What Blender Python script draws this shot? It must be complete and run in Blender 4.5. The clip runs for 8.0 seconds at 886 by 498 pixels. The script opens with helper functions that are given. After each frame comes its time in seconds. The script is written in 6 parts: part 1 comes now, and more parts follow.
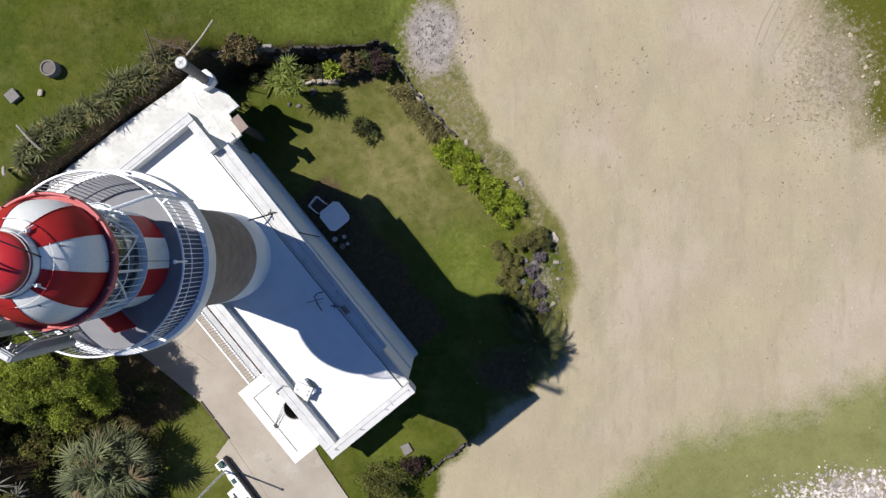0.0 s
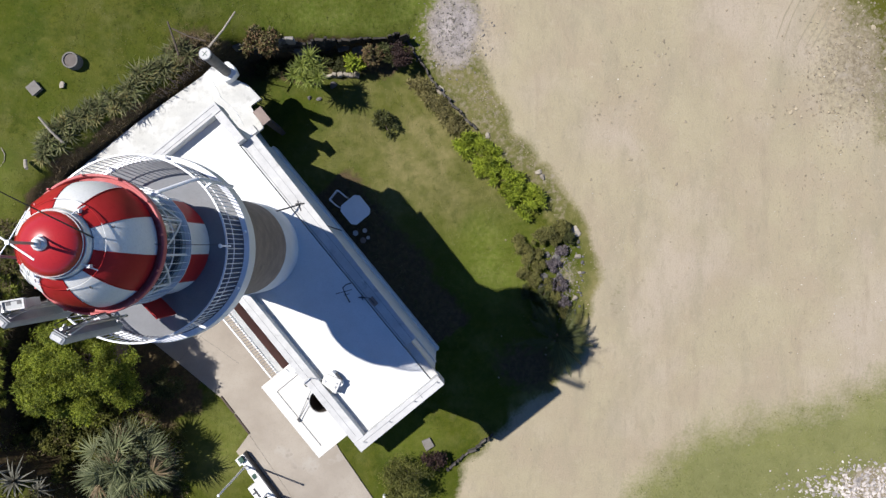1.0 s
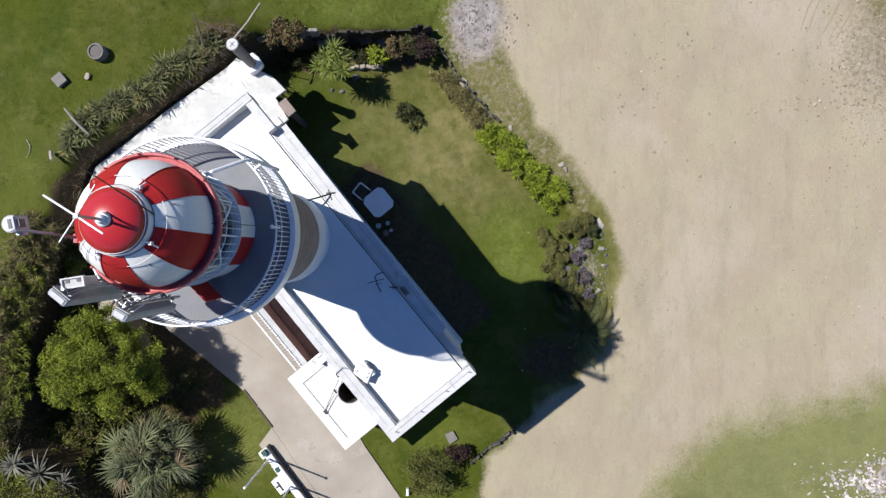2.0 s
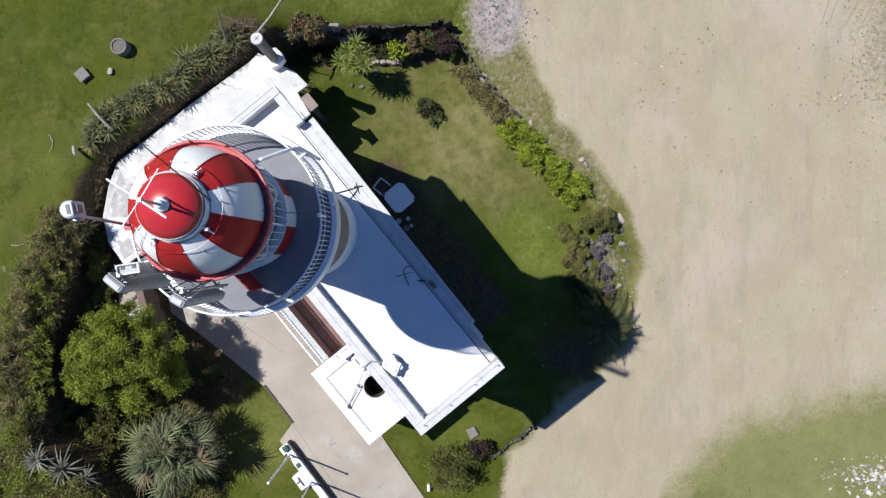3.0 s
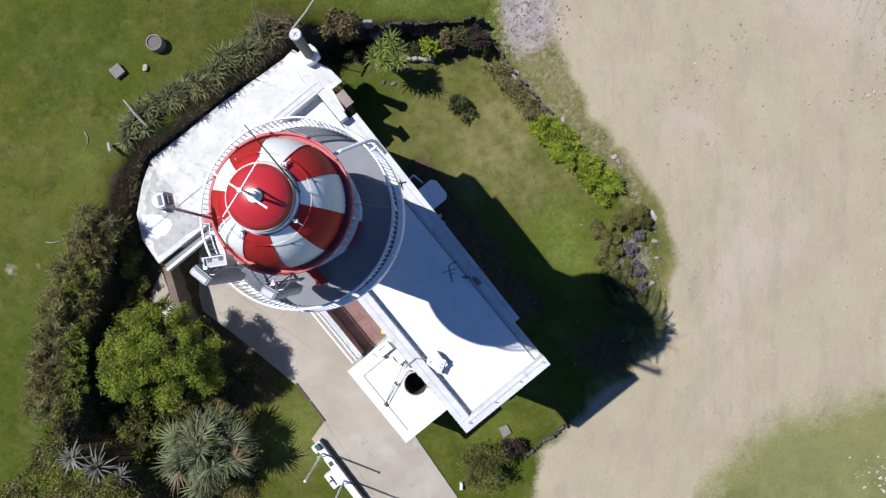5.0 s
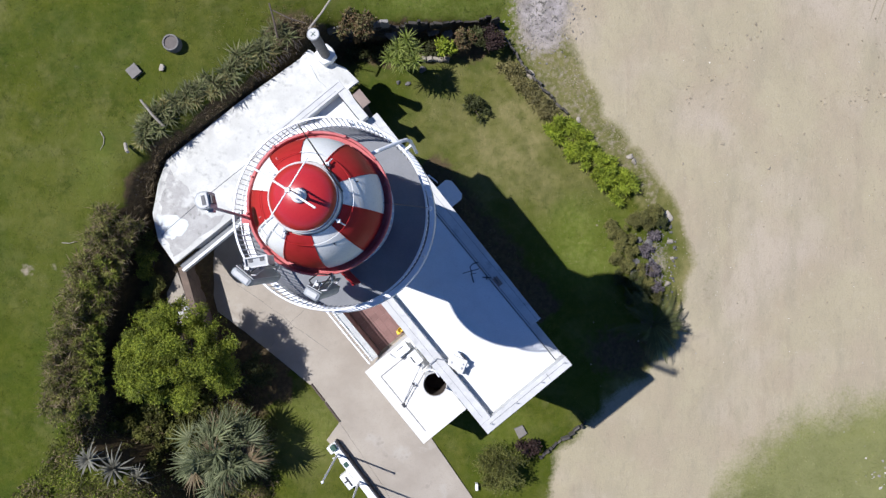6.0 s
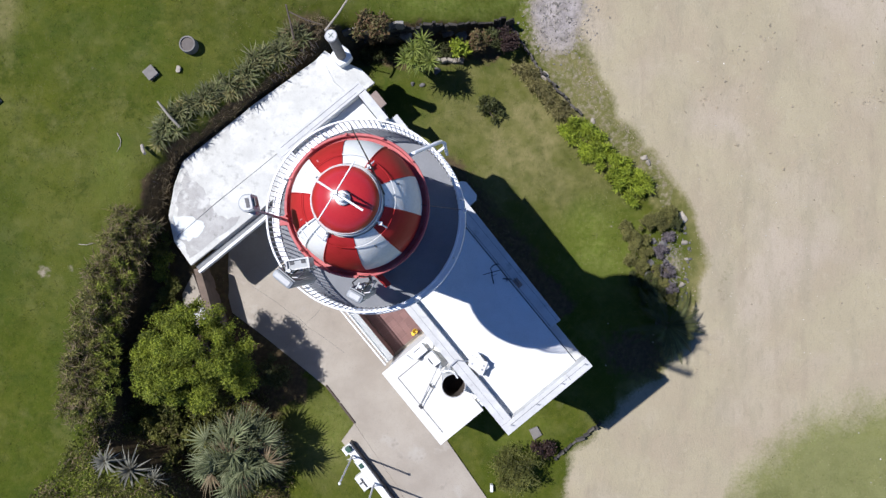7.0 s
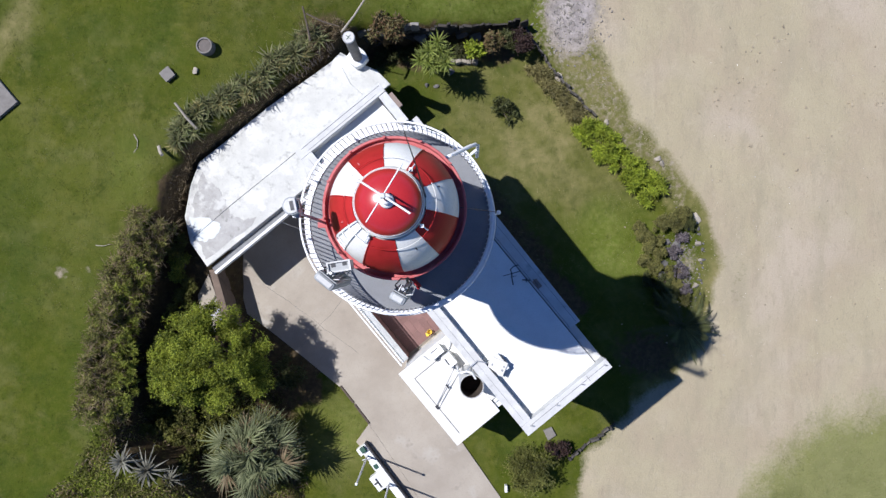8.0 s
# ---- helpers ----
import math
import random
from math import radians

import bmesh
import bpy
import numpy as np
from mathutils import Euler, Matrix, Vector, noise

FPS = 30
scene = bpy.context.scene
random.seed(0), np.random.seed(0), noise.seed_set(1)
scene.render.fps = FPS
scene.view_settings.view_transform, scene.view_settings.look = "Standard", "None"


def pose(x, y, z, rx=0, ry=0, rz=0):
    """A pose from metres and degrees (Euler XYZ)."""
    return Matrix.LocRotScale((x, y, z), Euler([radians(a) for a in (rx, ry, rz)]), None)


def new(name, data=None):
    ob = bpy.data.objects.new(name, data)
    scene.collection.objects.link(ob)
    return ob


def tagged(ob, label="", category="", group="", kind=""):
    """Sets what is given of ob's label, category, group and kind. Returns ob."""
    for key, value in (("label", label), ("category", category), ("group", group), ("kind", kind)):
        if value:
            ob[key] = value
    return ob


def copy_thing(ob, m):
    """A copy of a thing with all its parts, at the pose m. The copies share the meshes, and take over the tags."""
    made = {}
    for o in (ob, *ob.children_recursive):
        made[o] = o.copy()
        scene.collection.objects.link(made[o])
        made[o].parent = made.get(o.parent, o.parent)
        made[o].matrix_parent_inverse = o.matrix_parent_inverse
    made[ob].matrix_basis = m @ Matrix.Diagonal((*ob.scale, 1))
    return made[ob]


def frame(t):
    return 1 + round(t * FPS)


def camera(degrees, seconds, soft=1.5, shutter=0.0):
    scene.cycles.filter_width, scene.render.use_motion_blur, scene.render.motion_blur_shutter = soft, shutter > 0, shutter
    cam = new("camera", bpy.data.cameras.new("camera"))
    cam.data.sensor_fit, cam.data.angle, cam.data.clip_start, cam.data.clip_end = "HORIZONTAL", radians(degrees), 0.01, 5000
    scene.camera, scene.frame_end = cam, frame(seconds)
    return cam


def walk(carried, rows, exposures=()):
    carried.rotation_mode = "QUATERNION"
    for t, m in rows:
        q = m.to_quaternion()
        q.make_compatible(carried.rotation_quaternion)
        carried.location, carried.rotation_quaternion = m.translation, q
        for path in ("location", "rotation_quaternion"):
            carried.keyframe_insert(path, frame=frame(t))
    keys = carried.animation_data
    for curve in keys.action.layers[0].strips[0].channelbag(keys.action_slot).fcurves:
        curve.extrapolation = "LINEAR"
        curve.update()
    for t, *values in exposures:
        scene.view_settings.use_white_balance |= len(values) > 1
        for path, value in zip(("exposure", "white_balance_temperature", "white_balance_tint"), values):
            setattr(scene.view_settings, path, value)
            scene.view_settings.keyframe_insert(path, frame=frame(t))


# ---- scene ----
cam = camera(62.2, 8.0, 1.4)
METRES, EYE, TILT, LEAN, TURN = 6.2, 31.9, -90.0, 0.0, 0.0
ROWS = [
    (0.0, 0.0, 0.0, 0.0, 0.0, 0.0, -0.0),
    (0.5, -0.0672, 0.0148, -0.0224, 0.03, 0.06, 0.02),
    (1.0, -0.1431, 0.0284, -0.0524, 0.06, 0.1, 0.06),
    (1.5, -0.2211, 0.0372, -0.0852, 0.1, 0.16, 0.08),
    (3.0, -0.4362, 0.0472, -0.1494, 0.19, 0.25, 0.19),
    (3.5, -0.4953, 0.051, -0.1591, 0.18, 0.27, 0.21),
    (4.0, -0.5525, 0.0549, -0.1655, 0.19, 0.27, 0.22),
    (4.5, -0.6072, 0.0607, -0.1691, 0.19, 0.28, 0.22),
    (6.0, -0.7654, 0.0791, -0.1696, 0.19, 0.32, 0.25),
    (6.5, -0.8174, 0.0797, -0.1673, 0.2, 0.36, 0.27),
    (7.0, -0.8666, 0.0775, -0.1653, 0.19, 0.37, 0.29),
    (7.5, -0.9157, 0.0731, -0.1626, 0.18, 0.36, 0.32),
    (8.0, -0.9671, 0.066, -0.1593, 0.17, 0.38, 0.31),
]
walk(cam, [(t, pose(0, 0, EYE, TILT, LEAN, TURN) @ pose(METRES * x, METRES * y, METRES * z, 90 + pitch, roll, yaw)) for t, x, y, z, yaw, pitch, roll in ROWS], exposures=[(0.0, 0.38, 5980, 14), (3.0, 0.42, 5700, 14.5), (8.0, 0.39, 5600, 15.5)])

# ---- light ----
SUN_WAY = Vector((0.562, -0.223, -1.0))
elevation = math.atan2(1.0, math.hypot(0.562, 0.223))
world = bpy.data.worlds.new("sky")
scene.world = world
world.use_nodes = True
wn = world.node_tree
wn.nodes.clear()
sky = wn.nodes.new("ShaderNodeTexSky")
sky.sky_type = "NISHITA"
sky.sun_disc = False
sky.air_density = 0.6
sky.ozone_density = 9.0
sky.dust_density = 0.0
sky.sun_elevation = elevation
sky.sun_rotation = math.atan2(-0.562, 0.223)
bg = wn.nodes.new("ShaderNodeBackground")
bg.inputs["Strength"].default_value = 0.092
wo = wn.nodes.new("ShaderNodeOutputWorld")
wn.links.new(sky.outputs[0], bg.inputs[0])
wn.links.new(bg.outputs[0], wo.inputs[0])
sun_data = bpy.data.lights.new("sun", "SUN")
sun_data.energy = 5.0
sun_data.angle = radians(0.53)
sun_data.color = (1.0, 0.93, 0.80)
sun = new("sun", sun_data)
sun.matrix_world = Matrix.Translation((-20, 8, 40)) @ SUN_WAY.to_track_quat("-Z", "Y").to_matrix().to_4x4()


# ---- materials ----
def mat(name, a, b, scale=3.0, fine=40.0, rough=0.8, bump=0.2, metal=0.0, stain=None, stain_scale=0.8, stain_at=0.55, vary=0.0, spec=0.5, size=0.02, island=False, blotch=None):
    """Two tones mixed by coarse and fine noise, an optional stain, a bump, and a per-piece change of value."""
    m = bpy.data.materials.new(name)
    m.use_nodes = True
    nt = m.node_tree
    bs = nt.nodes["Principled BSDF"]
    geo = nt.nodes.new("ShaderNodeNewGeometry")

    def tex(s, detail=4.0):
        n = nt.nodes.new("ShaderNodeTexNoise")
        n.inputs["Scale"].default_value = s
        n.inputs["Detail"].default_value = detail
        n.inputs["Roughness"].default_value = 0.62
        nt.links.new(geo.outputs["Position"], n.inputs["Vector"])
        return n

    def mixed(f, c1, c2):
        n = nt.nodes.new("ShaderNodeMix")
        n.data_type = "RGBA"
        for sock, val in ((n.inputs[0], f), (n.inputs[6], c1), (n.inputs[7], c2)):
            if isinstance(val, (tuple, float, int)):
                sock.default_value = (*val, 1) if isinstance(val, tuple) else val
            else:
                nt.links.new(val, sock)
        return n.outputs[2]

    def ramp(sock, lo, hi):
        n = nt.nodes.new("ShaderNodeMapRange")
        n.inputs[1].default_value, n.inputs[2].default_value = lo, hi
        nt.links.new(sock, n.inputs[0])
        return n.outputs[0]

    coarse, small = tex(scale), tex(fine)
    col = mixed(ramp(coarse.outputs[0], 0.35, 0.65), a, b)
    dark = tuple(c * 0.72 for c in a)
    col = mixed(ramp(small.outputs[0], 0.52, 0.85), col, dark)
    if stain:
        s = tex(stain_scale, 6.0)
        col = mixed(ramp(s.outputs[0], stain_at, stain_at + 0.12), col, stain)
    if blotch:
        s = tex(blotch[1], 6.0)
        col = mixed(ramp(s.outputs[0], blotch[2], blotch[2] + 0.1), col, blotch[0])
    if vary:
        info = geo if island else nt.nodes.new("ShaderNodeObjectInfo")
        hsv = nt.nodes.new("ShaderNodeHueSaturation")
        nt.links.new(col, hsv.inputs["Color"])
        r = nt.nodes.new("ShaderNodeMapRange")
        r.inputs[3].default_value, r.inputs[4].default_value = 1 - vary, 1 + vary
        nt.links.new(info.outputs["Random Per Island" if island else "Random"], r.inputs[0])
        nt.links.new(r.outputs[0], hsv.inputs["Value"])
        col = hsv.outputs[0]
    nt.links.new(col, bs.inputs["Base Color"])
    bs.inputs["Roughness"].default_value = rough
    bs.inputs["Metallic"].default_value = metal
    bs.inputs["Specular IOR Level"].default_value = spec
    if bump:
        bp = nt.nodes.new("ShaderNodeBump")
        bp.inputs["Strength"].default_value = bump
        bp.inputs["Distance"].default_value = size
        nt.links.new(small.outputs[0], bp.inputs["Height"])
        nt.links.new(bp.outputs[0], bs.inputs["Normal"])
    return m


def leaf_mat(name, a, b, vary=0.35):
    """Leaves: each island has its own tone, and light passes through a little."""
    m = bpy.data.materials.new(name)
    m.use_nodes = True
    nt = m.node_tree
    bs = nt.nodes["Principled BSDF"]
    geo = nt.nodes.new("ShaderNodeNewGeometry")
    mix = nt.nodes.new("ShaderNodeMix")
    mix.data_type = "RGBA"
    mix.inputs[6].default_value, mix.inputs[7].default_value = (*a, 1), (*b, 1)
    nt.links.new(geo.outputs["Random Per Island"], mix.inputs[0])
    noi = nt.nodes.new("ShaderNodeTexNoise")
    noi.inputs["Scale"].default_value = 1.6
    nt.links.new(geo.outputs["Position"], noi.inputs["Vector"])
    hsv = nt.nodes.new("ShaderNodeHueSaturation")
    mr = nt.nodes.new("ShaderNodeMapRange")
    mr.inputs[1].default_value, mr.inputs[2].default_value = 0.3, 0.7
    mr.inputs[3].default_value, mr.inputs[4].default_value = 1 - vary, 1 + vary
    nt.links.new(noi.outputs[0], mr.inputs[0])
    nt.links.new(mr.outputs[0], hsv.inputs["Value"])
    nt.links.new(mix.outputs[2], hsv.inputs["Color"])
    nt.links.new(hsv.outputs[0], bs.inputs["Base Color"])
    bs.inputs["Roughness"].default_value = 0.6
    bs.inputs["Specular IOR Level"].default_value = 0.25
    tr = nt.nodes.new("ShaderNodeBsdfTranslucent")
    nt.links.new(hsv.outputs[0], tr.inputs["Color"])
    mx = nt.nodes.new("ShaderNodeMixShader")
    mx.inputs[0].default_value = 0.22
    nt.links.new(bs.outputs[0], mx.inputs[1])
    nt.links.new(tr.outputs[0], mx.inputs[2])
    nt.links.new(mx.outputs[0], nt.nodes["Material Output"].inputs["Surface"])
    return m


WHITE = mat("white_limewash", (0.70, 0.702, 0.675), (0.645, 0.645, 0.615), 1.6, 30, 0.75, 0.15, stain=(0.52, 0.515, 0.485), stain_scale=1.3, stain_at=0.62)
CREAM = mat("creamy_limewash", (0.66, 0.64, 0.585), (0.61, 0.59, 0.535), 1.4, 30, 0.75, 0.15, stain=(0.52, 0.50, 0.45), stain_scale=1.6, stain_at=0.62)
WHITE_EDGE = mat("weathered_white_edge", (0.56, 0.555, 0.53), (0.46, 0.455, 0.435), 2.5, 30, 0.8, 0.2, stain=(0.33, 0.325, 0.31), stain_scale=2.3, stain_at=0.6)
TERRACE = mat("stained_white_concrete", (0.56, 0.555, 0.51), (0.46, 0.455, 0.42), 1.1, 14, 0.85, 0.3, stain=(0.37, 0.365, 0.335), stain_scale=2.6, stain_at=0.56, blotch=((0.60, 0.595, 0.56), 0.9, 0.52))
TERRACE_WORN = mat("worn_grey_concrete", (0.42, 0.41, 0.385), (0.33, 0.32, 0.30), 2.2, 18, 0.9, 0.4, stain=(0.24, 0.235, 0.215), stain_scale=3.5, stain_at=0.56, blotch=((0.52, 0.515, 0.48), 1.6, 0.53))
PATCH_WHITE = mat("fresh_pale_paint", (0.62, 0.645, 0.64), (0.56, 0.585, 0.575), 2.5, 25, 0.8, 0.2, stain=(0.47, 0.475, 0.46), stain_scale=4, stain_at=0.64)
RUST = mat("rusty_brown_metal", (0.22, 0.10, 0.055), (0.15, 0.07, 0.04), 5, 40, 0.8, 0.3, stain=(0.30, 0.16, 0.09), stain_scale=4, stain_at=0.58)
GREY_GUTTER = mat("grey_gutter_paint", (0.19, 0.195, 0.20), (0.14, 0.145, 0.15), 3, 30, 0.7, 0.1)
WHITE_PAINT = mat("white_metal_paint", (0.80, 0.80, 0.79), (0.74, 0.74, 0.73), 4, 50, 0.4, 0.05, stain=(0.55, 0.50, 0.44), stain_scale=3, stain_at=0.68)
RED_PAINT = mat("red_dome_paint", (0.41, 0.026, 0.025), (0.33, 0.020, 0.020), 2.2, 30, 0.42, 0.04, spec=0.1, stain=(0.27, 0.016, 0.012), stain_scale=2.2, stain_at=0.6)
CAP_RED = mat("glossy_red_cap_paint", (0.41, 0.022, 0.024), (0.36, 0.020, 0.022), 2.2, 30, 0.28, 0.02, spec=0.5, stain=(0.33, 0.018, 0.016), stain_scale=2.0, stain_at=0.62)
RED_RIM = mat("faded_red_rim_paint", (0.48, 0.15, 0.145), (0.41, 0.08, 0.08), 3, 30, 0.55, 0.06, spec=0.2, stain=(0.48, 0.20, 0.20), stain_scale=3, stain_at=0.6)
DOME_WHITE = mat("white_dome_paint", (0.80, 0.79, 0.74), (0.74, 0.73, 0.68), 2.2, 30, 0.5, 0.04, spec=0.35, stain=(0.62, 0.57, 0.50), stain_scale=2.0, stain_at=0.64)
STONE = mat("grey_brown_stone_render", (0.265, 0.21, 0.17), (0.19, 0.152, 0.122), 2.6, 24, 0.9, 0.5, stain=(0.13, 0.115, 0.10), stain_scale=1.7, stain_at=0.6, vary=0.10)
DECK = mat("grey_deck_paint", (0.215, 0.22, 0.228), (0.185, 0.19, 0.197), 2, 30, 0.8, 0.1, spec=0.2, stain=(0.22, 0.22, 0.22), stain_scale=2.5, stain_at=0.62)
GREY_METAL = mat("grey_galvanised_metal", (0.45, 0.46, 0.47), (0.36, 0.37, 0.38), 5, 60, 0.45, 0.05, metal=0.6)
DARK_METAL = mat("dark_metal", (0.05, 0.05, 0.055), (0.035, 0.035, 0.04), 6, 60, 0.5, 0.05, metal=0.3)
PANEL_GREY = mat("light_grey_plastic", (0.36, 0.37, 0.37), (0.29, 0.30, 0.30), 3, 40, 0.5, 0.03)
TILE = mat("red_clay_tile", (0.19, 0.105, 0.092), (0.165, 0.09, 0.078), 2.5, 40, 0.8, 0.1, vary=0.09)
CONCRETE = mat("pale_concrete_drive", (0.345, 0.305, 0.248), (0.285, 0.247, 0.198), 0.6, 20, 0.9, 0.3, stain=(0.385, 0.355, 0.305), stain_scale=0.7, stain_at=0.6, blotch=((0.27, 0.235, 0.19), 1.4, 0.6))
CONCRETE_GREY = mat("weathered_grey_concrete", (0.20, 0.185, 0.165), (0.145, 0.133, 0.118), 4, 30, 0.9, 0.3, vary=0.1)
ROCK = mat("grey_rock", (0.145, 0.137, 0.13), (0.09, 0.085, 0.08), 4, 24, 0.9, 0.6, stain=(0.22, 0.205, 0.19), stain_scale=5, stain_at=0.62, vary=0.25)
PALE_ROCK = mat("pale_field_stone", (0.33, 0.29, 0.23), (0.25, 0.22, 0.175), 5, 30, 0.9, 0.5, vary=0.3)
CHIP = mat("tan_stone_chips", (0.32, 0.27, 0.185), (0.24, 0.20, 0.135), 5, 30, 0.95, 0.5, vary=0.32, island=True)
ROCK_CHIP = mat("grey_purple_rockery_chips", (0.20, 0.18, 0.18), (0.12, 0.105, 0.108), 5, 30, 0.95, 0.5, vary=0.4, island=True)
CLOD = mat("dry_sand_clods", (0.33, 0.28, 0.195), (0.27, 0.228, 0.158), 5, 30, 0.95, 0.5, vary=0.15, island=True)
GREY_CHIP = mat("grey_stone_chips", (0.29, 0.265, 0.225), (0.17, 0.152, 0.13), 5, 30, 0.95, 0.5, vary=0.4, island=True)
PALE_CHIP = mat("pale_pinkish_rubble", (0.50, 0.46, 0.42), (0.34, 0.30, 0.27), 5, 30, 0.95, 0.5, vary=0.45, island=True)
WOOD = mat("weathered_wood", (0.36, 0.32, 0.26), (0.28, 0.245, 0.195), 7, 60, 0.85, 0.3)
DARK_WOOD = mat("dark_weathered_timber", (0.10, 0.075, 0.055), (0.065, 0.05, 0.038), 7, 60, 0.9, 0.4)
WALL_BROWN = mat("brown_rendered_wall", (0.17, 0.125, 0.095), (0.12, 0.09, 0.07), 3, 24, 0.9, 0.4, stain=(0.09, 0.07, 0.055), stain_scale=2.2, stain_at=0.58)
LID = mat("brown_grey_lid", (0.13, 0.11, 0.095), (0.10, 0.085, 0.075), 6, 40, 0.8, 0.2)
PINK = mat("pinkish_brick_top", (0.26, 0.20, 0.165), (0.21, 0.16, 0.135), 4, 40, 0.85, 0.2)
PLASTIC = mat("white_garden_plastic", (0.78, 0.78, 0.77), (0.74, 0.74, 0.73), 3, 40, 0.45, 0.02)
BARK = mat("grey_brown_bark", (0.13, 0.10, 0.075), (0.085, 0.066, 0.05), 8, 40, 0.95, 0.6)
DARK_BROWN = mat("dark_brown", (0.085, 0.062, 0.045), (0.055, 0.042, 0.032), 3, 24, 0.95, 0.6)
BLACK = mat("black_cable_rubber", (0.02, 0.02, 0.02), (0.03, 0.03, 0.03), 5, 40, 0.6, 0.0)
YELLOW = mat("yellow_plastic", (0.75, 0.55, 0.03), (0.70, 0.50, 0.03), 5, 40, 0.5, 0.0)
GREEN_PAINT = mat("dark_green_paint", (0.02, 0.07, 0.045), (0.015, 0.05, 0.035), 5, 40, 0.5, 0.05)
LEAF_TREE = leaf_mat("tree_leaves", (0.078, 0.108, 0.008), (0.265, 0.295, 0.028), 0.5)
LEAF_DARK = leaf_mat("dark_leaves", (0.038, 0.046, 0.014), (0.088, 0.094, 0.030))
LEAF_FERN = leaf_mat("fern_leaves", (0.13, 0.18, 0.014), (0.32, 0.37, 0.03))
LEAF_YUCCA = leaf_mat("yucca_leaves", (0.105, 0.140, 0.020), (0.255, 0.285, 0.062))
LEAF_ALOE = leaf_mat("aloe_leaves", (0.09, 0.105, 0.035), (0.19, 0.185, 0.085))
LEAF_DRY = leaf_mat("dry_leaves", (0.13, 0.12, 0.04), (0.26, 0.225, 0.09))
LEAF_OLIVE = leaf_mat("olive_leaves", (0.095, 0.096, 0.025), (0.215, 0.20, 0.062))
LEAF_PALM = leaf_mat("palm_leaves", (0.066, 0.084, 0.034), (0.22, 0.235, 0.12))
LEAF_AGAVE = leaf_mat("agave_leaves", (0.045, 0.045, 0.034), (0.27, 0.26, 0.20))
LEAF_GREY = leaf_mat("grey_purple_twigs", (0.075, 0.062, 0.066), (0.19, 0.165, 0.17))
LEAF_MAROON = leaf_mat("maroon_leaves", (0.030, 0.018, 0.016), (0.075, 0.045, 0.036))
LEAF_RED = leaf_mat("reddish_leaves", (0.15, 0.085, 0.045), (0.14, 0.14, 0.05))
LEAF_HEDGE = leaf_mat("hedge_leaves", (0.060, 0.072, 0.010), (0.30, 0.29, 0.075))
LEAF_CREEPER = leaf_mat("creeper_leaves", (0.085, 0.115, 0.012), (0.33, 0.35, 0.055))
LEAF_UNDER = leaf_mat("undergrowth_leaves", (0.078, 0.086, 0.016), (0.15, 0.147, 0.036), 0.5)
LEAF_TWIG = leaf_mat("dead_twigs", (0.11, 0.078, 0.040), (0.29, 0.225, 0.13))

GLASS = bpy.data.materials.new("lantern_glass")
GLASS.use_nodes = True
gb = GLASS.node_tree.nodes["Principled BSDF"]
gb.inputs["Base Color"].default_value = (0.85, 0.95, 0.93, 1)
gb.inputs["Roughness"].default_value = 0.03
gb.inputs["Transmission Weight"].default_value = 1.0
gb.inputs["IOR"].default_value = 1.45


# ---- builders ----
def part(name, bm, material, parent=None, label="", smooth=False, kind="", group=""):
    """Links a bmesh, given in world metres, as one mesh object under its parent."""
    at = Vector((0, 0, 0))
    p = parent
    while p is not None:
        at += p.location
        p = p.parent
    me = bpy.data.meshes.new(name)
    if at.length:
        bmesh.ops.translate(bm, verts=bm.verts, vec=-at)
    bmesh.ops.recalc_face_normals(bm, faces=bm.faces)
    bm.to_mesh(me)
    bm.free()
    if smooth:
        for poly in me.polygons:
            poly.use_smooth = True
    me.materials.append(material)
    ob = new(name, me)
    ob.parent = parent
    if label or kind or group:
        tagged(ob, label, "", group, kind)
    return ob


def thing(name, at, label, category, group="", kind=""):
    ob = new(name)
    ob.empty_display_size = 0.2
    ob.location = at
    return tagged(ob, label, category, group, kind)


def sole(name, bm, material, label, category, group="", kind="", smooth=False):
    """A thing of one mesh."""
    ob = part(name, bm, material, None, "", smooth)
    return tagged(ob, label, category, group, kind)


def join(*parts):
    out = bmesh.new()
    for b in parts:
        me = bpy.data.meshes.new("tmp")
        b.to_mesh(me)
        b.free()
        out.from_mesh(me)
        bpy.data.meshes.remove(me)
    return out


def box(x0, x1, y0, y1, z0, z1, m=None, bevel=0.0):
    bm = bmesh.new()
    bmesh.ops.create_cube(bm, size=1)
    for v in bm.verts:
        v.co = Vector((x0 + (v.co.x + 0.5) * (x1 - x0), y0 + (v.co.y + 0.5) * (y1 - y0), z0 + (v.co.z + 0.5) * (z1 - z0)))
    if bevel:
        bmesh.ops.bevel(bm, geom=bm.edges[:], offset=bevel, segments=2, affect="EDGES", profile=0.5)
    if m is not None:
        bm.transform(m)
    return bm


def prism(pts, z0, z1, m=None, bevel=0.0):
    bm = bmesh.new()
    lo = [bm.verts.new((p[0], p[1], z0)) for p in pts]
    hi = [bm.verts.new((p[0], p[1], z1)) for p in pts]
    bm.faces.new(lo[::-1])
    bm.faces.new(hi)
    n = len(pts)
    for i in range(n):
        bm.faces.new((lo[i], lo[(i + 1) % n], hi[(i + 1) % n], hi[i]))
    if bevel:
        bmesh.ops.bevel(bm, geom=[e for e in bm.edges if e.calc_length() > 4 * bevel], offset=bevel, segments=1, affect="EDGES")
    if m is not None:
        bm.transform(m)
    return bm


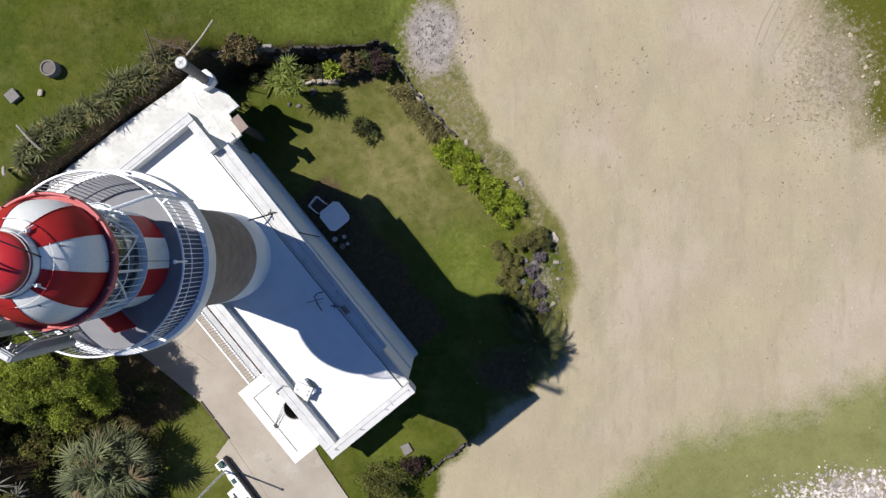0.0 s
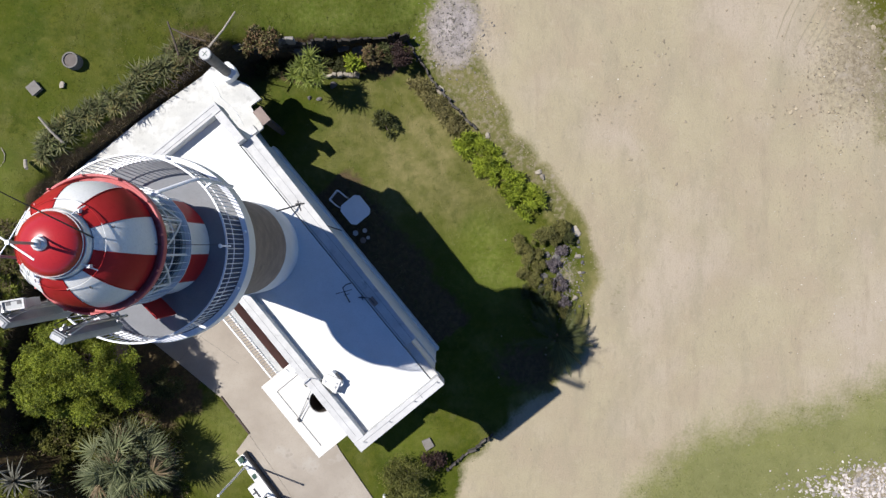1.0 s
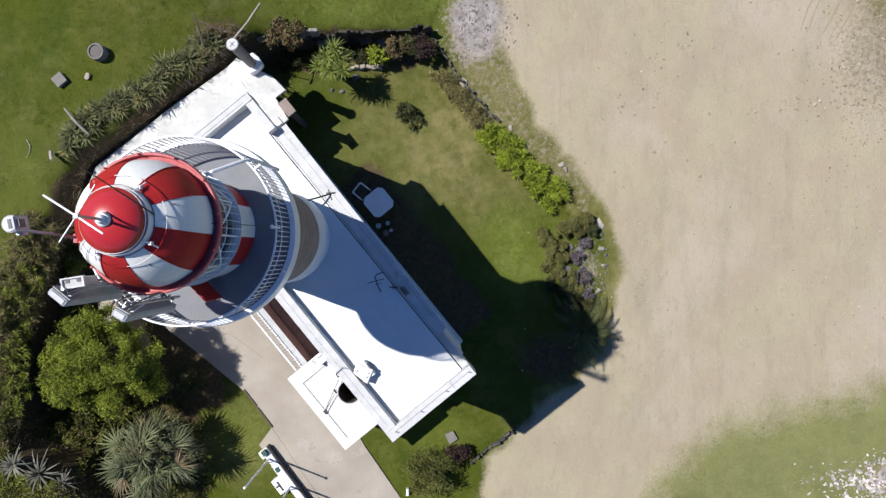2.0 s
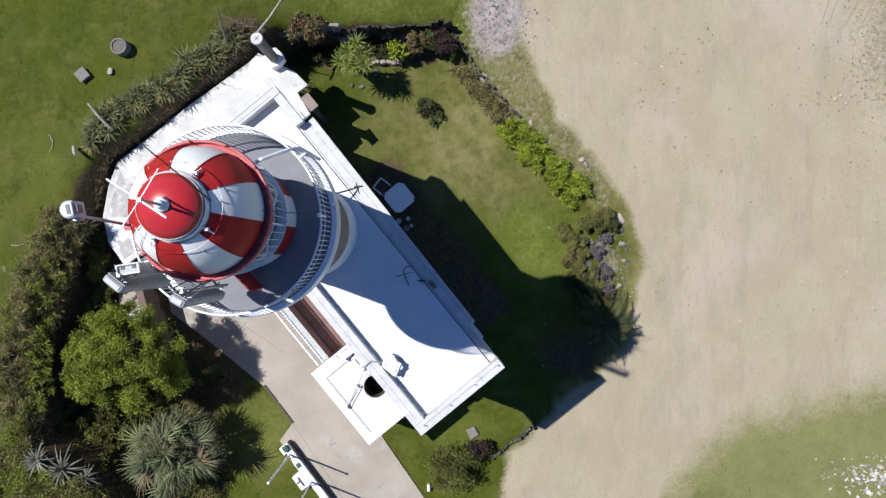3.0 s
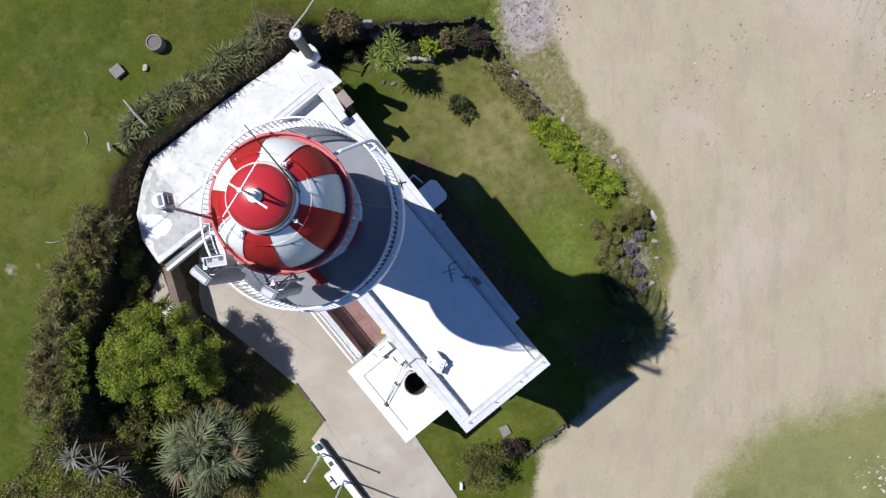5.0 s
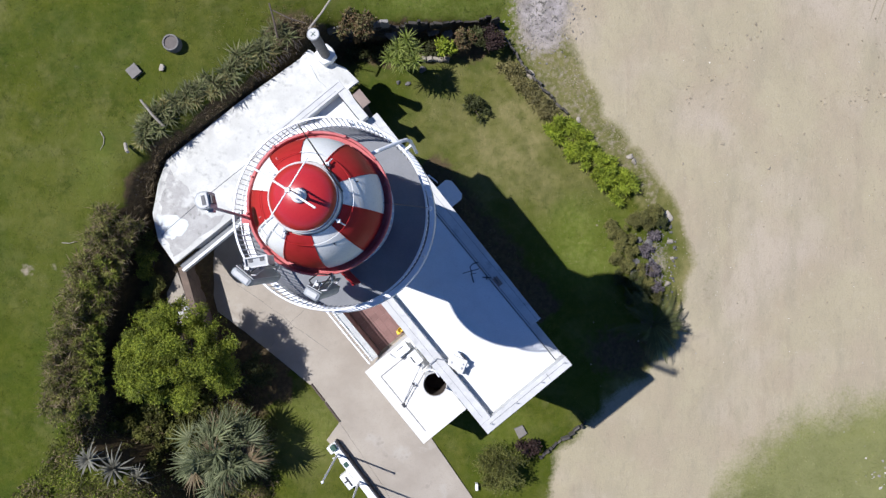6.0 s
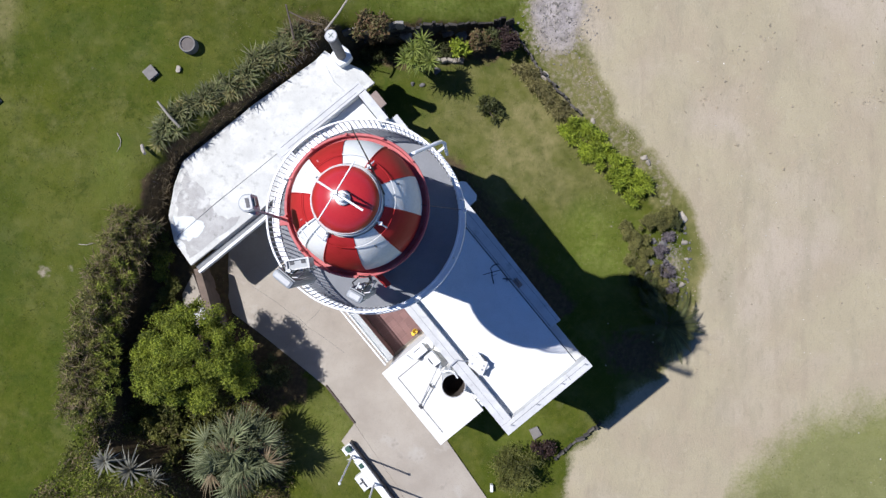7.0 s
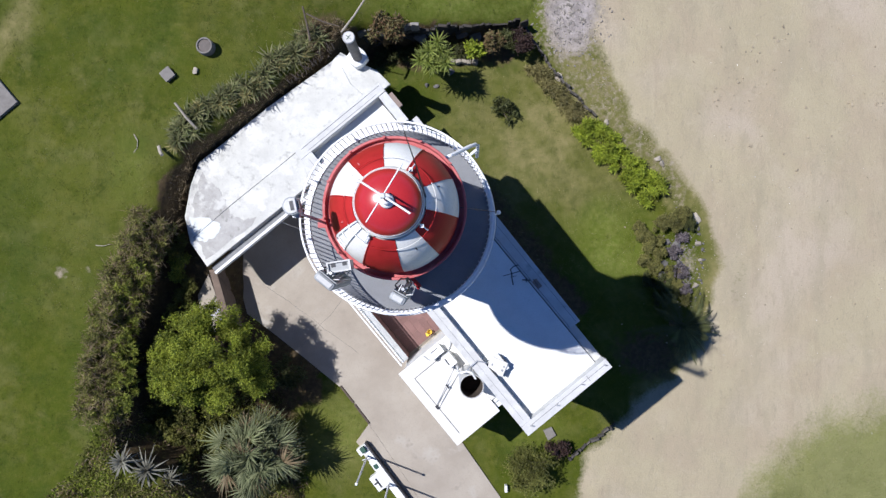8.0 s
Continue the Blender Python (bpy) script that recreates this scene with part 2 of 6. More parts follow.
def lathe(profile, n=48, a0=0.0, a1=360.0, centre=(0, 0), closed=False, solid=False):
    """Turns (radius, height) pairs about an upright axis; closed joins the profile's ends."""
    bm = bmesh.new()
    full = abs(a1 - a0) > 359.9
    rings = []
    k = n if full else n + 1
    for i in range(k):
        a = radians(a0 + (a1 - a0) * i / n)
        rings.append([bm.verts.new((centre[0] + r * math.cos(a), centre[1] + r * math.sin(a), z)) for r, z in profile])
    cnt = len(profile)
    for i in range(n):
        A, B = rings[i], rings[(i + 1) % k]
        for j in range(cnt if closed else cnt - 1):
            jj = (j + 1) % cnt
            quad = [A[j], B[j], B[jj], A[jj]]
            bm.faces.new(quad)
    if closed and not full:
        bm.faces.new(rings[0])
        bm.faces.new(rings[-1][::-1])
    bmesh.ops.remove_doubles(bm, verts=bm.verts, dist=1e-5)
    return bm


def tube(pts, r, n=8, r_end=None):
    """A pipe along points, tapering to r_end."""
    bm = bmesh.new()
    pts = [Vector(p) for p in pts]
    rings = []
    for i, p in enumerate(pts):
        d = (pts[min(i + 1, len(pts) - 1)] - pts[max(i - 1, 0)]).normalized()
        s = d.orthogonal().normalized() if abs(d.z) > 0.95 else d.cross(Vector((0, 0, 1))).normalized()
        w = d.cross(s)
        rr = r if r_end is None else r + (r_end - r) * i / (len(pts) - 1)
        rings.append([bm.verts.new(p + rr * (math.cos(2 * math.pi * k / n) * s + math.sin(2 * math.pi * k / n) * w)) for k in range(n)])
    for A, B in zip(rings, rings[1:]):
        for k in range(n):
            bm.faces.new((A[k], A[(k + 1) % n], B[(k + 1) % n], B[k]))
    bm.faces.new(rings[0][::-1])
    bm.faces.new(rings[-1])
    return bm


def ball(c, r, seg=16, squash=1.0):
    bm = bmesh.new()
    bmesh.ops.create_uvsphere(bm, u_segments=seg, v_segments=seg // 2, radius=r)
    for v in bm.verts:
        v.co = Vector((v.co.x, v.co.y, v.co.z * squash)) + Vector(c)
    return bm


def stone(c, r, rng, flat=0.6):
    """A broken stone: a ball with flat faces struck off it."""
    bm = bmesh.new()
    bmesh.ops.create_icosphere(bm, subdivisions=2, radius=1)
    ax = [rng.uniform(0.7, 1.3) for _ in range(3)]
    turn = rng.uniform(0, 6.3)
    cuts = [(Vector((rng.gauss(0, 1), rng.gauss(0, 1), rng.gauss(0, 0.8))).normalized(), rng.uniform(0.45, 0.8)) for _ in range(9)]
    for v in bm.verts:
        p = v.co.copy()
        for nrm, d in cuts:
            over = p.dot(nrm) - d
            if over > 0:
                p -= nrm * over
        p = Vector((p.x * ax[0], p.y * ax[1], p.z * flat * ax[2])) * r * 1.25
        v.co = Vector((p.x * math.cos(turn) - p.y * math.sin(turn), p.x * math.sin(turn) + p.y * math.cos(turn), p.z)) + Vector(c)
    return bm


def inside(x, y, poly):
    hit = False
    j = len(poly) - 1
    for i in range(len(poly)):
        xi, yi = poly[i]
        xj, yj = poly[j]
        if (yi > y) != (yj > y) and x < (xj - xi) * (y - yi) / (yj - yi) + xi:
            hit = not hit
        j = i
    return hit


def away(x, y, line, closed=False):
    """Distance from a point to a polyline."""
    best = 1e9
    n = len(line)
    for i in range(n if closed else n - 1):
        ax, ay = line[i]
        bx, by = line[(i + 1) % n]
        dx, dy = bx - ax, by - ay
        t = max(0.0, min(1.0, ((x - ax) * dx + (y - ay) * dy) / (dx * dx + dy * dy)))
        best = min(best, math.hypot(x - ax - t * dx, y - ay - t * dy))
    return best


def along(line, s):
    """The place at the fraction s of a polyline, and its direction."""
    ls = [math.hypot(b[0] - a[0], b[1] - a[1]) for a, b in zip(line, line[1:])]
    d = s * sum(ls)
    for (a, b), l in zip(zip(line, line[1:]), ls):
        if d <= l or (a, b) == (line[-2], line[-1]):
            k = d / l
            return a[0] + (b[0] - a[0]) * k, a[1] + (b[1] - a[1]) * k, (b[0] - a[0]) / l, (b[1] - a[1]) / l
        d -= l


# ---- the lie of the land ----
BANK = [(-13.0, -40.0), (-14.0, -13.0), (-16.0, -10.4), (-18.6, -8.4), (-19.4, -6.2), (-18.9, -4.5), (-18.3, -2.8), (-17.8, -1.3), (-17.2, 0.1), (-16.8, 1.6), (-16.1, 3.0), (-15.1, 3.7),
        (-13.9, 4.55), (-12.9, 5.35), (-11.8, 6.2), (-10.5, 7.35), (-9.4, 8.1), (-6.0, 8.5), (-2.5, 8.95)]
UPPER = BANK + [(-1.2, 12.0), (-1.0, 60.0), (-80.0, 60.0), (-80.0, -40.0)]
# from (5.5, -3.4) to (-0.1, -9.9) drawn along the shadow edge, painting it darker
SAND = [(0.5, 60.0), (0.6, 14.0), (0.55, 10.9), (0.7, 8.5), (1.26, 6.96), (2.13, 5.1), (3.62, 3.25), (5.35, 1.02), (5.97, -1.46), (5.5, -3.4), (5.3, -4.7), (4.5, -5.65), (3.05, -6.9), (1.4, -8.3), (-0.1, -9.9), (-0.5, -11.5),
        (-1.5, -15.0), (-3.0, -40.0), (2.0, -40.0), (5.5, -13.0), (7.33, -10.93), (9.81, -8.65), (12.8, -7.66), (16.25, -6.9), (19.4, -5.7), (24.0, -4.2), (60.0, 2.0), (60.0, 4.0), (18.6, 5.0), (18.0, 6.6), (17.6, 8.7), (16.5, 10.5), (15.7, 13.0), (16.0, 60.0)]
LAWN_X, LAWN_Z = [-15.5, -13.5, -11.0, -8.3, -4.5, -2.3, 0.0], [3.75, 3.5, 2.9, 1.85, 0.6, -0.3, -0.4]


AX, AY = -6.9, -0.25
HOUSE_TURN = 39.1
MH = pose(AX, AY, 0, 0, 0, HOUSE_TURN)
MH_INV = MH.inverted()
GARDEN = -0.42


def upper_level(x):
    return float(np.interp(x, LAWN_X, LAWN_Z))


def ground_z(x, y):
    u = MH_INV @ Vector((x, y, 0.0))
    steep = min(1.0, max(0.0, (u.x - 0.8) / 1.0))
    gentle = min(1.0, max(0.0, (u.x + 1.0) / 8.0))
    south = min(1.0, max(0.0, (-6.5 - u.y) / 2.0))
    low = -0.02 - 0.40 * (steep + (gentle - steep) * south)
    if x < -11.0:
        low = min(1.2, max(0.0, (-14.6 - x)) * 0.6) if y > -8 or x < -13 else 0.0
    shelf = float(np.interp(y, [-5.4, -3.6, -1.75, -0.8], [-14.35, -14.72, -15.22, -15.5])) - 0.12
    if x < shelf and -6.6 < y < 0.2:
        low = max(low, 1.62 * min(1.0, (y + 6.6) / 1.6) * min(1.0, (shelf - x) / 0.12) * min(1.0, (0.2 - y) / 0.6))
    d = away(x, y, BANK)
    if inside(x, y, UPPER):
        k = 1.0
        high = upper_level(x)
        if d < 0.5:
            high -= 0.25 * (0.5 - d)
    else:
        k = max(0.0, 1 - d / (0.9 if x < -10.2 else 0.22))
        k = k * k * (3 - 2 * k)
        high = upper_level(x) - 0.12
    z = low + (high - low) * k
    return z + 0.05 * noise.noise(Vector((x * 0.35, y * 0.35, 0))) + 0.02 * noise.noise(Vector((x * 1.5, y * 1.5, 5)))


def build_ground():
    x0, x1, y0, y1, step = -28.0, 25.0, -16.0, 15.0, 0.2
    xs = [-700, -300, -120, -60, -40] + list(np.arange(x0, x1 + 0.01, step)) + [32, 45, 80, 200, 700]
    ys = [-700, -300, -120, -60, -30, -20] + list(np.arange(y0, y1 + 0.01, step)) + [20, 30, 60, 120, 300, 700]
    verts, sand, bare_shade, rub, dry, pale, olive, ash, lush_lit = [], [], [], [], [], [], [], [], []
    for y in ys:
        for x in xs:
            cx, cy = max(-60, min(60, x)), max(-39, min(59, y))
            verts.append((x, y, ground_z(cx, cy)))
            wx = cx + 0.35 * noise.noise(Vector((cx * 0.9, cy * 0.9, 3))) + 0.12 * noise.noise(Vector((cx * 4, cy * 4, 3)))
            wy = cy + 0.35 * noise.noise(Vector((cx * 0.9, cy * 0.9, 9))) + 0.12 * noise.noise(Vector((cx * 4, cy * 4, 9)))
            d = away(wx, wy, SAND, True)
            soft = 0.35 if wx < 6.5 else 1.5
            s = 0.5 + (0.5 if inside(wx, wy, SAND) else -0.5) * min(1.0, d / soft)
            sand.append(s)
            # soil of the bank and under the trees
            b = 0.0
            if not inside(wx, wy, UPPER):
                b = max(0.0, 1.3 - away(wx, wy, BANK) / 1.1) * min(1.0, max(0.0, (-2.6 - wx) / 0.6))
                if wx < -11.9 and wy < 4:
                    b = max(b, min(1.0, (-11.9 - wx) / 0.8))
                if wx < -11.3 and -7.6 < wy < -1.0:
                    b = max(b, min(1.0, (wy + 7.6) / 0.6))
                if -10.9 < wx < -3.0 and wy > 7.0:
                    b = max(b, min(1.0, (wy - 7.0) / 0.5))
            # brown strip along the wall paints in the house's shade on the grass
            along_wall = MH_INV @ Vector((wx, wy, 0.0))
            if -6.9 < along_wall.y < 1.6 and along_wall.x > 1.0:
                b = max(b, min(1.0, (4.0 - along_wall.x) / 0.6))
            b = max(b, 1.5 - 1.1 * math.hypot((wx + 10.6) / 0.95, (wy - 7.75) / 0.75))
            # brown ellipse darkens the ground inside the tower and house shadow
            b = max(b, 1.7 - 2.0 * math.hypot((wx - 2.75) / 2.3, (wy + 5.35) / 1.75))
            bare_shade.append(min(1.0, b))
            r = max(0.0, 1 - math.hypot(wx + 0.45, (wy - 9.2) * 0.75) / 2.1)
            r = max(r, 0.55 * max(0.0, 1 - math.hypot((wx - 17.2) / 3.8, (wy - 7.8) / 5.0)))
            r = max(r, max(0.0, 1 - math.hypot((wx - 18.4) / 2.6, (wy + 10.6) / 1.2)) * 1.3)
            r = max(r, max(0.0, 1 - math.hypot((wx - 4.5) / 0.8, (wy + 1.4) / 1.7)) * 0.45)
            if -1.0 < wx < 4.5 and wy > 5.2 - wx and not inside(wx, wy, SAND):
                r = max(r, 0.28)
            r = max(r, 0.6 * (1 - math.hypot(wx + 20.5, wy + 1.55) / 0.5))
            rub.append(min(1.0, 1.7 * r))
            q = max(0.0, 1.2 - math.hypot((wx + 1.6) / 4.8, (wy - 3.9) / 4.2))
            if -1.0 < wx < 5 and wy > 4.8 - wx:
                q = max(q, 0.9)
            if wx > 2.0 and wy < 4.5 and d < 0.8:
                q = max(q, 1.15 - d)
            q = max(q, 1.15 - away(wx, wy, [(-2.9, 6.7), (-1.7, 5.4), (-0.5, 4.1)]) / 0.4)
            q = max(q, 1.3 - away(wx, wy, [(-23.2, 6.2), (-22.4, 7.6), (-21.2, 9.8)]) / 0.45)
            q = max(q, 0.6 - 0.5 * math.hypot((wx + 10.4) / 2.0, (wy + 8.8) / 2.2) ** 2)
            dry.append(min(1.0, q))
            # ellipse at (-5.0, 10.6): light painted in where the lawn slopes from the sun
            lush_lit.append(min(1.0, max(0.0, 0.4 - math.hypot((wx + 17.9) / 1.4, (wy - 2.4) / 3.0) ** 2, 1.0 - math.hypot((wx - 1.3) / 2.6, (wy + 0.6) / 2.4) ** 2, 1.25 - math.hypot((wx + 5.0) / 6.0, (wy - 10.6) / 2.6) ** 2, 0.65 - math.hypot((wx + 10.4) / 2.2, (wy + 8.6) / 2.4) ** 2, 0.6 - math.hypot((wx + 2.2) / 2.2, (wy + 8.6) / 1.6) ** 2)))
            ash.append(min(1.0, max(0.0, 1.8 - 1.1 * math.hypot(wx + 0.4, (wy - 9.3) * 0.8))))
            olive.append(1.0 if wx > 12.0 and wy > 0.0 else 0.0)
            pale.append(1.0 if wx > 4.0 and wy < -4.0 else 0.0)
    w = len(xs)
    faces = [(j * w + i, j * w + i + 1, (j + 1) * w + i + 1, (j + 1) * w + i) for j in range(len(ys) - 1) for i in range(w - 1)]
    me = bpy.data.meshes.new("ground")
    me.from_pydata(verts, [], faces)
    for nm, vals in (("sand", sand), ("bare_shade", bare_shade), ("rubble", rub), ("dry", dry), ("pale", pale), ("olive", olive), ("ash", ash), ("lush_lit", lush_lit)):
        me.attributes.new(nm, "FLOAT", "POINT").data.foreach_set("value", vals)
    for p in me.polygons:
        p.use_smooth = True
    m = bpy.data.materials.new("lawn_and_sand")
    m.use_nodes = True
    nt = m.node_tree
    bs = nt.nodes["Principled BSDF"]
    geo = nt.nodes.new("ShaderNodeNewGeometry")

    def tex(s, detail=5.0, stretch=None):
        n = nt.nodes.new("ShaderNodeTexNoise")
        n.inputs["Scale"].default_value, n.inputs["Detail"].default_value, n.inputs["Roughness"].default_value = s, detail, 0.65
        src = geo.outputs["Position"]
        if stretch:
            mp = nt.nodes.new("ShaderNodeMapping")
            mp.inputs["Scale"].default_value = stretch
            mp.inputs["Rotation"].default_value = (0, 0, 0.12)
            nt.links.new(src, mp.inputs["Vector"])
            src = mp.outputs[0]
        nt.links.new(src, n.inputs["Vector"])
        return n.outputs[0]

    def span(sock, lo, hi, a=0.0, b=1.0):
        n = nt.nodes.new("ShaderNodeMapRange")
        for i, val in enumerate((lo, hi, a, b)):
            n.inputs[i + 1].default_value = val
        nt.links.new(sock, n.inputs[0])
        return n.outputs[0]

    def mixed(f, c1, c2):
        n = nt.nodes.new("ShaderNodeMix")
        n.data_type = "RGBA"
        for sock, val in ((n.inputs[0], f), (n.inputs[6], c1), (n.inputs[7], c2)):
            if isinstance(val, tuple):
                sock.default_value = (*val, 1)
            else:
                nt.links.new(val, sock)
        return n.outputs[2]

    def att(nm):
        n = nt.nodes.new("ShaderNodeAttribute")
        n.attribute_name = nm
        return n.outputs["Fac"]

    def math_node(op, a, b):
        n = nt.nodes.new("ShaderNodeMath")
        n.operation = op
        for i, val in enumerate((a, b)):
            if isinstance(val, float):
                n.inputs[i].default_value = val
            else:
                nt.links.new(val, n.inputs[i])
        return n.outputs[0]

    blades = tex(26, 6)
    clump = tex(3.2, 5)
    patch = tex(0.42, 4)
    field = tex(0.13, 4)
    grass = mixed(span(patch, 0.43, 0.58), (0.034, 0.050, 0.003), (0.072, 0.082, 0.007))
    grass = mixed(span(field, 0.46, 0.56, 0.0, 0.7), grass, (0.084, 0.093, 0.019))
    grass = mixed(span(tex(0.22, 3, (1.0, 0.5, 1.0)), 0.48, 0.62, 0.0, 0.65), grass, (0.038, 0.060, 0.004))
    grass = mixed(span(clump, 0.46, 0.66, 0.0, 0.55), grass, (0.102, 0.100, 0.019))
    grass = mixed(span(tex(1.5, 6), 0.50, 0.64, 0.0, 0.65), grass, (0.032, 0.045, 0.003))
    grass = mixed(span(tex(8, 6), 0.50, 0.70, 0.0, 0.5), grass, (0.092, 0.096, 0.012))
    grass = mixed(span(blades, 0.52, 0.82, 0.0, 0.5), grass, (0.032, 0.042, 0.005))
    grass = mixed(span(tex(0.7, 5), 0.64, 0.76, 0.0, 0.5), grass, (0.140, 0.136, 0.052))
    grass = mixed(span(tex(1.1, 6), 0.68, 0.76, 0.0, 0.85), grass, (0.238, 0.207, 0.140))
    grass = mixed(span(tex(0.95, 6), 0.50, 0.66, 0.0, 0.55), grass, (0.122, 0.120, 0.036))
    grass = mixed(span(tex(0.33, 4), 0.50, 0.62, 0.0, 0.5), grass, (0.034, 0.054, 0.004))
    grass = mixed(math_node("MULTIPLY", att("dry"), span(tex(1.6, 5), 0.3, 0.62, 0.35, 1.0)), grass, (0.185, 0.162, 0.066))
    grass = mixed(math_node("MULTIPLY", att("lush_lit"), span(tex(1.8, 5), 0.3, 0.65, 0.55, 1.0)), grass, mixed(span(tex(6, 5), 0.4, 0.64), (0.094, 0.124, 0.015), (0.148, 0.162, 0.036)))
    grass = mixed(math_node("MULTIPLY", att("olive"), span(tex(1.2, 5), 0.3, 0.62, 0.5, 0.9)), grass, (0.085, 0.076, 0.010))
    grass = mixed(math_node("MULTIPLY", att("pale"), span(tex(0.5, 5), 0.3, 0.66, 0.7, 1.0)), grass, mixed(span(tex(0.6, 6), 0.32, 0.70), (0.168, 0.172, 0.056), (0.265, 0.255, 0.125)))
    grass = mixed(span(tex(0.6, 6), 0.42, 0.60, 0.0, 0.45), grass, (0.058, 0.072, 0.003))
    grass = mixed(span(tex(14, 6), 0.55, 0.75, 0.0, 0.35), grass, (0.135, 0.138, 0.022))
    drift = tex(0.5, 5, (1.0, 0.6, 1.0))
    sandc = mixed(span(drift, 0.35, 0.65), (0.355, 0.3088, 0.202), (0.318, 0.2752, 0.180))
    sandc = mixed(span(tex(0.28, 3), 0.45, 0.62), sandc, (0.322, 0.2692, 0.184))
    sandc = mixed(span(tex(0.16, 3), 0.50, 0.66, 0.0, 0.8), sandc, (0.372, 0.3147, 0.240))
    sandc = mixed(span(tex(1.1, 6, (1.0, 0.22, 1.0)), 0.57, 0.70, 0.0, 0.6), sandc, (0.27, 0.2226, 0.155))
    sandc = mixed(span(tex(5, 6, (1.0, 0.3, 1.0)), 0.55, 0.8), sandc, (0.27, 0.2326, 0.16))
    sandc = mixed(span(tex(48, 4), 0.58, 0.85), sandc, (0.24, 0.2029, 0.155))
    sandc = mixed(span(tex(0.8, 6, (1.0, 0.3, 1.0)), 0.53, 0.68, 0.0, 0.6), sandc, (0.275, 0.2406, 0.165))
    sandc = mixed(span(tex(13, 6), 0.52, 0.72, 0.0, 0.5), sandc, (0.255, 0.2178, 0.148))
    sandc = mixed(span(tex(3.3, 6), 0.56, 0.70, 0.0, 0.4), sandc, (0.375, 0.3266, 0.235))
    sandc = mixed(span(tex(2.4, 5), 0.66, 0.74, 0.0, 0.55), sandc, (0.235, 0.2029, 0.135))
    rubc = mixed(span(tex(7, 6), 0.4, 0.62), (0.265, 0.225, 0.155), (0.165, 0.135, 0.088))
    rubc = mixed(span(tex(2.0, 4), 0.5, 0.65), rubc, (0.30, 0.26, 0.20))
    rubc = mixed(att("ash"), rubc, mixed(span(tex(2.2, 6), 0.38, 0.64), (0.34, 0.305, 0.285), (0.20, 0.178, 0.165)))
    soil = mixed(span(tex(6, 6), 0.42, 0.62), (0.066, 0.048, 0.026), (0.100, 0.072, 0.036))
    edge = math_node("ADD", math_node("ADD", att("sand"), span(tex(0.9, 5), 0.3, 0.7, -0.16, 0.16)), span(tex(9, 5), 0.3, 0.7, -0.14, 0.14))
    col = mixed(span(edge, 0.22, 0.78), grass, sandc)
    col = mixed(span(math_node("ADD", att("bare_shade"), span(tex(4, 5), 0.3, 0.7, -0.35, 0.35)), 0.25, 0.9), col, soil)
    col = mixed(span(math_node("ADD", att("rubble"), span(tex(5, 6), 0.3, 0.7, -0.35, 0.35)), 0.4, 0.85), col, rubc)
    nt.links.new(col, bs.inputs["Base Color"])
    bs.inputs["Roughness"].default_value = 0.95
    bs.inputs["Specular IOR Level"].default_value = 0.15
    bp = nt.nodes.new("ShaderNodeBump")
    bp.inputs["Strength"].default_value, bp.inputs["Distance"].default_value = 0.6, 0.05
    hs = math_node("ADD", math_node("MULTIPLY", blades, 0.6), math_node("MULTIPLY", tex(9, 5), 0.8))
    nt.links.new(hs, bp.inputs["Height"])
    nt.links.new(bp.outputs[0], bs.inputs["Normal"])
    me.materials.append(m)
    return tagged(new("ground", me), "green mown lawn meeting a pale sandy gravel lot", "ground", "", "structure")


build_ground()

# ---- keeper's house: u runs across it, v along it, from the tower's axis ----


def hp(u, v, z=0.0):
    return MH @ Vector((u, v, z))


def hbox(u0, u1, v0, v1, z0, z1, bevel=0.012):
    return box(u0, u1, v0, v1, z0, z1, MH, bevel)


rng = random.Random(11)

drive = [(-15.0, -1.5), (-14.5, -3.5), (-13.3, -4.4), (-12.0, -5.45), (-10.35, -6.8), (-9.3, -8.15), (-9.45, -8.9), (-8.0, -10.9), (-6.3, -14.0), (-5.0, -22.0), (-1.5, -22.0), (-2.6, -13.2), (-3.7, -11.4), (-5.35, -9.0), (-5.9, -8.0), (-4.2, -6.0), (-9.0, 4.0), (-12.2, 3.0)]
sole("driveway_pavement", prism(drive, -0.28, 0.035, None, 0.01), CONCRETE, "pale worn concrete driveway beside the white house", "driveway", "", "structure")

for a, b in (((-13.6, -2.35), (-9.75, -5.2)), ((-12.3, -5.1), (-9.6, -2.0))):
    wob = [(a[0] + (b[0] - a[0]) * k / 8 + 0.04 * math.sin(5.1 * k + a[0]), a[1] + (b[1] - a[1]) * k / 8 + 0.04 * math.cos(3.7 * k + a[1]), 0.035) for k in range(9)]
    sole("pavement_crack", tube(wob, 0.006, 4), CONCRETE_GREY, "thin crack across the concrete driveway", "crack", "cracks in the drive", "structure")

house = thing("keepers_house", hp(0.4, -1.5), "white two-storey keeper's house with flat parapet roof", "house")
part("wall", join(hbox(-1.05, 1.72, -6.92, 4.12, -0.7, 8.05), hbox(-1.12, 1.80, -6.99, 4.19, -0.7, 0.45)), WHITE, house)
part("roof", hbox(-0.945, 1.695, -6.755, 3.915, 8.055, 8.46, 0.0), WHITE, house, "white-painted flat roof")
part("parapet", hbox(-1.35, -0.95, -6.757, 3.917, 7.95, 8.87), WHITE_EDGE, house)
part("parapet", hbox(-1.35, 2.0, -7.1, -6.76, 7.95, 8.87), WHITE_EDGE, house)
part("parapet", hbox(-1.35, 2.0, 3.92, 4.25, 7.95, 8.87), WHITE_EDGE, house)
part("ledge", hbox(1.723, 1.98, -6.757, 3.917, 8.0, 8.36), WHITE_EDGE, house)
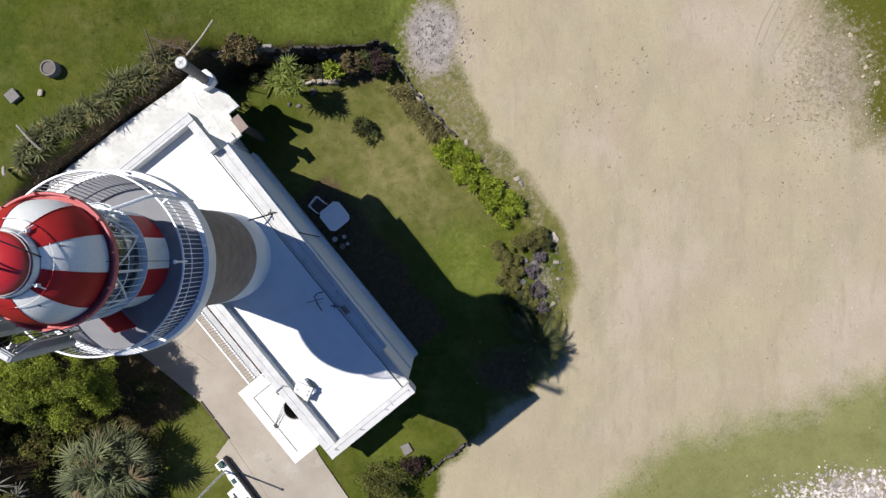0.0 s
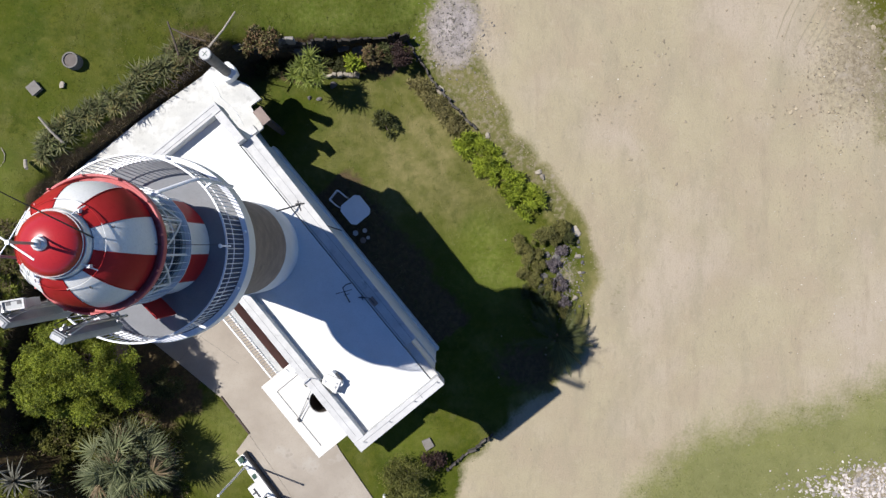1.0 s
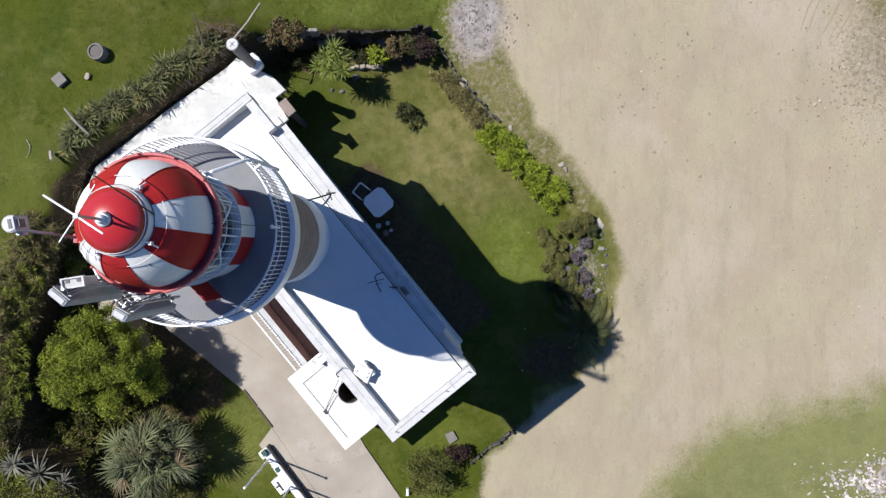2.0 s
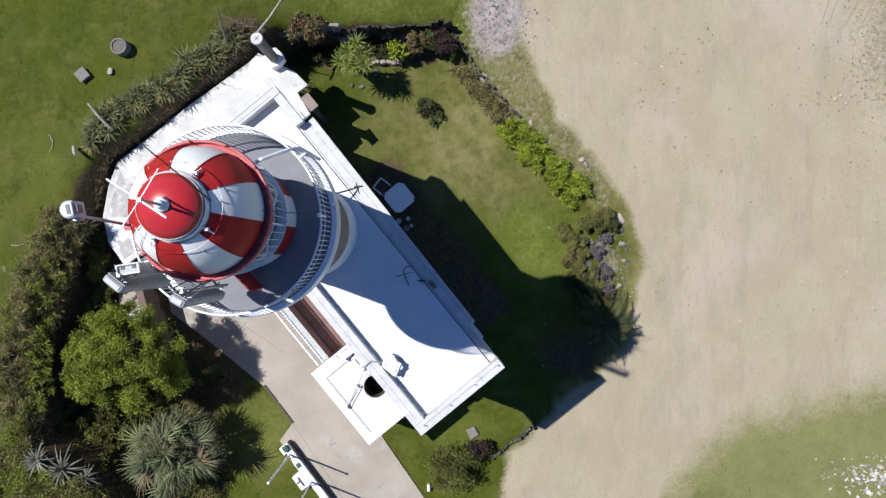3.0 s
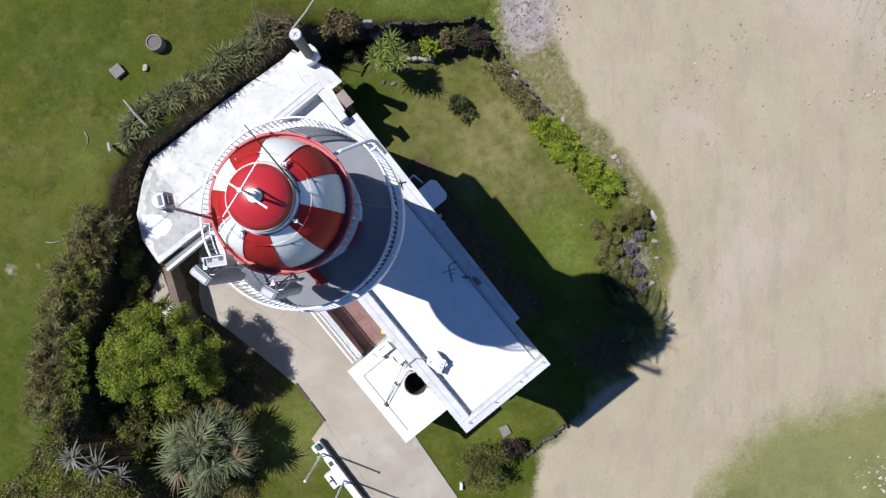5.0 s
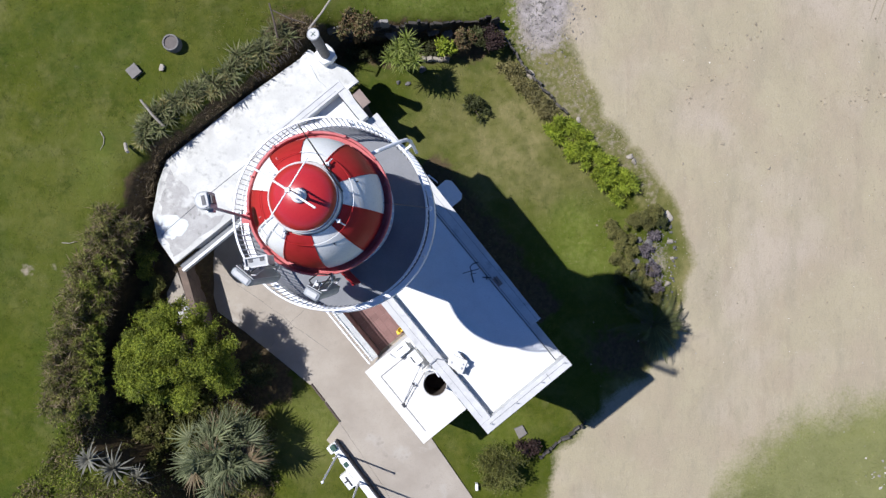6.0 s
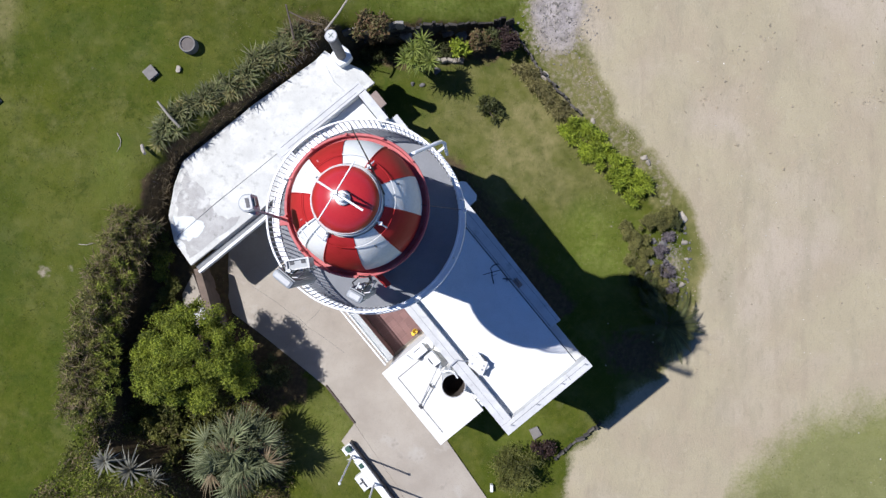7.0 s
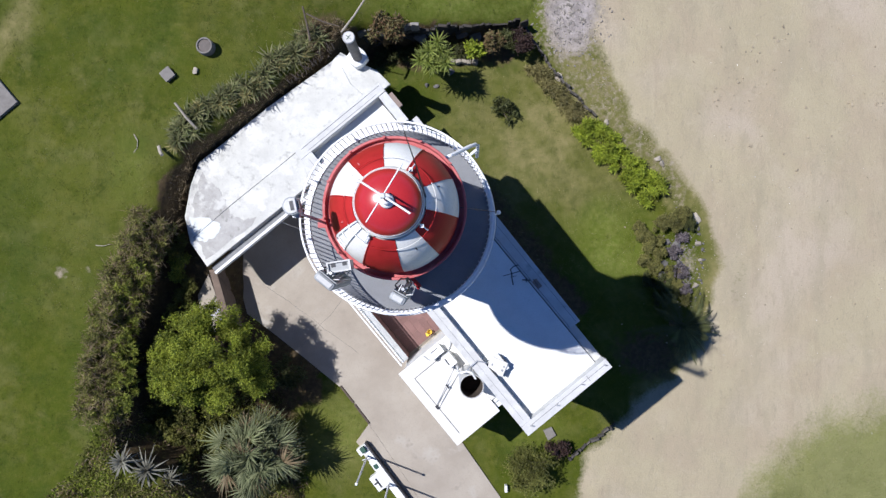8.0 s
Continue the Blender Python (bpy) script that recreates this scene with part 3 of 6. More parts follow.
part("cornice", prism([(1.724, -5.45), (2.17, -5.45), (2.30, 2.78), (1.724, 2.78)], 8.363, 8.45, MH, 0.01), WHITE_EDGE, house, "raised white cornice along the garden side")
part("parapet", hbox(1.723, 2.0, 2.79, 3.917, 8.363, 8.84), WHITE_EDGE, house)
part("string_course", hbox(1.723, 1.79, -6.9, 4.1, 4.2, 4.36), WHITE, house)
part("air_brick", hbox(1.72, 1.735, -0.75, -0.25, 6.9, 7.15, 0.0), DARK_METAL, house)
part("joint", join(hbox(-1.15, 1.95, 4.16, 4.175, 8.868, 8.876, 0), hbox(-1.0, 1.72, 4.0, 4.013, 8.868, 8.876, 0), hbox(1.78, 1.795, -5.4, 2.7, 8.448, 8.454, 0), hbox(2.05, 2.06, -5.4, 2.7, 8.448, 8.454, 0), hbox(-1.16, -1.15, -6.6, 3.8, 8.868, 8.874, 0), hbox(1.2, 1.215, -7.0, -6.8, 8.868, 8.874, 0), hbox(-1.1, 1.9, -6.90, -6.885, 8.868, 8.874, 0)), GREY_GUTTER, house)
for k in range(4):
    p = hp(1.86, -6.9 + 0.02 * k) if k == 0 else hp(-1.05 + 1.0 * (k - 1), -6.92)
    part("stub", join(tube([(p.x, p.y, 8.87), (p.x, p.y, 8.97)], 0.02), tube([(p.x - 0.06, p.y, 8.93), (p.x + 0.06, p.y, 8.93)], 0.012)), GREY_METAL, house)

# the low annexe
annexe = thing("annexe", hp(-2.6, -5.2), "low white flat-roofed annexe against the house", "annexe")
part("wall", join(hbox(-3.85, -1.053, -6.85, -3.6, -0.3, 3.95), hbox(-1.9, -1.054, -6.9, -6.6, -0.3, 3.2)), WHITE, annexe)
part("roof", hbox(-3.95, -1.9, -6.95, -3.5, 3.955, 4.13), CREAM, annexe, "bright white painted roof slab")
part("roof_step", hbox(-1.897, -1.21, -6.45, -3.5, 3.955, 4.13), CREAM, annexe)
part("kerb", join(hbox(-3.60, -3.575, -6.62, -4.0, 4.131, 4.15, 0.0), hbox(-3.57, -2.2, -4.02, -3.995, 4.131, 4.15, 0.0)), GREY_GUTTER, annexe, "dark drip line on the roof")
for i, (u0, v0) in enumerate(((-1.85, -6.62), (-1.62, -6.72), (-1.45, -6.8))):
    part("moulding", hbox(u0, u0 + 0.2, v0, v0 + 0.3, 3.6 + 0.1 * i, 4.05 + 0.1 * i), WHITE, annexe)

# terrace wing, half sunk into the bank
TZ = 2.68
terr = [(2.09, 7.60), (1.57, 7.52), (-1.38, 7.73), (-4.97, 7.78), (-5.82, 7.26), (-6.74, 6.49), (-7.22, 5.55), (-7.31, 4.40), (-1.206, 4.33), (-1.206, 4.37), (2.16, 4.42), (2.28, 5.42), (2.81, 5.37), (2.74, 6.13), (2.35, 6.90)]
terrace = thing("terrace_wing", hp(-2.5, 5.6), "low wing with stained white concrete roof terrace", "terrace")
inner = [(1.7, 7.4), (-4.8, 7.6), (-6.5, 6.3), (-7.0, 4.9), (-6.6, 4.72), (-1.3, 4.66), (1.6, 4.5)]
part("wall", prism(inner, -0.7, TZ - 0.165, MH), WHITE, terrace)
part("roof", prism(terr, TZ - 0.16, TZ, MH, 0.015), TERRACE, terrace, "stained white concrete slab")


def ragged(pts, seed, push=0.07, n=6):
    """An outline with torn edges between the given corners."""
    rg = random.Random(seed)
    out = []
    for (x0, y0), (x1, y1) in zip(pts, pts[1:] + pts[:1]):
        for k in range(n):
            f = k / n
            out.append((x0 + (x1 - x0) * f + rg.uniform(-push, push), y0 + (y1 - y0) * f + rg.uniform(-push, push)))
    return out


part("worn_skin", prism(ragged([(-5.1, 7.35), (-5.85, 6.95), (-6.55, 6.3), (-7.0, 5.5), (-7.08, 4.62), (-4.6, 4.62), (-5.3, 5.3), (-5.0, 6.2)], 5, 0.09), TZ + 0.003, TZ + 0.006, MH), TERRACE_WORN, terrace, "grey weathered end of the terrace slab")
part("repair_patch", prism(ragged([(-6.62, 6.32), (-6.05, 5.85), (-5.85, 5.3), (-6.35, 5.05), (-6.8, 5.25), (-7.0, 5.6)], 6, 0.06), TZ + 0.009, TZ + 0.013, MH), PATCH_WHITE, terrace, "pale freshly painted patch")
# grey is set dark to add the shade the shallow trough lacks
part("gutter", hbox(-7.25, -1.25, 4.07, 4.31, TZ - 0.32, TZ - 0.26, 0.004), GREY_GUTTER, terrace, "grey open gutter along the slab")
part("ledge", hbox(-7.22, -1.22, 3.95, 4.066, TZ - 0.34, TZ + 0.02), WHITE, terrace)
part("cable", tube([hp(-7.0, 5.62, TZ + 0.02), hp(-5.0, 5.68, TZ + 0.02), hp(-3.0, 5.66, TZ + 0.01), hp(-1.5, 5.66, TZ + 0.02)], 0.008, 6), GREY_GUTTER, terrace)
part("step", hbox(-1.9, 1.9, 4.43, 4.75, TZ + 0.004, TZ + 0.10), WHITE_EDGE, terrace)
part("cable", tube([hp(1.75, 7.1, TZ + 0.02), hp(1.6, 6.4, TZ + 0.03), hp(1.72, 5.6, TZ + 0.02), hp(1.6, 5.0, TZ + 0.02)], 0.009, 6), GREY_METAL, terrace)
sole("lean_pole", tube([hp(-3.95, 3.9, 2.45), hp(-3.75, 3.5, 1.6), hp(-3.55, 3.1, 0.9)], 0.022, 6), GREY_METAL, "thin grey metal pole leaning below the terrace edge", "pole")
shed = thing("water_heater", hp(-3.1, 4.2, 0.0), "rusty brown cylinder standing under the terrace edge", "boiler")
hc = hp(-3.15, 3.72)
part("drum", lathe([(0.0, 0.04), (0.24, 0.04), (0.25, 0.08), (0.25, 1.5), (0.2, 1.58), (0.0, 1.6)], 24, centre=(hc.x, hc.y)), RUST, shed)
part("pipe", tube([(hc.x, hc.y, 1.58), (hc.x, hc.y, 1.75), hp(-3.15, 4.5, 1.8)], 0.025, 6), GREY_METAL, shed)

# chimney flue with a round cap, on a chamfered base
fx, fy = -9.36, 6.66
flue = thing("chimney_flue", (fx, fy, TZ), "grey cylindrical chimney flue with white round cap", "chimney")
part("pipe", lathe([(0.0, TZ), (0.19, TZ), (0.19, 5.62), (0.0, 5.62)], 24, centre=(fx, fy)), CONCRETE_GREY, flue, smooth=False)
part("band", lathe([(0.191, 5.45), (0.2, 5.45), (0.2, 5.6), (0.191, 5.6)], 28, centre=(fx, fy), closed=True), DARK_METAL, flue, "dark band below the cap")
cap = part("cap", lathe([(0.0, 5.625), (0.225, 5.625), (0.225, 5.67), (0.205, 5.695), (0.0, 5.695)], 28, centre=(fx, fy)), WHITE_EDGE, flue, "white round cap")
mc = Matrix.Translation((fx, fy, 0)) @ Matrix.Rotation(radians(50), 4, "Z")
part("cross", join(box(-0.11, 0.11, -0.011, 0.011, 5.697, 5.708, mc), box(-0.011, 0.011, -0.11, -0.013, 5.697, 5.708, mc), box(-0.011, 0.011, 0.013, 0.11, 5.697, 5.708, mc)), GREEN_PAINT, cap)
part("rim", lathe([(0.2, 5.697), (0.215, 5.697), (0.215, 5.705), (0.2, 5.705)], 28, centre=(fx, fy), closed=True), GREY_GUTTER, cap)
part("base", prism([(fx + r * math.cos(radians(a)), fy + r * math.sin(radians(a))) for r, a in ((0.42, 354), (0.36, 39), (0.42, 84), (0.36, 129), (0.42, 174), (0.36, 219), (0.42, 264), (0.36, 309))], TZ + 0.004, TZ + 0.42, None, 0.03), WHITE, flue)

oven = thing("brick_box", hp(2.45, 4.7, GARDEN), "pinkish brick box against the terrace wall", "chimney")
# body coloured dark to stand for the shade under the overhanging top
part("body", hbox(2.30, 2.50, 4.5, 4.92, -0.6, 3.10), DARK_BROWN, oven)
part("top", hbox(2.24, 2.62, 4.34, 5.0, 3.105, 3.2), PINK, oven, "pinkish brick top")

# patio with clay tiles and a white balustrade
patio = thing("patio", hp(-2.6, -1.4), "raised patio with red clay tile floor", "patio", kind="structure")
part("slab", hbox(-3.61, -1.06, -3.49, 2.2, -0.2, 0.12, 0.0), CONCRETE, patio)
# tile colour on the wall body stands in for its dark, sunless inner side
part("low_wall", hbox(-3.94, -3.64, -3.49, 2.2, -0.2, 1.40), TILE, patio, "patio parapet wall in tile colour for its shaded inner face")
part("wall_coping", hbox(-3.96, -3.62, -3.49, 2.2, 1.404, 1.44), WHITE, patio, "white coping on the parapet wall")
bal = thing("balustrade", hp(-3.89, -1.2, 1.42), "white painted metal balustrade on a low wall", "railing")
part("handrail", hbox(-3.92, -3.86, -3.46, 2.2, 2.56, 2.62, 0.01), WHITE_PAINT, bal)
part("lower_rail", hbox(-3.905, -3.875, -3.46, 2.2, 1.5, 1.54, 0.0), WHITE_PAINT, bal)
proto = None
for i in range(44):
    u, v = -3.89, -3.4 + i * 0.127
    q = hp(u, v)
    if proto is None:
        proto = part("baluster", box(-0.011, 0.011, -0.011, 0.011, 0.0, 1.14, None).copy(), WHITE_PAINT, None)
        proto.parent = bal
        proto.location = q - bal.location + Vector((0, 0, 1.42))
        proto.rotation_euler = (0, 0, radians(HOUSE_TURN))
    else:
        o = new("baluster", proto.data)
        o.parent = bal
        o.location = q - bal.location + Vector((0, 0, 1.42))
        o.rotation_euler = proto.rotation_euler

# ---- lighthouse ----
lighthouse = thing("lighthouse", (AX, AY, 0), "stone lighthouse tower with red and white striped lantern", "lighthouse")
CT = (AX, AY)
Z_DECK = 16.3
part("tower_base", lathe([(1.54, -0.4), (1.50, 4.0), (1.42, 8.5), (1.405, 10.1), (1.385, 10.16)], 72, centre=CT), WHITE, lighthouse, "whitewashed lower part of the tower", smooth=True)
part("tower", lathe([(1.385, 10.16), (1.33, 15.1), (1.36, 15.3)], 72, centre=CT), STONE, lighthouse, "grey-brown rendered stone shaft", smooth=True)
GX, GY = AX - 0.03, AY - 0.04
CG = (GX, GY)
part("corbel", lathe([(1.35, 15.0), (1.44, 15.1), (1.46, 15.35), (1.72, 15.6), (1.9, 15.78), (1.9, 16.0), (1.3, 16.0), (1.3, 15.0)], 72, centre=CG, closed=True), WHITE_EDGE, lighthouse, "white flared cornice below the gallery", smooth=False)
part("deck", lathe([(0.9, 16.004), (1.86, 16.004), (1.86, Z_DECK), (0.9, Z_DECK)], 72, centre=CG, closed=True), DECK, lighthouse, "grey painted gallery deck")
part("deck_lip", lathe([(1.863, 15.85), (1.975, 15.85), (1.99, 15.9), (1.99, 16.2), (1.97, 16.33), (1.863, 16.34)], 72, centre=CG, closed=True), WHITE_PAINT, lighthouse, "white painted kerb round the gallery")
rail = part("handrail", lathe([(1.818, 17.455), (1.850, 17.455), (1.855, 17.48), (1.850, 17.505), (1.818, 17.505), (1.813, 17.48)], 96, centre=CG, closed=True), WHITE_PAINT, lighthouse, "white metal handrail")
part("middle_rail", lathe([(1.828, 16.98), (1.844, 16.98), (1.844, 17.005), (1.828, 17.005)], 96, centre=CG, closed=True), WHITE_PAINT, rail)
bal_mesh = None
for i in range(116):
    a = 2 * math.pi * i / 116
    if bal_mesh is None:
        b0 = part("baluster", box(-0.007, 0.007, -0.007, 0.007, 0, 1.17), WHITE_PAINT, None)
        bal_mesh = b0.data
        o = b0
    else:
        o = new("baluster", bal_mesh)
    o.parent = lighthouse
    o.location = (1.836 * math.cos(a) + GX - AX, 1.836 * math.sin(a) + GY - AY, 16.295)
    o.rotation_euler = (0, 0, a)
for i in range(10):
    a = 2 * math.pi * (i + 0.3) / 10
    x, y = GX + 1.925 * math.cos(a), GY + 1.925 * math.sin(a)
    part("bracket", join(tube([(x, y, 16.33), (x, y, 16.43)], 0.025, 8), ball((x, y, 16.44), 0.035, 8)), WHITE_PAINT, lighthouse)

LX, LY = AX + 0.065, AY + 0.03
CL = (LX, LY)
# lantern: drum, glazing, dome in ten alternating panels
STRIPE0 = 62.0
drum = part("drum", lathe([(0.95, Z_DECK + 0.004), (0.95, 17.6)], 60, centre=CL), WHITE_EDGE, lighthouse)
for i in range(10):
    a0 = STRIPE0 + 36 * i
    red = i % 2 == 1
    label = "red painted curved panel" if red else "white painted curved panel"
    mid = (a0 + 18) % 360
    part("drum_panel", lathe([(0.955, Z_DECK + 0.01), (1.03, Z_DECK + 0.01), (1.03, 17.62), (0.955, 17.62)], 8, a0, a0 + 36, CL, closed=True), RED_PAINT if red else DOME_WHITE, drum, label, smooth=False)
    dome_prof = []
    for k in range(11):
        th = radians(2 + 58 * k / 10)
        dome_prof.append((1.08 * math.cos(th) ** 0.95, 19.18 + 1.435 * math.sin(th)))
    part("dome_panel", lathe(dome_prof, 10, a0, a0 + 36, CL), RED_PAINT if red else DOME_WHITE, lighthouse, label, smooth=True)
    # raised seam between two panels
    c, s = math.cos(radians(a0)), math.sin(radians(a0))
    part("seam", tube([(LX + (r + 0.004) * c, LY + (r + 0.004) * s, z + 0.004) for r, z in dome_prof], 0.009, 5), RED_PAINT, lighthouse)
part("dome_liner", lathe([(r - 0.05, z - 0.04) for r, z in dome_prof], 40, centre=CL), WHITE_EDGE, lighthouse)
part("rim", lathe([(1.0, 19.12), (1.17, 19.10), (1.205, 19.13), (1.205, 19.26), (1.195, 19.275), (1.165, 19.275), (1.155, 19.26), (1.15, 19.19), (1.09, 19.18), (1.0, 19.18)], 80, centre=CL, closed=True), RED_RIM, lighthouse, "faded red gutter rim of the dome", smooth=False)
part("sill_ring", lathe([(0.96, 17.624), (1.10, 17.624), (1.10, 17.72), (0.96, 17.72)], 60, centre=CL, closed=True), WHITE_PAINT, lighthouse)
part("head_ring", lathe([(0.98, 19.0), (1.095, 19.0), (1.095, 19.095), (0.98, 19.095)], 60, centre=CL, closed=True), WHITE_PAINT, lighthouse)
for i in range(10):
    a0, a1 = STRIPE0 + 36 * i, STRIPE0 + 36 * (i + 1)
    g = part("glazing_pane", lathe([(1.02, 17.725), (1.02, 18.995), (1.028, 18.995), (1.028, 17.725)], 6, a0 + 0.7, a1 - 0.7, CL, closed=True), GLASS, lighthouse, "clear curved lantern glass")
    g.visible_shadow = False

    def on_glass(a, z, r=1.045):
        return (LX + r * math.cos(radians(a)), LY + r * math.sin(radians(a)), z)

    part("glazing_bar", join(tube([on_glass(a0, 17.72), on_glass(a0, 19.0)], 0.02, 6)), WHITE_PAINT, lighthouse)
    part("glazing_bar", tube([on_glass(a0 + 36 * k / 6, 17.72 + 1.28 * k / 6) for k in range(7)] if i % 2 else [on_glass(a0 + 36 * k / 6, 19.0 - 1.28 * k / 6) for k in range(7)], 0.018, 6), WHITE_PAINT, lighthouse)
    part("glazing_bar", tube([on_glass(a0 + 36 * k / 6, 18.36) for k in range(7)], 0.013, 6), WHITE_PAINT, lighthouse)
# the outer stand-off guard of thin uprights round the glazing
for i in range(50):
    a = STRIPE0 + 7.2 * i
    part("guard_bar", tube([on_glass(a, 17.70, 1.12), on_glass(a, 19.09, 1.16)], 0.007, 4), WHITE_PAINT, lighthouse)
part("guard_ring", lathe([(1.105, 17.69), (1.135, 17.69), (1.135, 17.715), (1.105, 17.715)], 60, centre=CL, closed=True), WHITE_PAINT, lighthouse)
part("lamp_lens", lathe([(0.0, 17.6), (0.3, 17.6), (0.42, 17.9), (0.48, 18.3), (0.42, 18.7), (0.3, 19.0), (0.0, 19.0)], 24, centre=CL), GREY_METAL, lighthouse, "lens drum inside the lantern", smooth=True)
part("lantern_floor", lathe([(0.0, 17.55), (0.948, 17.55), (0.948, 17.6), (0.0, 17.6)], 40, centre=CL), DARK_METAL, lighthouse)
# collar and cap
part("collar", lathe([(0.40, 20.34), (0.555, 20.34), (0.565, 20.37), (0.545, 20.4), (0.515, 20.53), (0.535, 20.55), (0.535, 20.575), (0.525, 20.59), (0.512, 20.575), (0.40, 20.575)], 60, centre=CL, closed=True), DOME_WHITE, lighthouse, "white ventilator collar")
for i in range(10):
    part("collar_pipe", lathe([(0.705, 20.34), (0.711, 20.334), (0.717, 20.34), (0.711, 20.346)], 6, STRIPE0 + 36 * i, STRIPE0 + 36 * (i + 1), CL, closed=True), RED_PAINT if i % 2 else DOME_WHITE, lighthouse)
part("cap", lathe([(0.505, 20.58)] + [(0.505 * math.cos(radians(9 * k)), 20.595 + 0.33 * math.sin(radians(9 * k))) for k in range(10)] + [(0.0, 20.925)], 48, centre=CL), CAP_RED, lighthouse, "glossy red ventilator cap", smooth=True)
part("cap_ring", lathe([(0.487, 20.63), (0.503, 20.625), (0.512, 20.635), (0.503, 20.65)], 60, centre=CL, closed=True), WHITE_PAINT, lighthouse, "thin white ring round the cap")
part("finial", join(lathe([(0.0, 20.9), (0.11, 20.9), (0.11, 20.96), (0.07, 21.), (0.0, 21.)], 20, centre=CL), ball((LX, LY, 21.03), 0.07, 20)), DOME_WHITE, lighthouse, "white ball finial", smooth=True)
for a in (57, 145, 237, 325):
    c, s = math.cos(radians(a)), math.sin(radians(a))
    part("lug", box(LX + 0.6 * c - 0.028, LX + 0.6 * c + 0.028, LY + 0.6 * s - 0.028, LY + 0.6 * s + 0.028, 20.32, 20.48), WHITE_PAINT, lighthouse)
    part("lug_bar", tube([(LX + 0.53 * c, LY + 0.53 * s, 20.57), (LX + 0.62 * c, LY + 0.62 * s, 20.46), (LX + 0.71 * c, LY + 0.71 * s, 20.34)], 0.012, 5), WHITE_PAINT, lighthouse)
for k in range(12):
    a = radians(30 * k + 8)
    part("rim_bolt", tube([(LX + 1.185 * math.cos(a), LY + 1.185 * math.sin(a), 19.25), (LX + 1.185 * math.cos(a), LY + 1.185 * math.sin(a), 19.36)], 0.02, 6), RED_RIM, lighthouse)
for a in (20, 128, 200, 300):
    c, s = math.cos(radians(a)), math.sin(radians(a))
    part("dome_hook", join(tube([(LX + 0.80 * c, LY + 0.80 * s, 19.96), (LX + 0.80 * c, LY + 0.80 * s, 20.19)], 0.014, 6), tube([(LX + 0.80 * c, LY + 0.80 * s, 20.18), (LX + 0.72 * c, LY + 0.72 * s, 20.21)], 0.012, 5)), DARK_METAL if a in (20, 300) else RED_RIM, lighthouse)
# ladder up the south-west side of the dome
for a in (209, 221):
    c, s = math.cos(radians(a)), math.sin(radians(a))
    part("ladder_rail", tube([(LX + r * c, LY + r * s, z + 0.04) for r, z in dome_prof[1:]], 0.009, 5), WHITE_PAINT, lighthouse)
for k in (2, 4, 6, 8):
    r, z = dome_prof[k]
    part("ladder_rung", tube([(LX + r * math.cos(radians(a)), LY + r * math.sin(radians(a)), z + 0.04) for a in (209, 215, 221)], 0.009, 5), WHITE_PAINT, lighthouse)
# open red hatch door on the gallery
ha = radians(273)
hx, hy = AX + 1.05 * math.cos(ha), AY + 1.05 * math.sin(ha)
part("hatch_door", box(0, 0.5, -0.025, 0.025, Z_DECK + 0.05, 17.35, Matrix.Translation((hx, hy, 0)) @ Matrix.Rotation(radians(-46), 4, "Z"), 0.01), RED_PAINT, lighthouse, "small red door standing open")

# ---- aerials on the lantern ----


def panel_aerial(x, y, z0, z1, facing, name, label, width=0.30):
    t = thing(name, (x, y, z0), label, "antenna", "aerials on the lantern")
    m = Matrix.Translation((x, y, 0)) @ Matrix.Rotation(radians(facing), 4, "Z")
    rad = part("radome", box(0.09, 0.235, -width / 2, width / 2, z0, z1, m, 0.05), PANEL_GREY, t, "pale grey radome")
    part("end_cap", box(0.125, 0.20, -width / 2 + 0.05, width / 2 - 0.05, z1 + 0.002, z1 + 0.012, m), WHITE_EDGE, rad)
    part("back_plate", box(0.075, 0.088, -width / 2 + 0.01, width / 2 - 0.01, z0 + 0.05, z1 - 0.03, m), PANEL_GREY, rad)
    part("mast", tube([m @ Vector((0, 0, z0 - 0.25)), m @ Vector((0, 0, z1 + 0.03))], 0.026, 8), GREY_METAL, t)
    for zz in (z0 + 0.15, z1 - 0.12):
        part("clamp", join(box(-0.045, 0.075, -0.055, -0.035, zz - 0.03, zz + 0.03, m, 0.004), box(-0.045, 0.075, 0.035, 0.055, zz - 0.03, zz + 0.03, m, 0.004)), GREY_METAL, t)
    part("bracket", tube([m @ Vector((0, 0, z0 + 0.3)), (AX + (x - AX) * 0.9, AY + (y - AY) * 0.9, 19.2)], 0.022, 6), DARK_METAL, t)
    for o in (-0.07, 0.04, 0.09):
        part("cable", tube([m @ Vector((0.06, o, z1 - 0.1)), m @ Vector((0.0, o * 1.8, z1 + 0.02)), m @ Vector((-0.10, o * 1.6, z1 - 0.3)), m @ Vector((-0.12, o * 0.4, z1 - 0.8)), (AX + (x - AX) * 0.9, AY + (y - AY) * 0.9, 19.05)], 0.011, 5), WHITE_EDGE if o > 0.05 else BLACK, t)
    return t


panel_aerial(-7.74, -1.27, 18.3, 20.3, 230.6, "panel_antenna", "tall grey panel antenna clamped to the dome rim", 0.36)
panel_aerial(-6.62, -1.50, 18.7, 20.7, 240, "panel_antenna", "tall grey panel antenna clamped to the dome rim", 0.26)
radio = thing("radio_unit", (-7.63, -1.17, 19.9), "white framed radio unit beside the panel antenna", "radio unit", "aerials on the lantern")
mr = Matrix.Translation((-7.63, -1.17, 0)) @ Matrix.Rotation(radians(9), 4, "Z")
body = part("body", box(-0.17, 0.17, -0.075, 0.075, 19.75, 20.22, mr, 0.012), PANEL_GREY, radio)
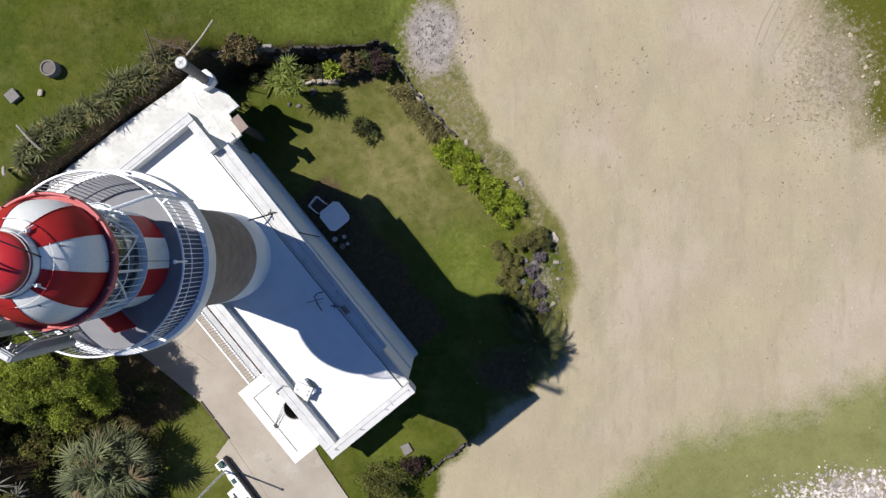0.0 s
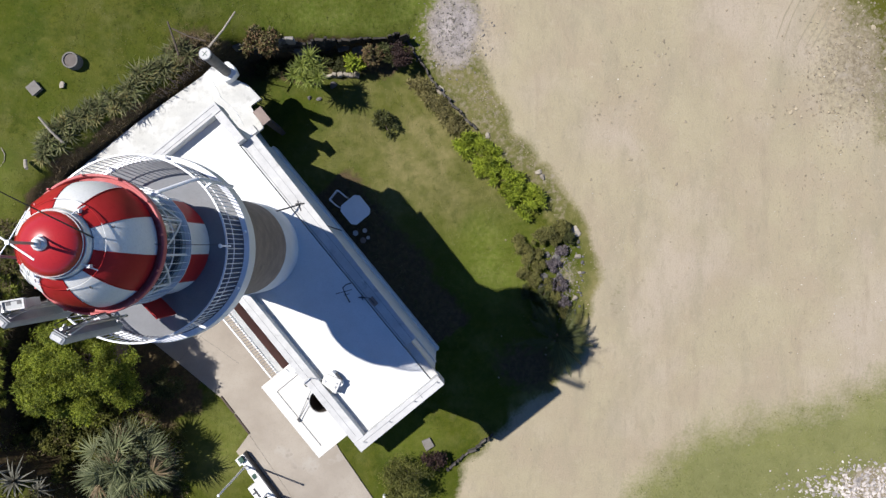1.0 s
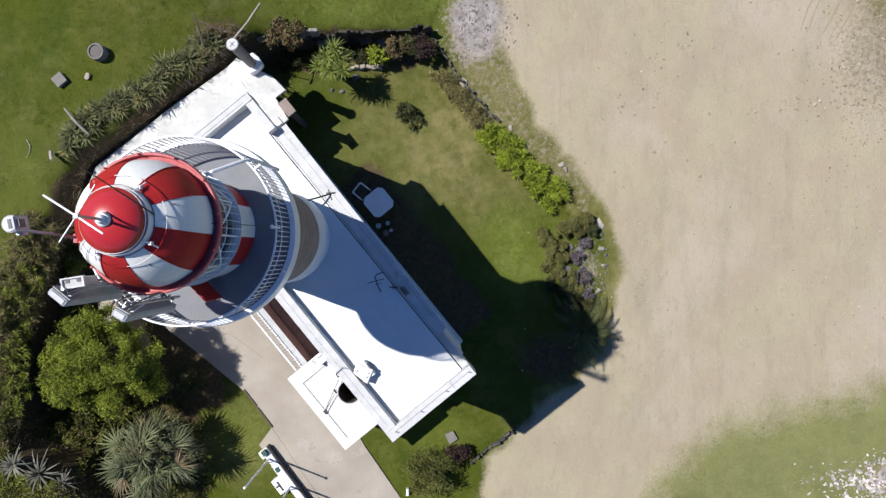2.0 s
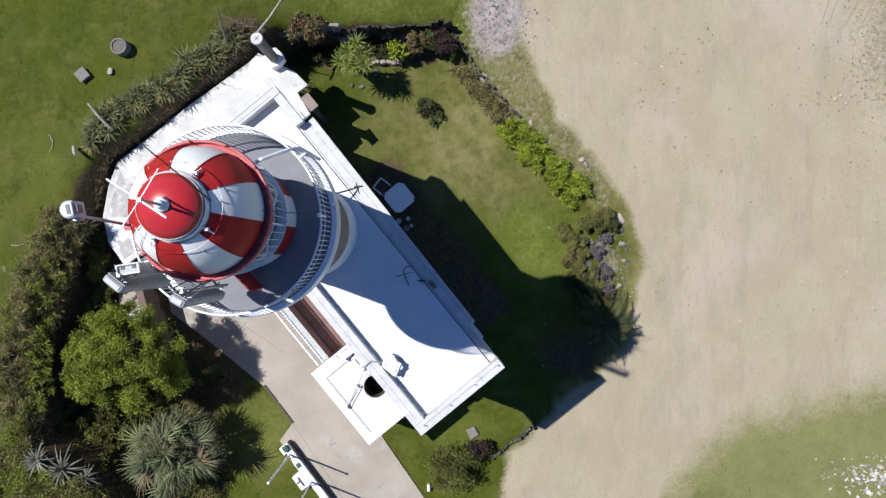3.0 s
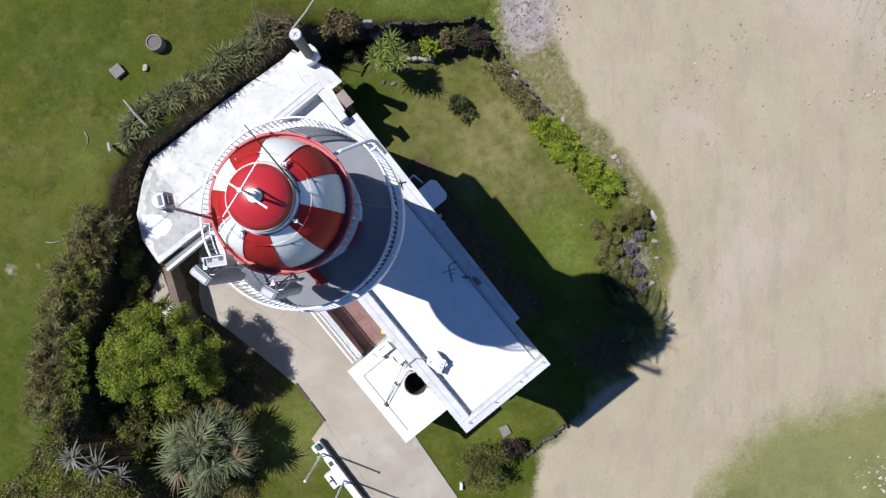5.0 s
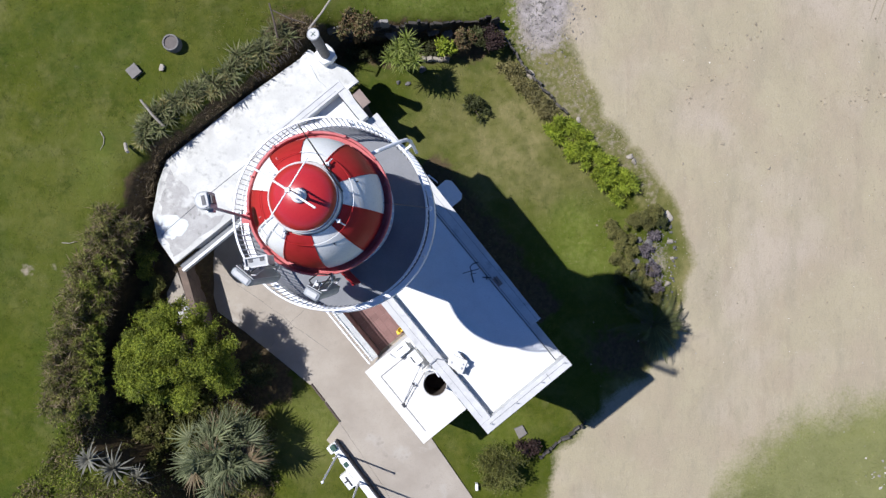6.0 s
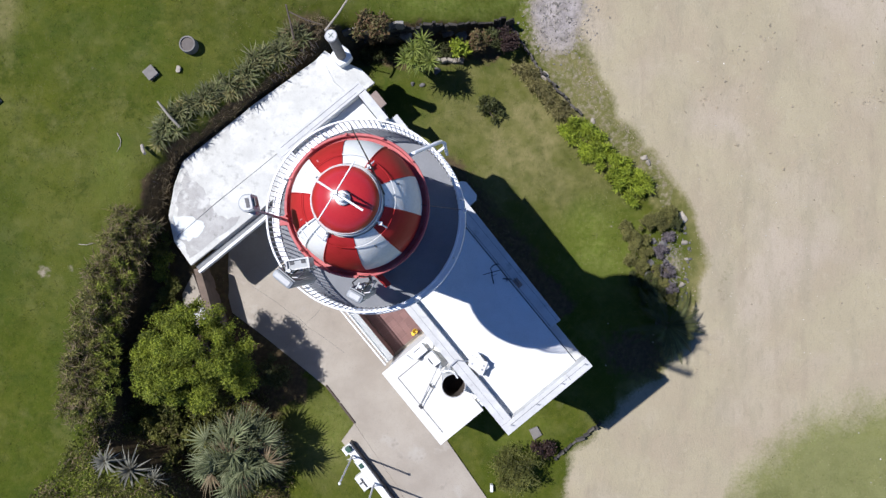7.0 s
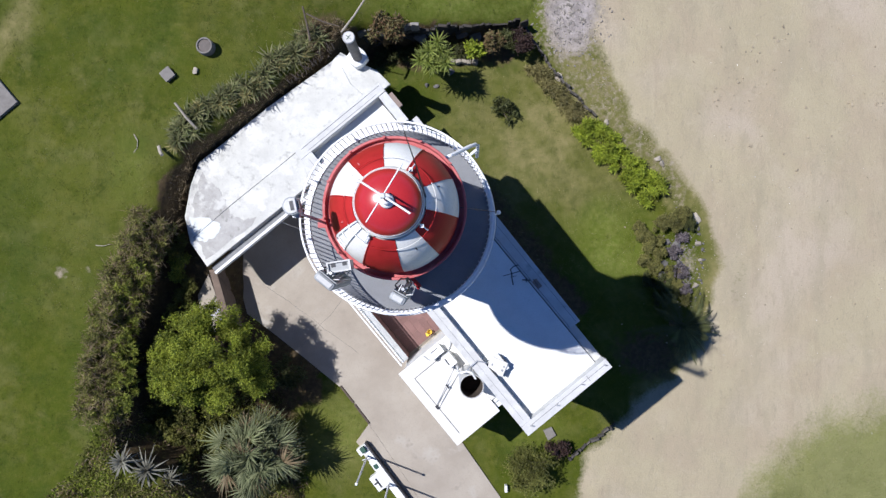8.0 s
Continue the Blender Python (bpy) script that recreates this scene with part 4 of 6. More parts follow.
part("frame", join(box(-0.185, 0.185, 0.062, 0.085, 20.20, 20.26, mr), box(-0.185, 0.185, -0.085, -0.062, 20.20, 20.26, mr), box(-0.185, -0.155, -0.0615, 0.0615, 20.20, 20.26, mr), box(0.155, 0.185, -0.0615, 0.0615, 20.20, 20.26, mr)), WHITE_EDGE, body, "white frame round the top")
for o in (-0.115, 0.06):
    part("slot", box(o, o + 0.065, 0.0, 0.05, 20.222, 20.23, mr), DARK_METAL, body)
part("strap", tube([mr @ Vector((0.0, -0.05, 20.0)), mr @ Vector((0.0, -0.12, 20.0))], 0.03, 6), GREY_METAL, radio)
box_aerial = thing("box_antenna", (-8.22, -0.3, 19.2), "white round-fronted antenna on a sloping mast", "antenna", "aerials on the lantern")
part("mast", tube([(-8.0, -0.46, 19.25), (-8.12, -0.40, 20.0), (-8.19, -0.36, 20.75)], 0.024, 8), PANEL_GREY, box_aerial)
mb = Matrix.Translation((-8.20, -0.28, 0)) @ Matrix.Rotation(radians(12), 4, "Z")
front = [(0.07, -0.12), (0.07, 0.12), (-0.02, 0.135), (-0.09, 0.115), (-0.135, 0.06), (-0.15, 0.0), (-0.135, -0.06), (-0.09, -0.115), (-0.02, -0.135)]
hous = part("housing", prism(front, 20.55, 20.90, mb, 0.012), PANEL_GREY, box_aerial)
part("lid", prism([(a * 0.82, b * 0.82) for a, b in front], 20.904, 20.92, mb, 0.004), WHITE_EDGE, hous, "white lid")
part("slot", join(box(-0.03, 0.02, -0.07, 0.07, 20.923, 20.93, mb), box(0.075, 0.10, -0.06, 0.06, 20.7, 20.86, mb)), DARK_METAL, hous)
part("clamp", box(-8.24, -8.14, -0.44, -0.36, 20.55, 20.70), GREY_METAL, box_aerial)
part("shelf", box(-8.12, -7.97, -0.54, -0.39, 19.13, 19.25), RED_RIM, box_aerial)

cross = thing("cross_antenna", (LX, LY, 21.0), "white crossed-rod antenna on a short mast above the cap", "antenna", "aerials on the lantern")
hub = (LX + 0.01, LY + 0.01, 21.72)
part("mast", tube([(LX, LY, 21.0), hub], 0.022, 8), GREY_METAL, cross)
part("hub", box(hub[0] - 0.035, hub[0] + 0.035, hub[1] - 0.035, hub[1] + 0.035, 21.69, 21.76, None, 0.008), GREY_METAL, cross)
for a, r0, r1 in ((147.0, 0.07, 0.52), (327.0, 0.05, 0.44), (58.0, 0.05, 0.50), (238.0, 0.05, 0.42)):
    c, sn = math.cos(radians(a)), math.sin(radians(a))
    part("rod", tube([(hub[0] + r0 * 0.3 * c, hub[1] + r0 * 0.3 * sn, 21.73), (hub[0] + r1 * c, hub[1] + r1 * sn, 21.75)], 0.015 if a in (147.0, 327.0) else 0.010, 6), WHITE_PAINT, cross)
lean = thing("whip_antenna", (-6.25, -0.15, 20.6), "dark whip antenna leaning from the collar", "antenna", "aerials on the lantern")
part("rod", tube([(-6.28, -0.15, 20.3), (-6.38, 0.2, 21.7), (-6.48, 0.48, 22.75)], 0.015, 6, 0.006), DARK_METAL, lean)
part("bracket", join(box(-6.35, -6.20, -0.25, -0.08, 20.22, 20.3), tube([(-6.28, -0.3, 20.1), (-6.28, -0.3, 20.4)], 0.03, 8)), DARK_METAL, lean)
pipe = thing("davit_pipe", (-5.9, 0.75, 18.9), "white bent davit pipe over the gallery rail", "pipe")
part("arm", tube([(-6.0, 0.64, 18.88), (-5.9, 0.7, 18.86), (-5.53, 0.94, 18.35), (-5.44, 0.99, 18.2), (-5.38, 1.01, 17.9), (-5.33, 1.02, 16.3)], 0.035, 8), WHITE_PAINT, pipe)
part("bracket", tube([(-5.35, 1.02, 17.5), (-5.5, 0.9, 17.5)], 0.03, 6), WHITE_PAINT, pipe)
knob = thing("rail_lamp", (-5.02, -0.22, 17.55), "small white globe lamp on the gallery rail", "lamp")
part("stem", tube([(-5.02, -0.24, 17.5), (-5.02, -0.24, 18.1)], 0.018, 6), WHITE_PAINT, knob)
part("globe", ball((-5.02, -0.24, 18.14), 0.042, 12), WHITE_PAINT, knob)
wire = thing("guy_wire", (-6.2, -0.2, 20.5), "thin dark wire from the collar to the rail lamp", "wire")
part("strand", tube([(-6.28, -0.2, 20.27), (-5.6, -0.22, 19.05), (-5.08, -0.22, 18.0)], 0.006, 4), BLACK, wire)

# ---- on the roofs ----
cowl = thing("roof_vent", hp(-0.55, -4.95, 8.22), "white vent box on the flat roof", "vent")
part("body", hbox(-0.88, -0.46, -5.12, -4.58, 8.465, 8.80), WHITE, cowl)
part("lid", prism([hp(u, v).xy[:] for u, v in ((-0.95, -4.66), (-0.66, -4.47), (-0.40, -4.98), (-0.82, -5.2))], 8.804, 8.86, None, 0.012), CREAM, cowl, "tilted white lid")
# added dark panel stands in for the shade on this side of the box
part("louvre", hbox(-0.45, -0.42, -5.0, -4.7, 8.52, 8.76, 0.004), DARK_METAL, cowl, "dark panel standing in for shade beside the box")
part("hinge", join(hbox(-0.84, -0.78, -4.72, -4.66, 8.862, 8.88), hbox(-0.72, -0.66, -5.06, -4.99, 8.862, 8.88), hbox(-0.6, -0.55, -5.0, -4.94, 8.862, 8.88)), GREY_METAL, cowl)
tank = thing("water_tank", hp(-1.95, -5.2, 4.13), "open-topped round white tank against the house wall", "tank")
tc = hp(-1.93, -5.2)
part("shell", lathe([(0.385, 5.0), (0.385, 6.5), (0.40, 6.515), (0.415, 6.5), (0.41, 6.4), (0.41, 4.14), (0.385, 4.14)], 36, centre=(tc.x, tc.y), closed=True), WHITE_EDGE, tank, smooth=False)
part("lining", lathe([(0.0, 4.6), (0.37, 4.6), (0.37, 6.47), (0.383, 6.47), (0.383, 4.5), (0.0, 4.5)], 36, centre=(tc.x, tc.y)), DARK_BROWN, tank, "dark brown inside of the tank")
part("water", lathe([(0.0, 5.15), (0.368, 5.15)], 36, centre=(tc.x, tc.y)), DARK_BROWN, tank, "dark inside of the tank")
part("pipe", tube([hp(-1.3, -4.75, 4.2), hp(-1.3, -4.75, 6.4), hp(-1.5, -4.95, 6.45)], 0.03, 8), WHITE_PAINT, tank)
unit = thing("air_unit", hp(-2.1, -4.25, 4.13), "white box unit standing on the annexe roof", "air conditioner")
part("casing", hbox(-2.32, -1.93, -4.5, -4.0, 4.14, 4.68, 0.02), PLASTIC, unit)
part("slot", hbox(-2.24, -2.19, -4.38, -4.1, 4.681, 4.69, 0.0), DARK_METAL, unit, "dark slot in the lid")
part("grille", hbox(-2.26, -1.98, -4.515, -4.502, 4.2, 4.6, 0.0), DARK_METAL, unit)
chest = thing("roof_chest", hp(-2.35, -3.7, 4.13), "white lidded chest at the annexe roof edge", "chest")
part("body", hbox(-2.62, -2.08, -3.86, -3.53, 4.14, 4.46, 0.02), PLASTIC, chest)
part("lid", hbox(-2.65, -2.05, -3.89, -3.51, 4.464, 4.52, 0.015), WHITE_PAINT, chest)
part("gap", hbox(-2.5, -2.2, -3.64, -3.61, 4.521, 4.53, 0.0), DARK_METAL, chest, "dark slit in the lid")
hose = thing("hose", hp(-2.3, -3.8, 4.13), "grey hose looped on the annexe roof edge", "hose")
part("loop", tube([hp(-2.80, -3.56, 4.16), hp(-2.74, -3.80, 4.16), hp(-2.55, -3.95, 4.16), hp(-2.3, -3.97, 4.16), hp(-2.1, -3.93, 4.17), hp(-1.9, -3.97, 4.18), hp(-1.72, -3.86, 4.2), hp(-1.6, -3.62, 4.2)], 0.022, 6), GREY_METAL, hose)
ladder = thing("roof_poles", hp(-2.6, -5.2, 4.13), "two white poles lying on the annexe roof", "poles")
part("pole", tube([hp(-3.62, -5.32, 4.16), hp(-2.10, -4.57, 4.4)], 0.018, 6), GREY_METAL, ladder)
part("pole", tube([hp(-3.57, -5.41, 4.16), hp(-2.02, -4.66, 4.4)], 0.018, 6), WHITE_PAINT, ladder)
part("foot", hbox(-3.66, -3.54, -5.44, -5.28, 4.151, 4.2), DARK_METAL, ladder)
part("clamp", hbox(-2.84, -2.78, -5.08, -4.9, 4.24, 4.31, 0.0), DARK_METAL, ladder)
feedpipe = thing("water_pipe", hp(-1.9, -4.7, 4.13), "white bent water pipe feeding the tank", "pipe")
part("run", tube([hp(-2.05, -4.6, 4.2), hp(-2.0, -4.58, 6.3), hp(-1.9, -4.62, 6.55), hp(-1.72, -4.68, 6.6), hp(-1.62, -4.85, 6.6), hp(-1.66, -5.08, 6.5)], 0.035, 8), WHITE_PAINT, feedpipe)
part("elbow", tube([hp(-1.72, -4.68, 6.6), hp(-1.5, -4.6, 6.7), hp(-1.42, -4.45, 8.7), hp(-1.36, -4.32, 8.93), hp(-1.1, -4.3, 8.94), hp(-0.93, -4.5, 8.9), hp(-0.86, -4.62, 8.75)], 0.022, 6), GREY_METAL, feedpipe)
toy = thing("yellow_bucket", hp(-2.4, -3.3, 0.12), "small yellow plastic bucket on the patio", "bucket")
bc = hp(-2.38, -3.28)
part("pail", lathe([(0.0, 0.15), (0.08, 0.15), (0.11, 0.38), (0.10, 0.38), (0.07, 0.18), (0.0, 0.18)], 18, centre=(bc.x, bc.y)), YELLOW, toy)
part("handle", tube([hp(-2.48, -3.28, 0.38), hp(-2.38, -3.33, 0.46), hp(-2.28, -3.28, 0.38)], 0.01, 5), DARK_METAL, toy)
sole("yellow_cloth", prism([hp(-2.62, -3.36).xy[:], hp(-2.5, -3.42).xy[:], hp(-2.47, -3.30).xy[:], hp(-2.55, -3.2).xy[:]], 0.143, 0.19, None, 0.01), YELLOW, "crumpled yellow cloth beside the bucket", "cloth")
tv = thing("television_aerial", hp(1.3, -3.1, 8.22), "dark bent television aerial lying over the roof", "antenna")
part("mast", tube([hp(1.27, -3.24, 8.46), hp(1.36, -3.02, 8.8), hp(1.43, -2.9, 9.03)], 0.02, 6), DARK_METAL, tv)
part("boom", tube([hp(1.43, -2.9, 9.03), hp(1.47, -2.78, 9.06), hp(1.60, -2.76, 9.06), hp(1.76, -2.83, 9.05)], 0.017, 6), DARK_METAL, tv)
part("element", tube([hp(1.18, -2.79, 9.04), hp(1.66, -3.0, 9.04)], 0.013, 5), DARK_METAL, tv)
part("element", tube([hp(1.33, -2.97, 8.9), hp(1.5, -3.05, 8.9)], 0.010, 5), DARK_METAL, tv)
part("foot", join(tube([hp(1.58, -3.3, 8.48), hp(1.78, -3.48, 8.5)], 0.018, 6), tube([hp(1.64, -3.44, 8.48), hp(1.70, -3.34, 8.6)], 0.016, 6)), DARK_METAL, tv)
clut = thing("roof_bracket", hp(1.85, -3.7, 8.43), "rusty bracket on the house cornice", "bracket")
part("plate", hbox(1.78, 1.95, -3.85, -3.55, 8.452, 8.5), PINK, clut)
part("rod", tube([hp(1.85, -3.75, 8.49), hp(1.85, -3.5, 8.68)], 0.014, 5), DARK_METAL, clut)
feed = thing("roof_cable", hp(1.5, 0.6, 8.9), "black feeder cable across the roof", "cable")
part("strand", tube([(-7.0, 1.18, 9.55), (-6.65, 0.72, 9.35), (-6.13, 0.86, 9.15), (-5.75, 1.0, 8.8), (-5.47, 1.12, 8.5), hp(1.9, 0.25, 8.48), hp(2.12, 0.1, 8.46), hp(2.15, 0.0, 8.2), hp(1.86, -0.4, 6.5), hp(1.82, -0.5, 1.0)], 0.026, 6), BLACK, feed)
part("clip", join(tube([hp(1.9, -0.02, 8.45), hp(2.02, 0.3, 8.45)], 0.022, 6)), DARK_METAL, feed)

# ---- garden furniture and yard things ----
tx, ty = hp(2.78, -0.12).x, hp(2.78, -0.12).y


def garden_table():
    t = thing("garden_table", (tx, ty, GARDEN), "white plastic garden table with cut corners", "table")
    m = Matrix.Translation((tx, ty, GARDEN)) @ Matrix.Rotation(radians(HOUSE_TURN), 4, "Z")
    s, c = 0.53, 0.36
    pts = [(-c, -s), (c, -s), (s, -c), (s, c), (c, s), (-c, s), (-s, c), (-s, -c)]
    part("tabletop", prism(pts, 0.70, 0.735, m, 0.008), PLASTIC, t)
    part("apron", prism([(0.9 * a, 0.9 * b) for a, b in pts], 0.64, 0.699, m), PLASTIC, t)
    for a in (-0.38, 0.38):
        for b in (-0.38, 0.38):
            part("leg", box(a - 0.03, a + 0.03, b - 0.03, b + 0.03, 0.0, 0.64, m), PLASTIC, t)


garden_table()


def garden_chair(x, y, turn):
    t = thing("garden_chair", (x, y, GARDEN), "white plastic garden armchair beside the table", "chair")
    m = Matrix.Translation((x, y, GARDEN)) @ Matrix.Rotation(radians(turn), 4, "Z")
    part("seat", box(-0.23, 0.23, -0.23, 0.23, 0.40, 0.43, m, 0.01), DARK_BROWN, t, "dark brown seat")
    back = part("backrest", join(box(-0.25, 0.25, 0.22, 0.25, 0.80, 0.88, m), box(-0.25, -0.2, 0.22, 0.25, 0.43, 0.80, m), box(0.2, 0.25, 0.22, 0.25, 0.43, 0.80, m)), PLASTIC, t)
    for k in range(4):
        part("slat", box(-0.16 + 0.09 * k, -0.11 + 0.09 * k, 0.225, 0.245, 0.43, 0.80, m), PLASTIC, back)
    for a in (-0.27, 0.27):
        part("armrest", box(a - 0.03, a + 0.03, -0.22, 0.25, 0.63, 0.66, m, 0.008), PLASTIC, t)
        for b in (-0.22, 0.22):
            part("leg", box(a - 0.02, a + 0.02, b - 0.02, b + 0.02, 0.0, 0.63, m), PLASTIC, t)


garden_chair(hp(2.50, 0.74).x, hp(2.50, 0.74).y, HOUSE_TURN + 12)
for k, (du, dv, r) in enumerate(((2.12, -0.85, 0.12), (2.5, -1.02, 0.10), (2.18, -1.3, 0.13), (2.42, -1.35, 0.08))):
    q = hp(du, dv)
    pot = thing("flower_pot", (q.x, q.y, GARDEN), "small clay flower pot beside the garden table" if k == 2 else "small pale flower pot beside the garden table", "pot", "pots by the wall")
    part("bowl", lathe([(a, b + GARDEN) for a, b in ((0.0, 0.0), (r * 0.7, 0.0), (r, 0.24), (r * 0.85, 0.24), (r * 0.8, 0.2), (0.0, 0.2))], 16, centre=(q.x, q.y)), PINK if k == 2 else WHITE_EDGE, pot)

well = thing("well_ring", (-15.0, 6.88, 3.6), "round concrete well ring with a lid on the lawn", "well")
part("ring", lathe([(0.24, 3.4), (0.315, 3.4), (0.315, 4.0), (0.30, 4.04), (0.25, 4.04), (0.24, 3.94)], 32, centre=(-15.0, 6.88), closed=True), CONCRETE_GREY, well)
part("lid", lathe([(0.0, 3.95), (0.235, 3.95), (0.235, 3.99), (0.0, 4.0)], 32, centre=(-15.0, 6.88)), LID, well, "brown-grey round lid")
inlet = thing("inspection_box", (-16.43, 5.84, 3.9), "small square concrete inspection box on the lawn", "box")
mi = Matrix.Translation((-16.43, 5.84, 0)) @ Matrix.Rotation(radians(40), 4, "Z")
part("body", box(-0.2, 0.2, -0.2, 0.2, 3.6, 3.88, mi, 0.02), CONCRETE_GREY, inlet)
part("lid", box(-0.22, 0.22, -0.22, 0.22, 3.884, 3.94, mi, 0.015), CONCRETE_GREY, inlet)
sole("concrete_slab", box(-1.1, 0.45, -0.8, 0.8, 3.6, 3.9, Matrix.Translation((-22.95, 5.15, 0)) @ Matrix.Rotation(radians(40), 4, "Z"), 0.02), CONCRETE_GREY, "flat grey concrete slab in the grass", "slab")
sole("white_stone", stone((-15.42, 5.98, 3.78), 0.12, rng), PALE_ROCK, "small white stone on the lawn", "stone")
sole("fence_post", tube([(-15.3, 3.75, 3.9), (-15.62, 4.15, 4.2), (-15.95, 4.65, 4.45)], 0.055, 8, 0.042), WOOD, "leaning weathered wooden post at the bank", "post")
sole("fence_post", tube([(-16.75, 3.1, 3.9), (-16.6, 2.85, 4.15), (-16.5, 2.75, 4.25)], 0.07, 8, 0.06), WOOD, "short weathered wooden stump at the bank", "post")
sole("wooden_pole", tube([(-9.92, 7.5, 3.5), (-9.45, 8.2, 3.3), (-9.0, 8.95, 3.2)], 0.045, 8, 0.035), WOOD, "long pale wooden pole leaning by the terrace", "pole")
sole("dead_branch", tube([(-11.15, 7.25, 3.3), (-11.2, 7.8, 3.75), (-11.28, 8.3, 4.1)], 0.045, 6, 0.03), BARK, "dark dead branch standing in the brush", "branch")
sole("dead_branch", tube([(-11.2, 8.1, 3.9), (-10.6, 7.85, 3.7), (-10.0, 7.7, 3.6)], 0.03, 6, 0.018), BARK, "dark dead branch lying over the brush", "branch")
sole("fallen_twig", tube([(-17.75, 3.6, 3.76), (-17.6, 3.35, 3.79), (-17.62, 3.1, 3.78), (-17.8, 2.85, 3.75)], 0.022, 6, 0.01), WOOD, "pale bent twig lying on the lawn", "twig")
sole("fallen_twig", tube([(-19.2, -0.6, 3.76), (-18.9, -0.62, 3.80), (-18.6, -0.55, 3.84)], 0.018, 6, 0.008), WOOD, "pale bent twig lying on the lawn", "twig")

# raised shelf of broken concrete beside the drive
shelf_edge = [(-15.32, -1.55), (-15.08, -2.4), (-14.78, -3.5), (-14.42, -5.1)]
sole("retaining_wall", prism(shelf_edge + [(x - 0.28, y - 0.05) for x, y in shelf_edge[::-1]], -0.4, 1.68, None, 0.02), WALL_BROWN, "brown rendered retaining wall beside the drive", "wall", "", "structure")
sole("concrete_shelf", prism([(-15.62, -1.75), (-15.38, -2.45), (-15.08, -3.5), (-14.85, -4.2), (-15.9, -4.0), (-16.05, -2.6)], 1.45, 1.672, None, 0.01), CONCRETE, "broken pale concrete slab on the raised shelf", "slab", "", "structure")
sole("loose_plank", tube([(-15.75, -3.25, 1.72), (-15.35, -2.65, 1.73)], 0.05, 4), WOOD, "short weathered plank lying on the slab", "plank")
for k, (x, y, r) in enumerate(((-15.25, -3.3, 0.14), (-15.45, -3.45, 0.10), (-15.12, -3.6, 0.12), (-15.6, -2.35, 0.07), (-15.8, -3.0, 0.08), (-15.4, -3.05, 0.06), (-15.3, -3.75, 0.1))):
    sole("rubble_stone", stone((x, y, 1.672 + r * 0.3), r, rng, 0.45), PALE_ROCK if k > 2 else WHITE_EDGE, "pale broken rubble beside the drive", "rock", "rubble by the drive")

# gate wall with two lamp poles
gate = thing("gate_wall", (-8.7, -10.0, 0), "white stepped gate wall beside the driveway", "gate wall")
gm = Matrix.Translation((-9.45, -9.0, 0)) @ Matrix.Rotation(math.atan2(-2.15, 1.62), 4, "Z")
part("wall", box(0.0, 3.2, -0.30, 0.0, -0.2, 0.42, gm, 0.02), WHITE, gate)
for x0, x1, d in ((0.0, 0.35, 0.45), (0.75, 1.35, 0.34), (1.3, 2.0, 0.75)):
    part("pier", box(x0, x1, -d, -0.303, -0.2, 0.40, gm, 0.02), WHITE, gate)
part("coping", box(-0.02, 3.2, 0.003, 0.07, 0.02, 0.45, gm, 0.01), DARK_METAL, gate, "dark rail along the wall")
part("meter_box", box(0.02, 0.28, -0.28, -0.06, 0.425, 0.59, gm, 0.03), GREEN_PAINT, gate, "dark green box on the pier")
# dark plate paints the shade of a small niche in the wall
part("niche", box(0.95, 1.15, -0.27, -0.1, 0.421, 0.46, gm, 0.005), GREEN_PAINT, gate, "dark plate standing in for a shaded niche")
part("bracket", join(box(1.45, 1.9, -0.55, -0.5, 0.401, 0.45, gm), box(1.6, 1.65, -0.7, -0.56, 0.401, 0.45, gm)), DARK_METAL, gate)
for bx, by, h in ((-9.33, -9.5, 4.2), (-8.42, -10.66, 4.0)):
    pl = thing("gate_pole", (bx, by, 0.9), "slender white metal pole at the gate", "pole", "gate poles")
    part("shaft", tube([(bx, by, 0.0), (bx, by, h)], 0.045, 8, 0.035), WHITE_PAINT, pl)
    part("knob", ball((bx, by, h + 0.03), 0.06, 10), WHITE_PAINT, pl)
    part("strut", tube([(bx, by, 0.9), (bx - 0.22, by - 0.2, 0.38)], 0.02, 6), WHITE_PAINT, pl)
sole("gate_path", prism([(-9.85, -9.0), (-9.3, -8.25), (-7.5, -10.9), (-6.1, -13.4), (-6.6, -13.4), (-8.0, -11.3)], -0.2, 0.05), CONCRETE, "narrow grey concrete strip at the gate", "path", "", "structure")
kerb = thing("timber_kerb", (-10.2, -7.5, 0), "low timber edging between lawn and drive", "kerb")
for a, b in (((-10.5, -6.62), (-9.95, -7.33)), ((-9.9, -7.4), (-9.28, -8.22))):
    part("board", tube([(a[0], a[1], 0.06), (b[0], b[1], 0.06)], 0.05, 6), DARK_WOOD, kerb)
sole("white_marker", box(-3.52, -3.4, -11.15, -10.85, -0.1, 0.22, None, 0.02), WHITE, "small white block at the lawn edge", "block")
sole("grey_slab", prism([(-1.85, -8.55), (-1.5, -8.4), (-1.3, -8.75), (-1.65, -8.98)], -0.05, 0.12, None, 0.01), CONCRETE_GREY, "small grey stone slab in the grass", "slab")

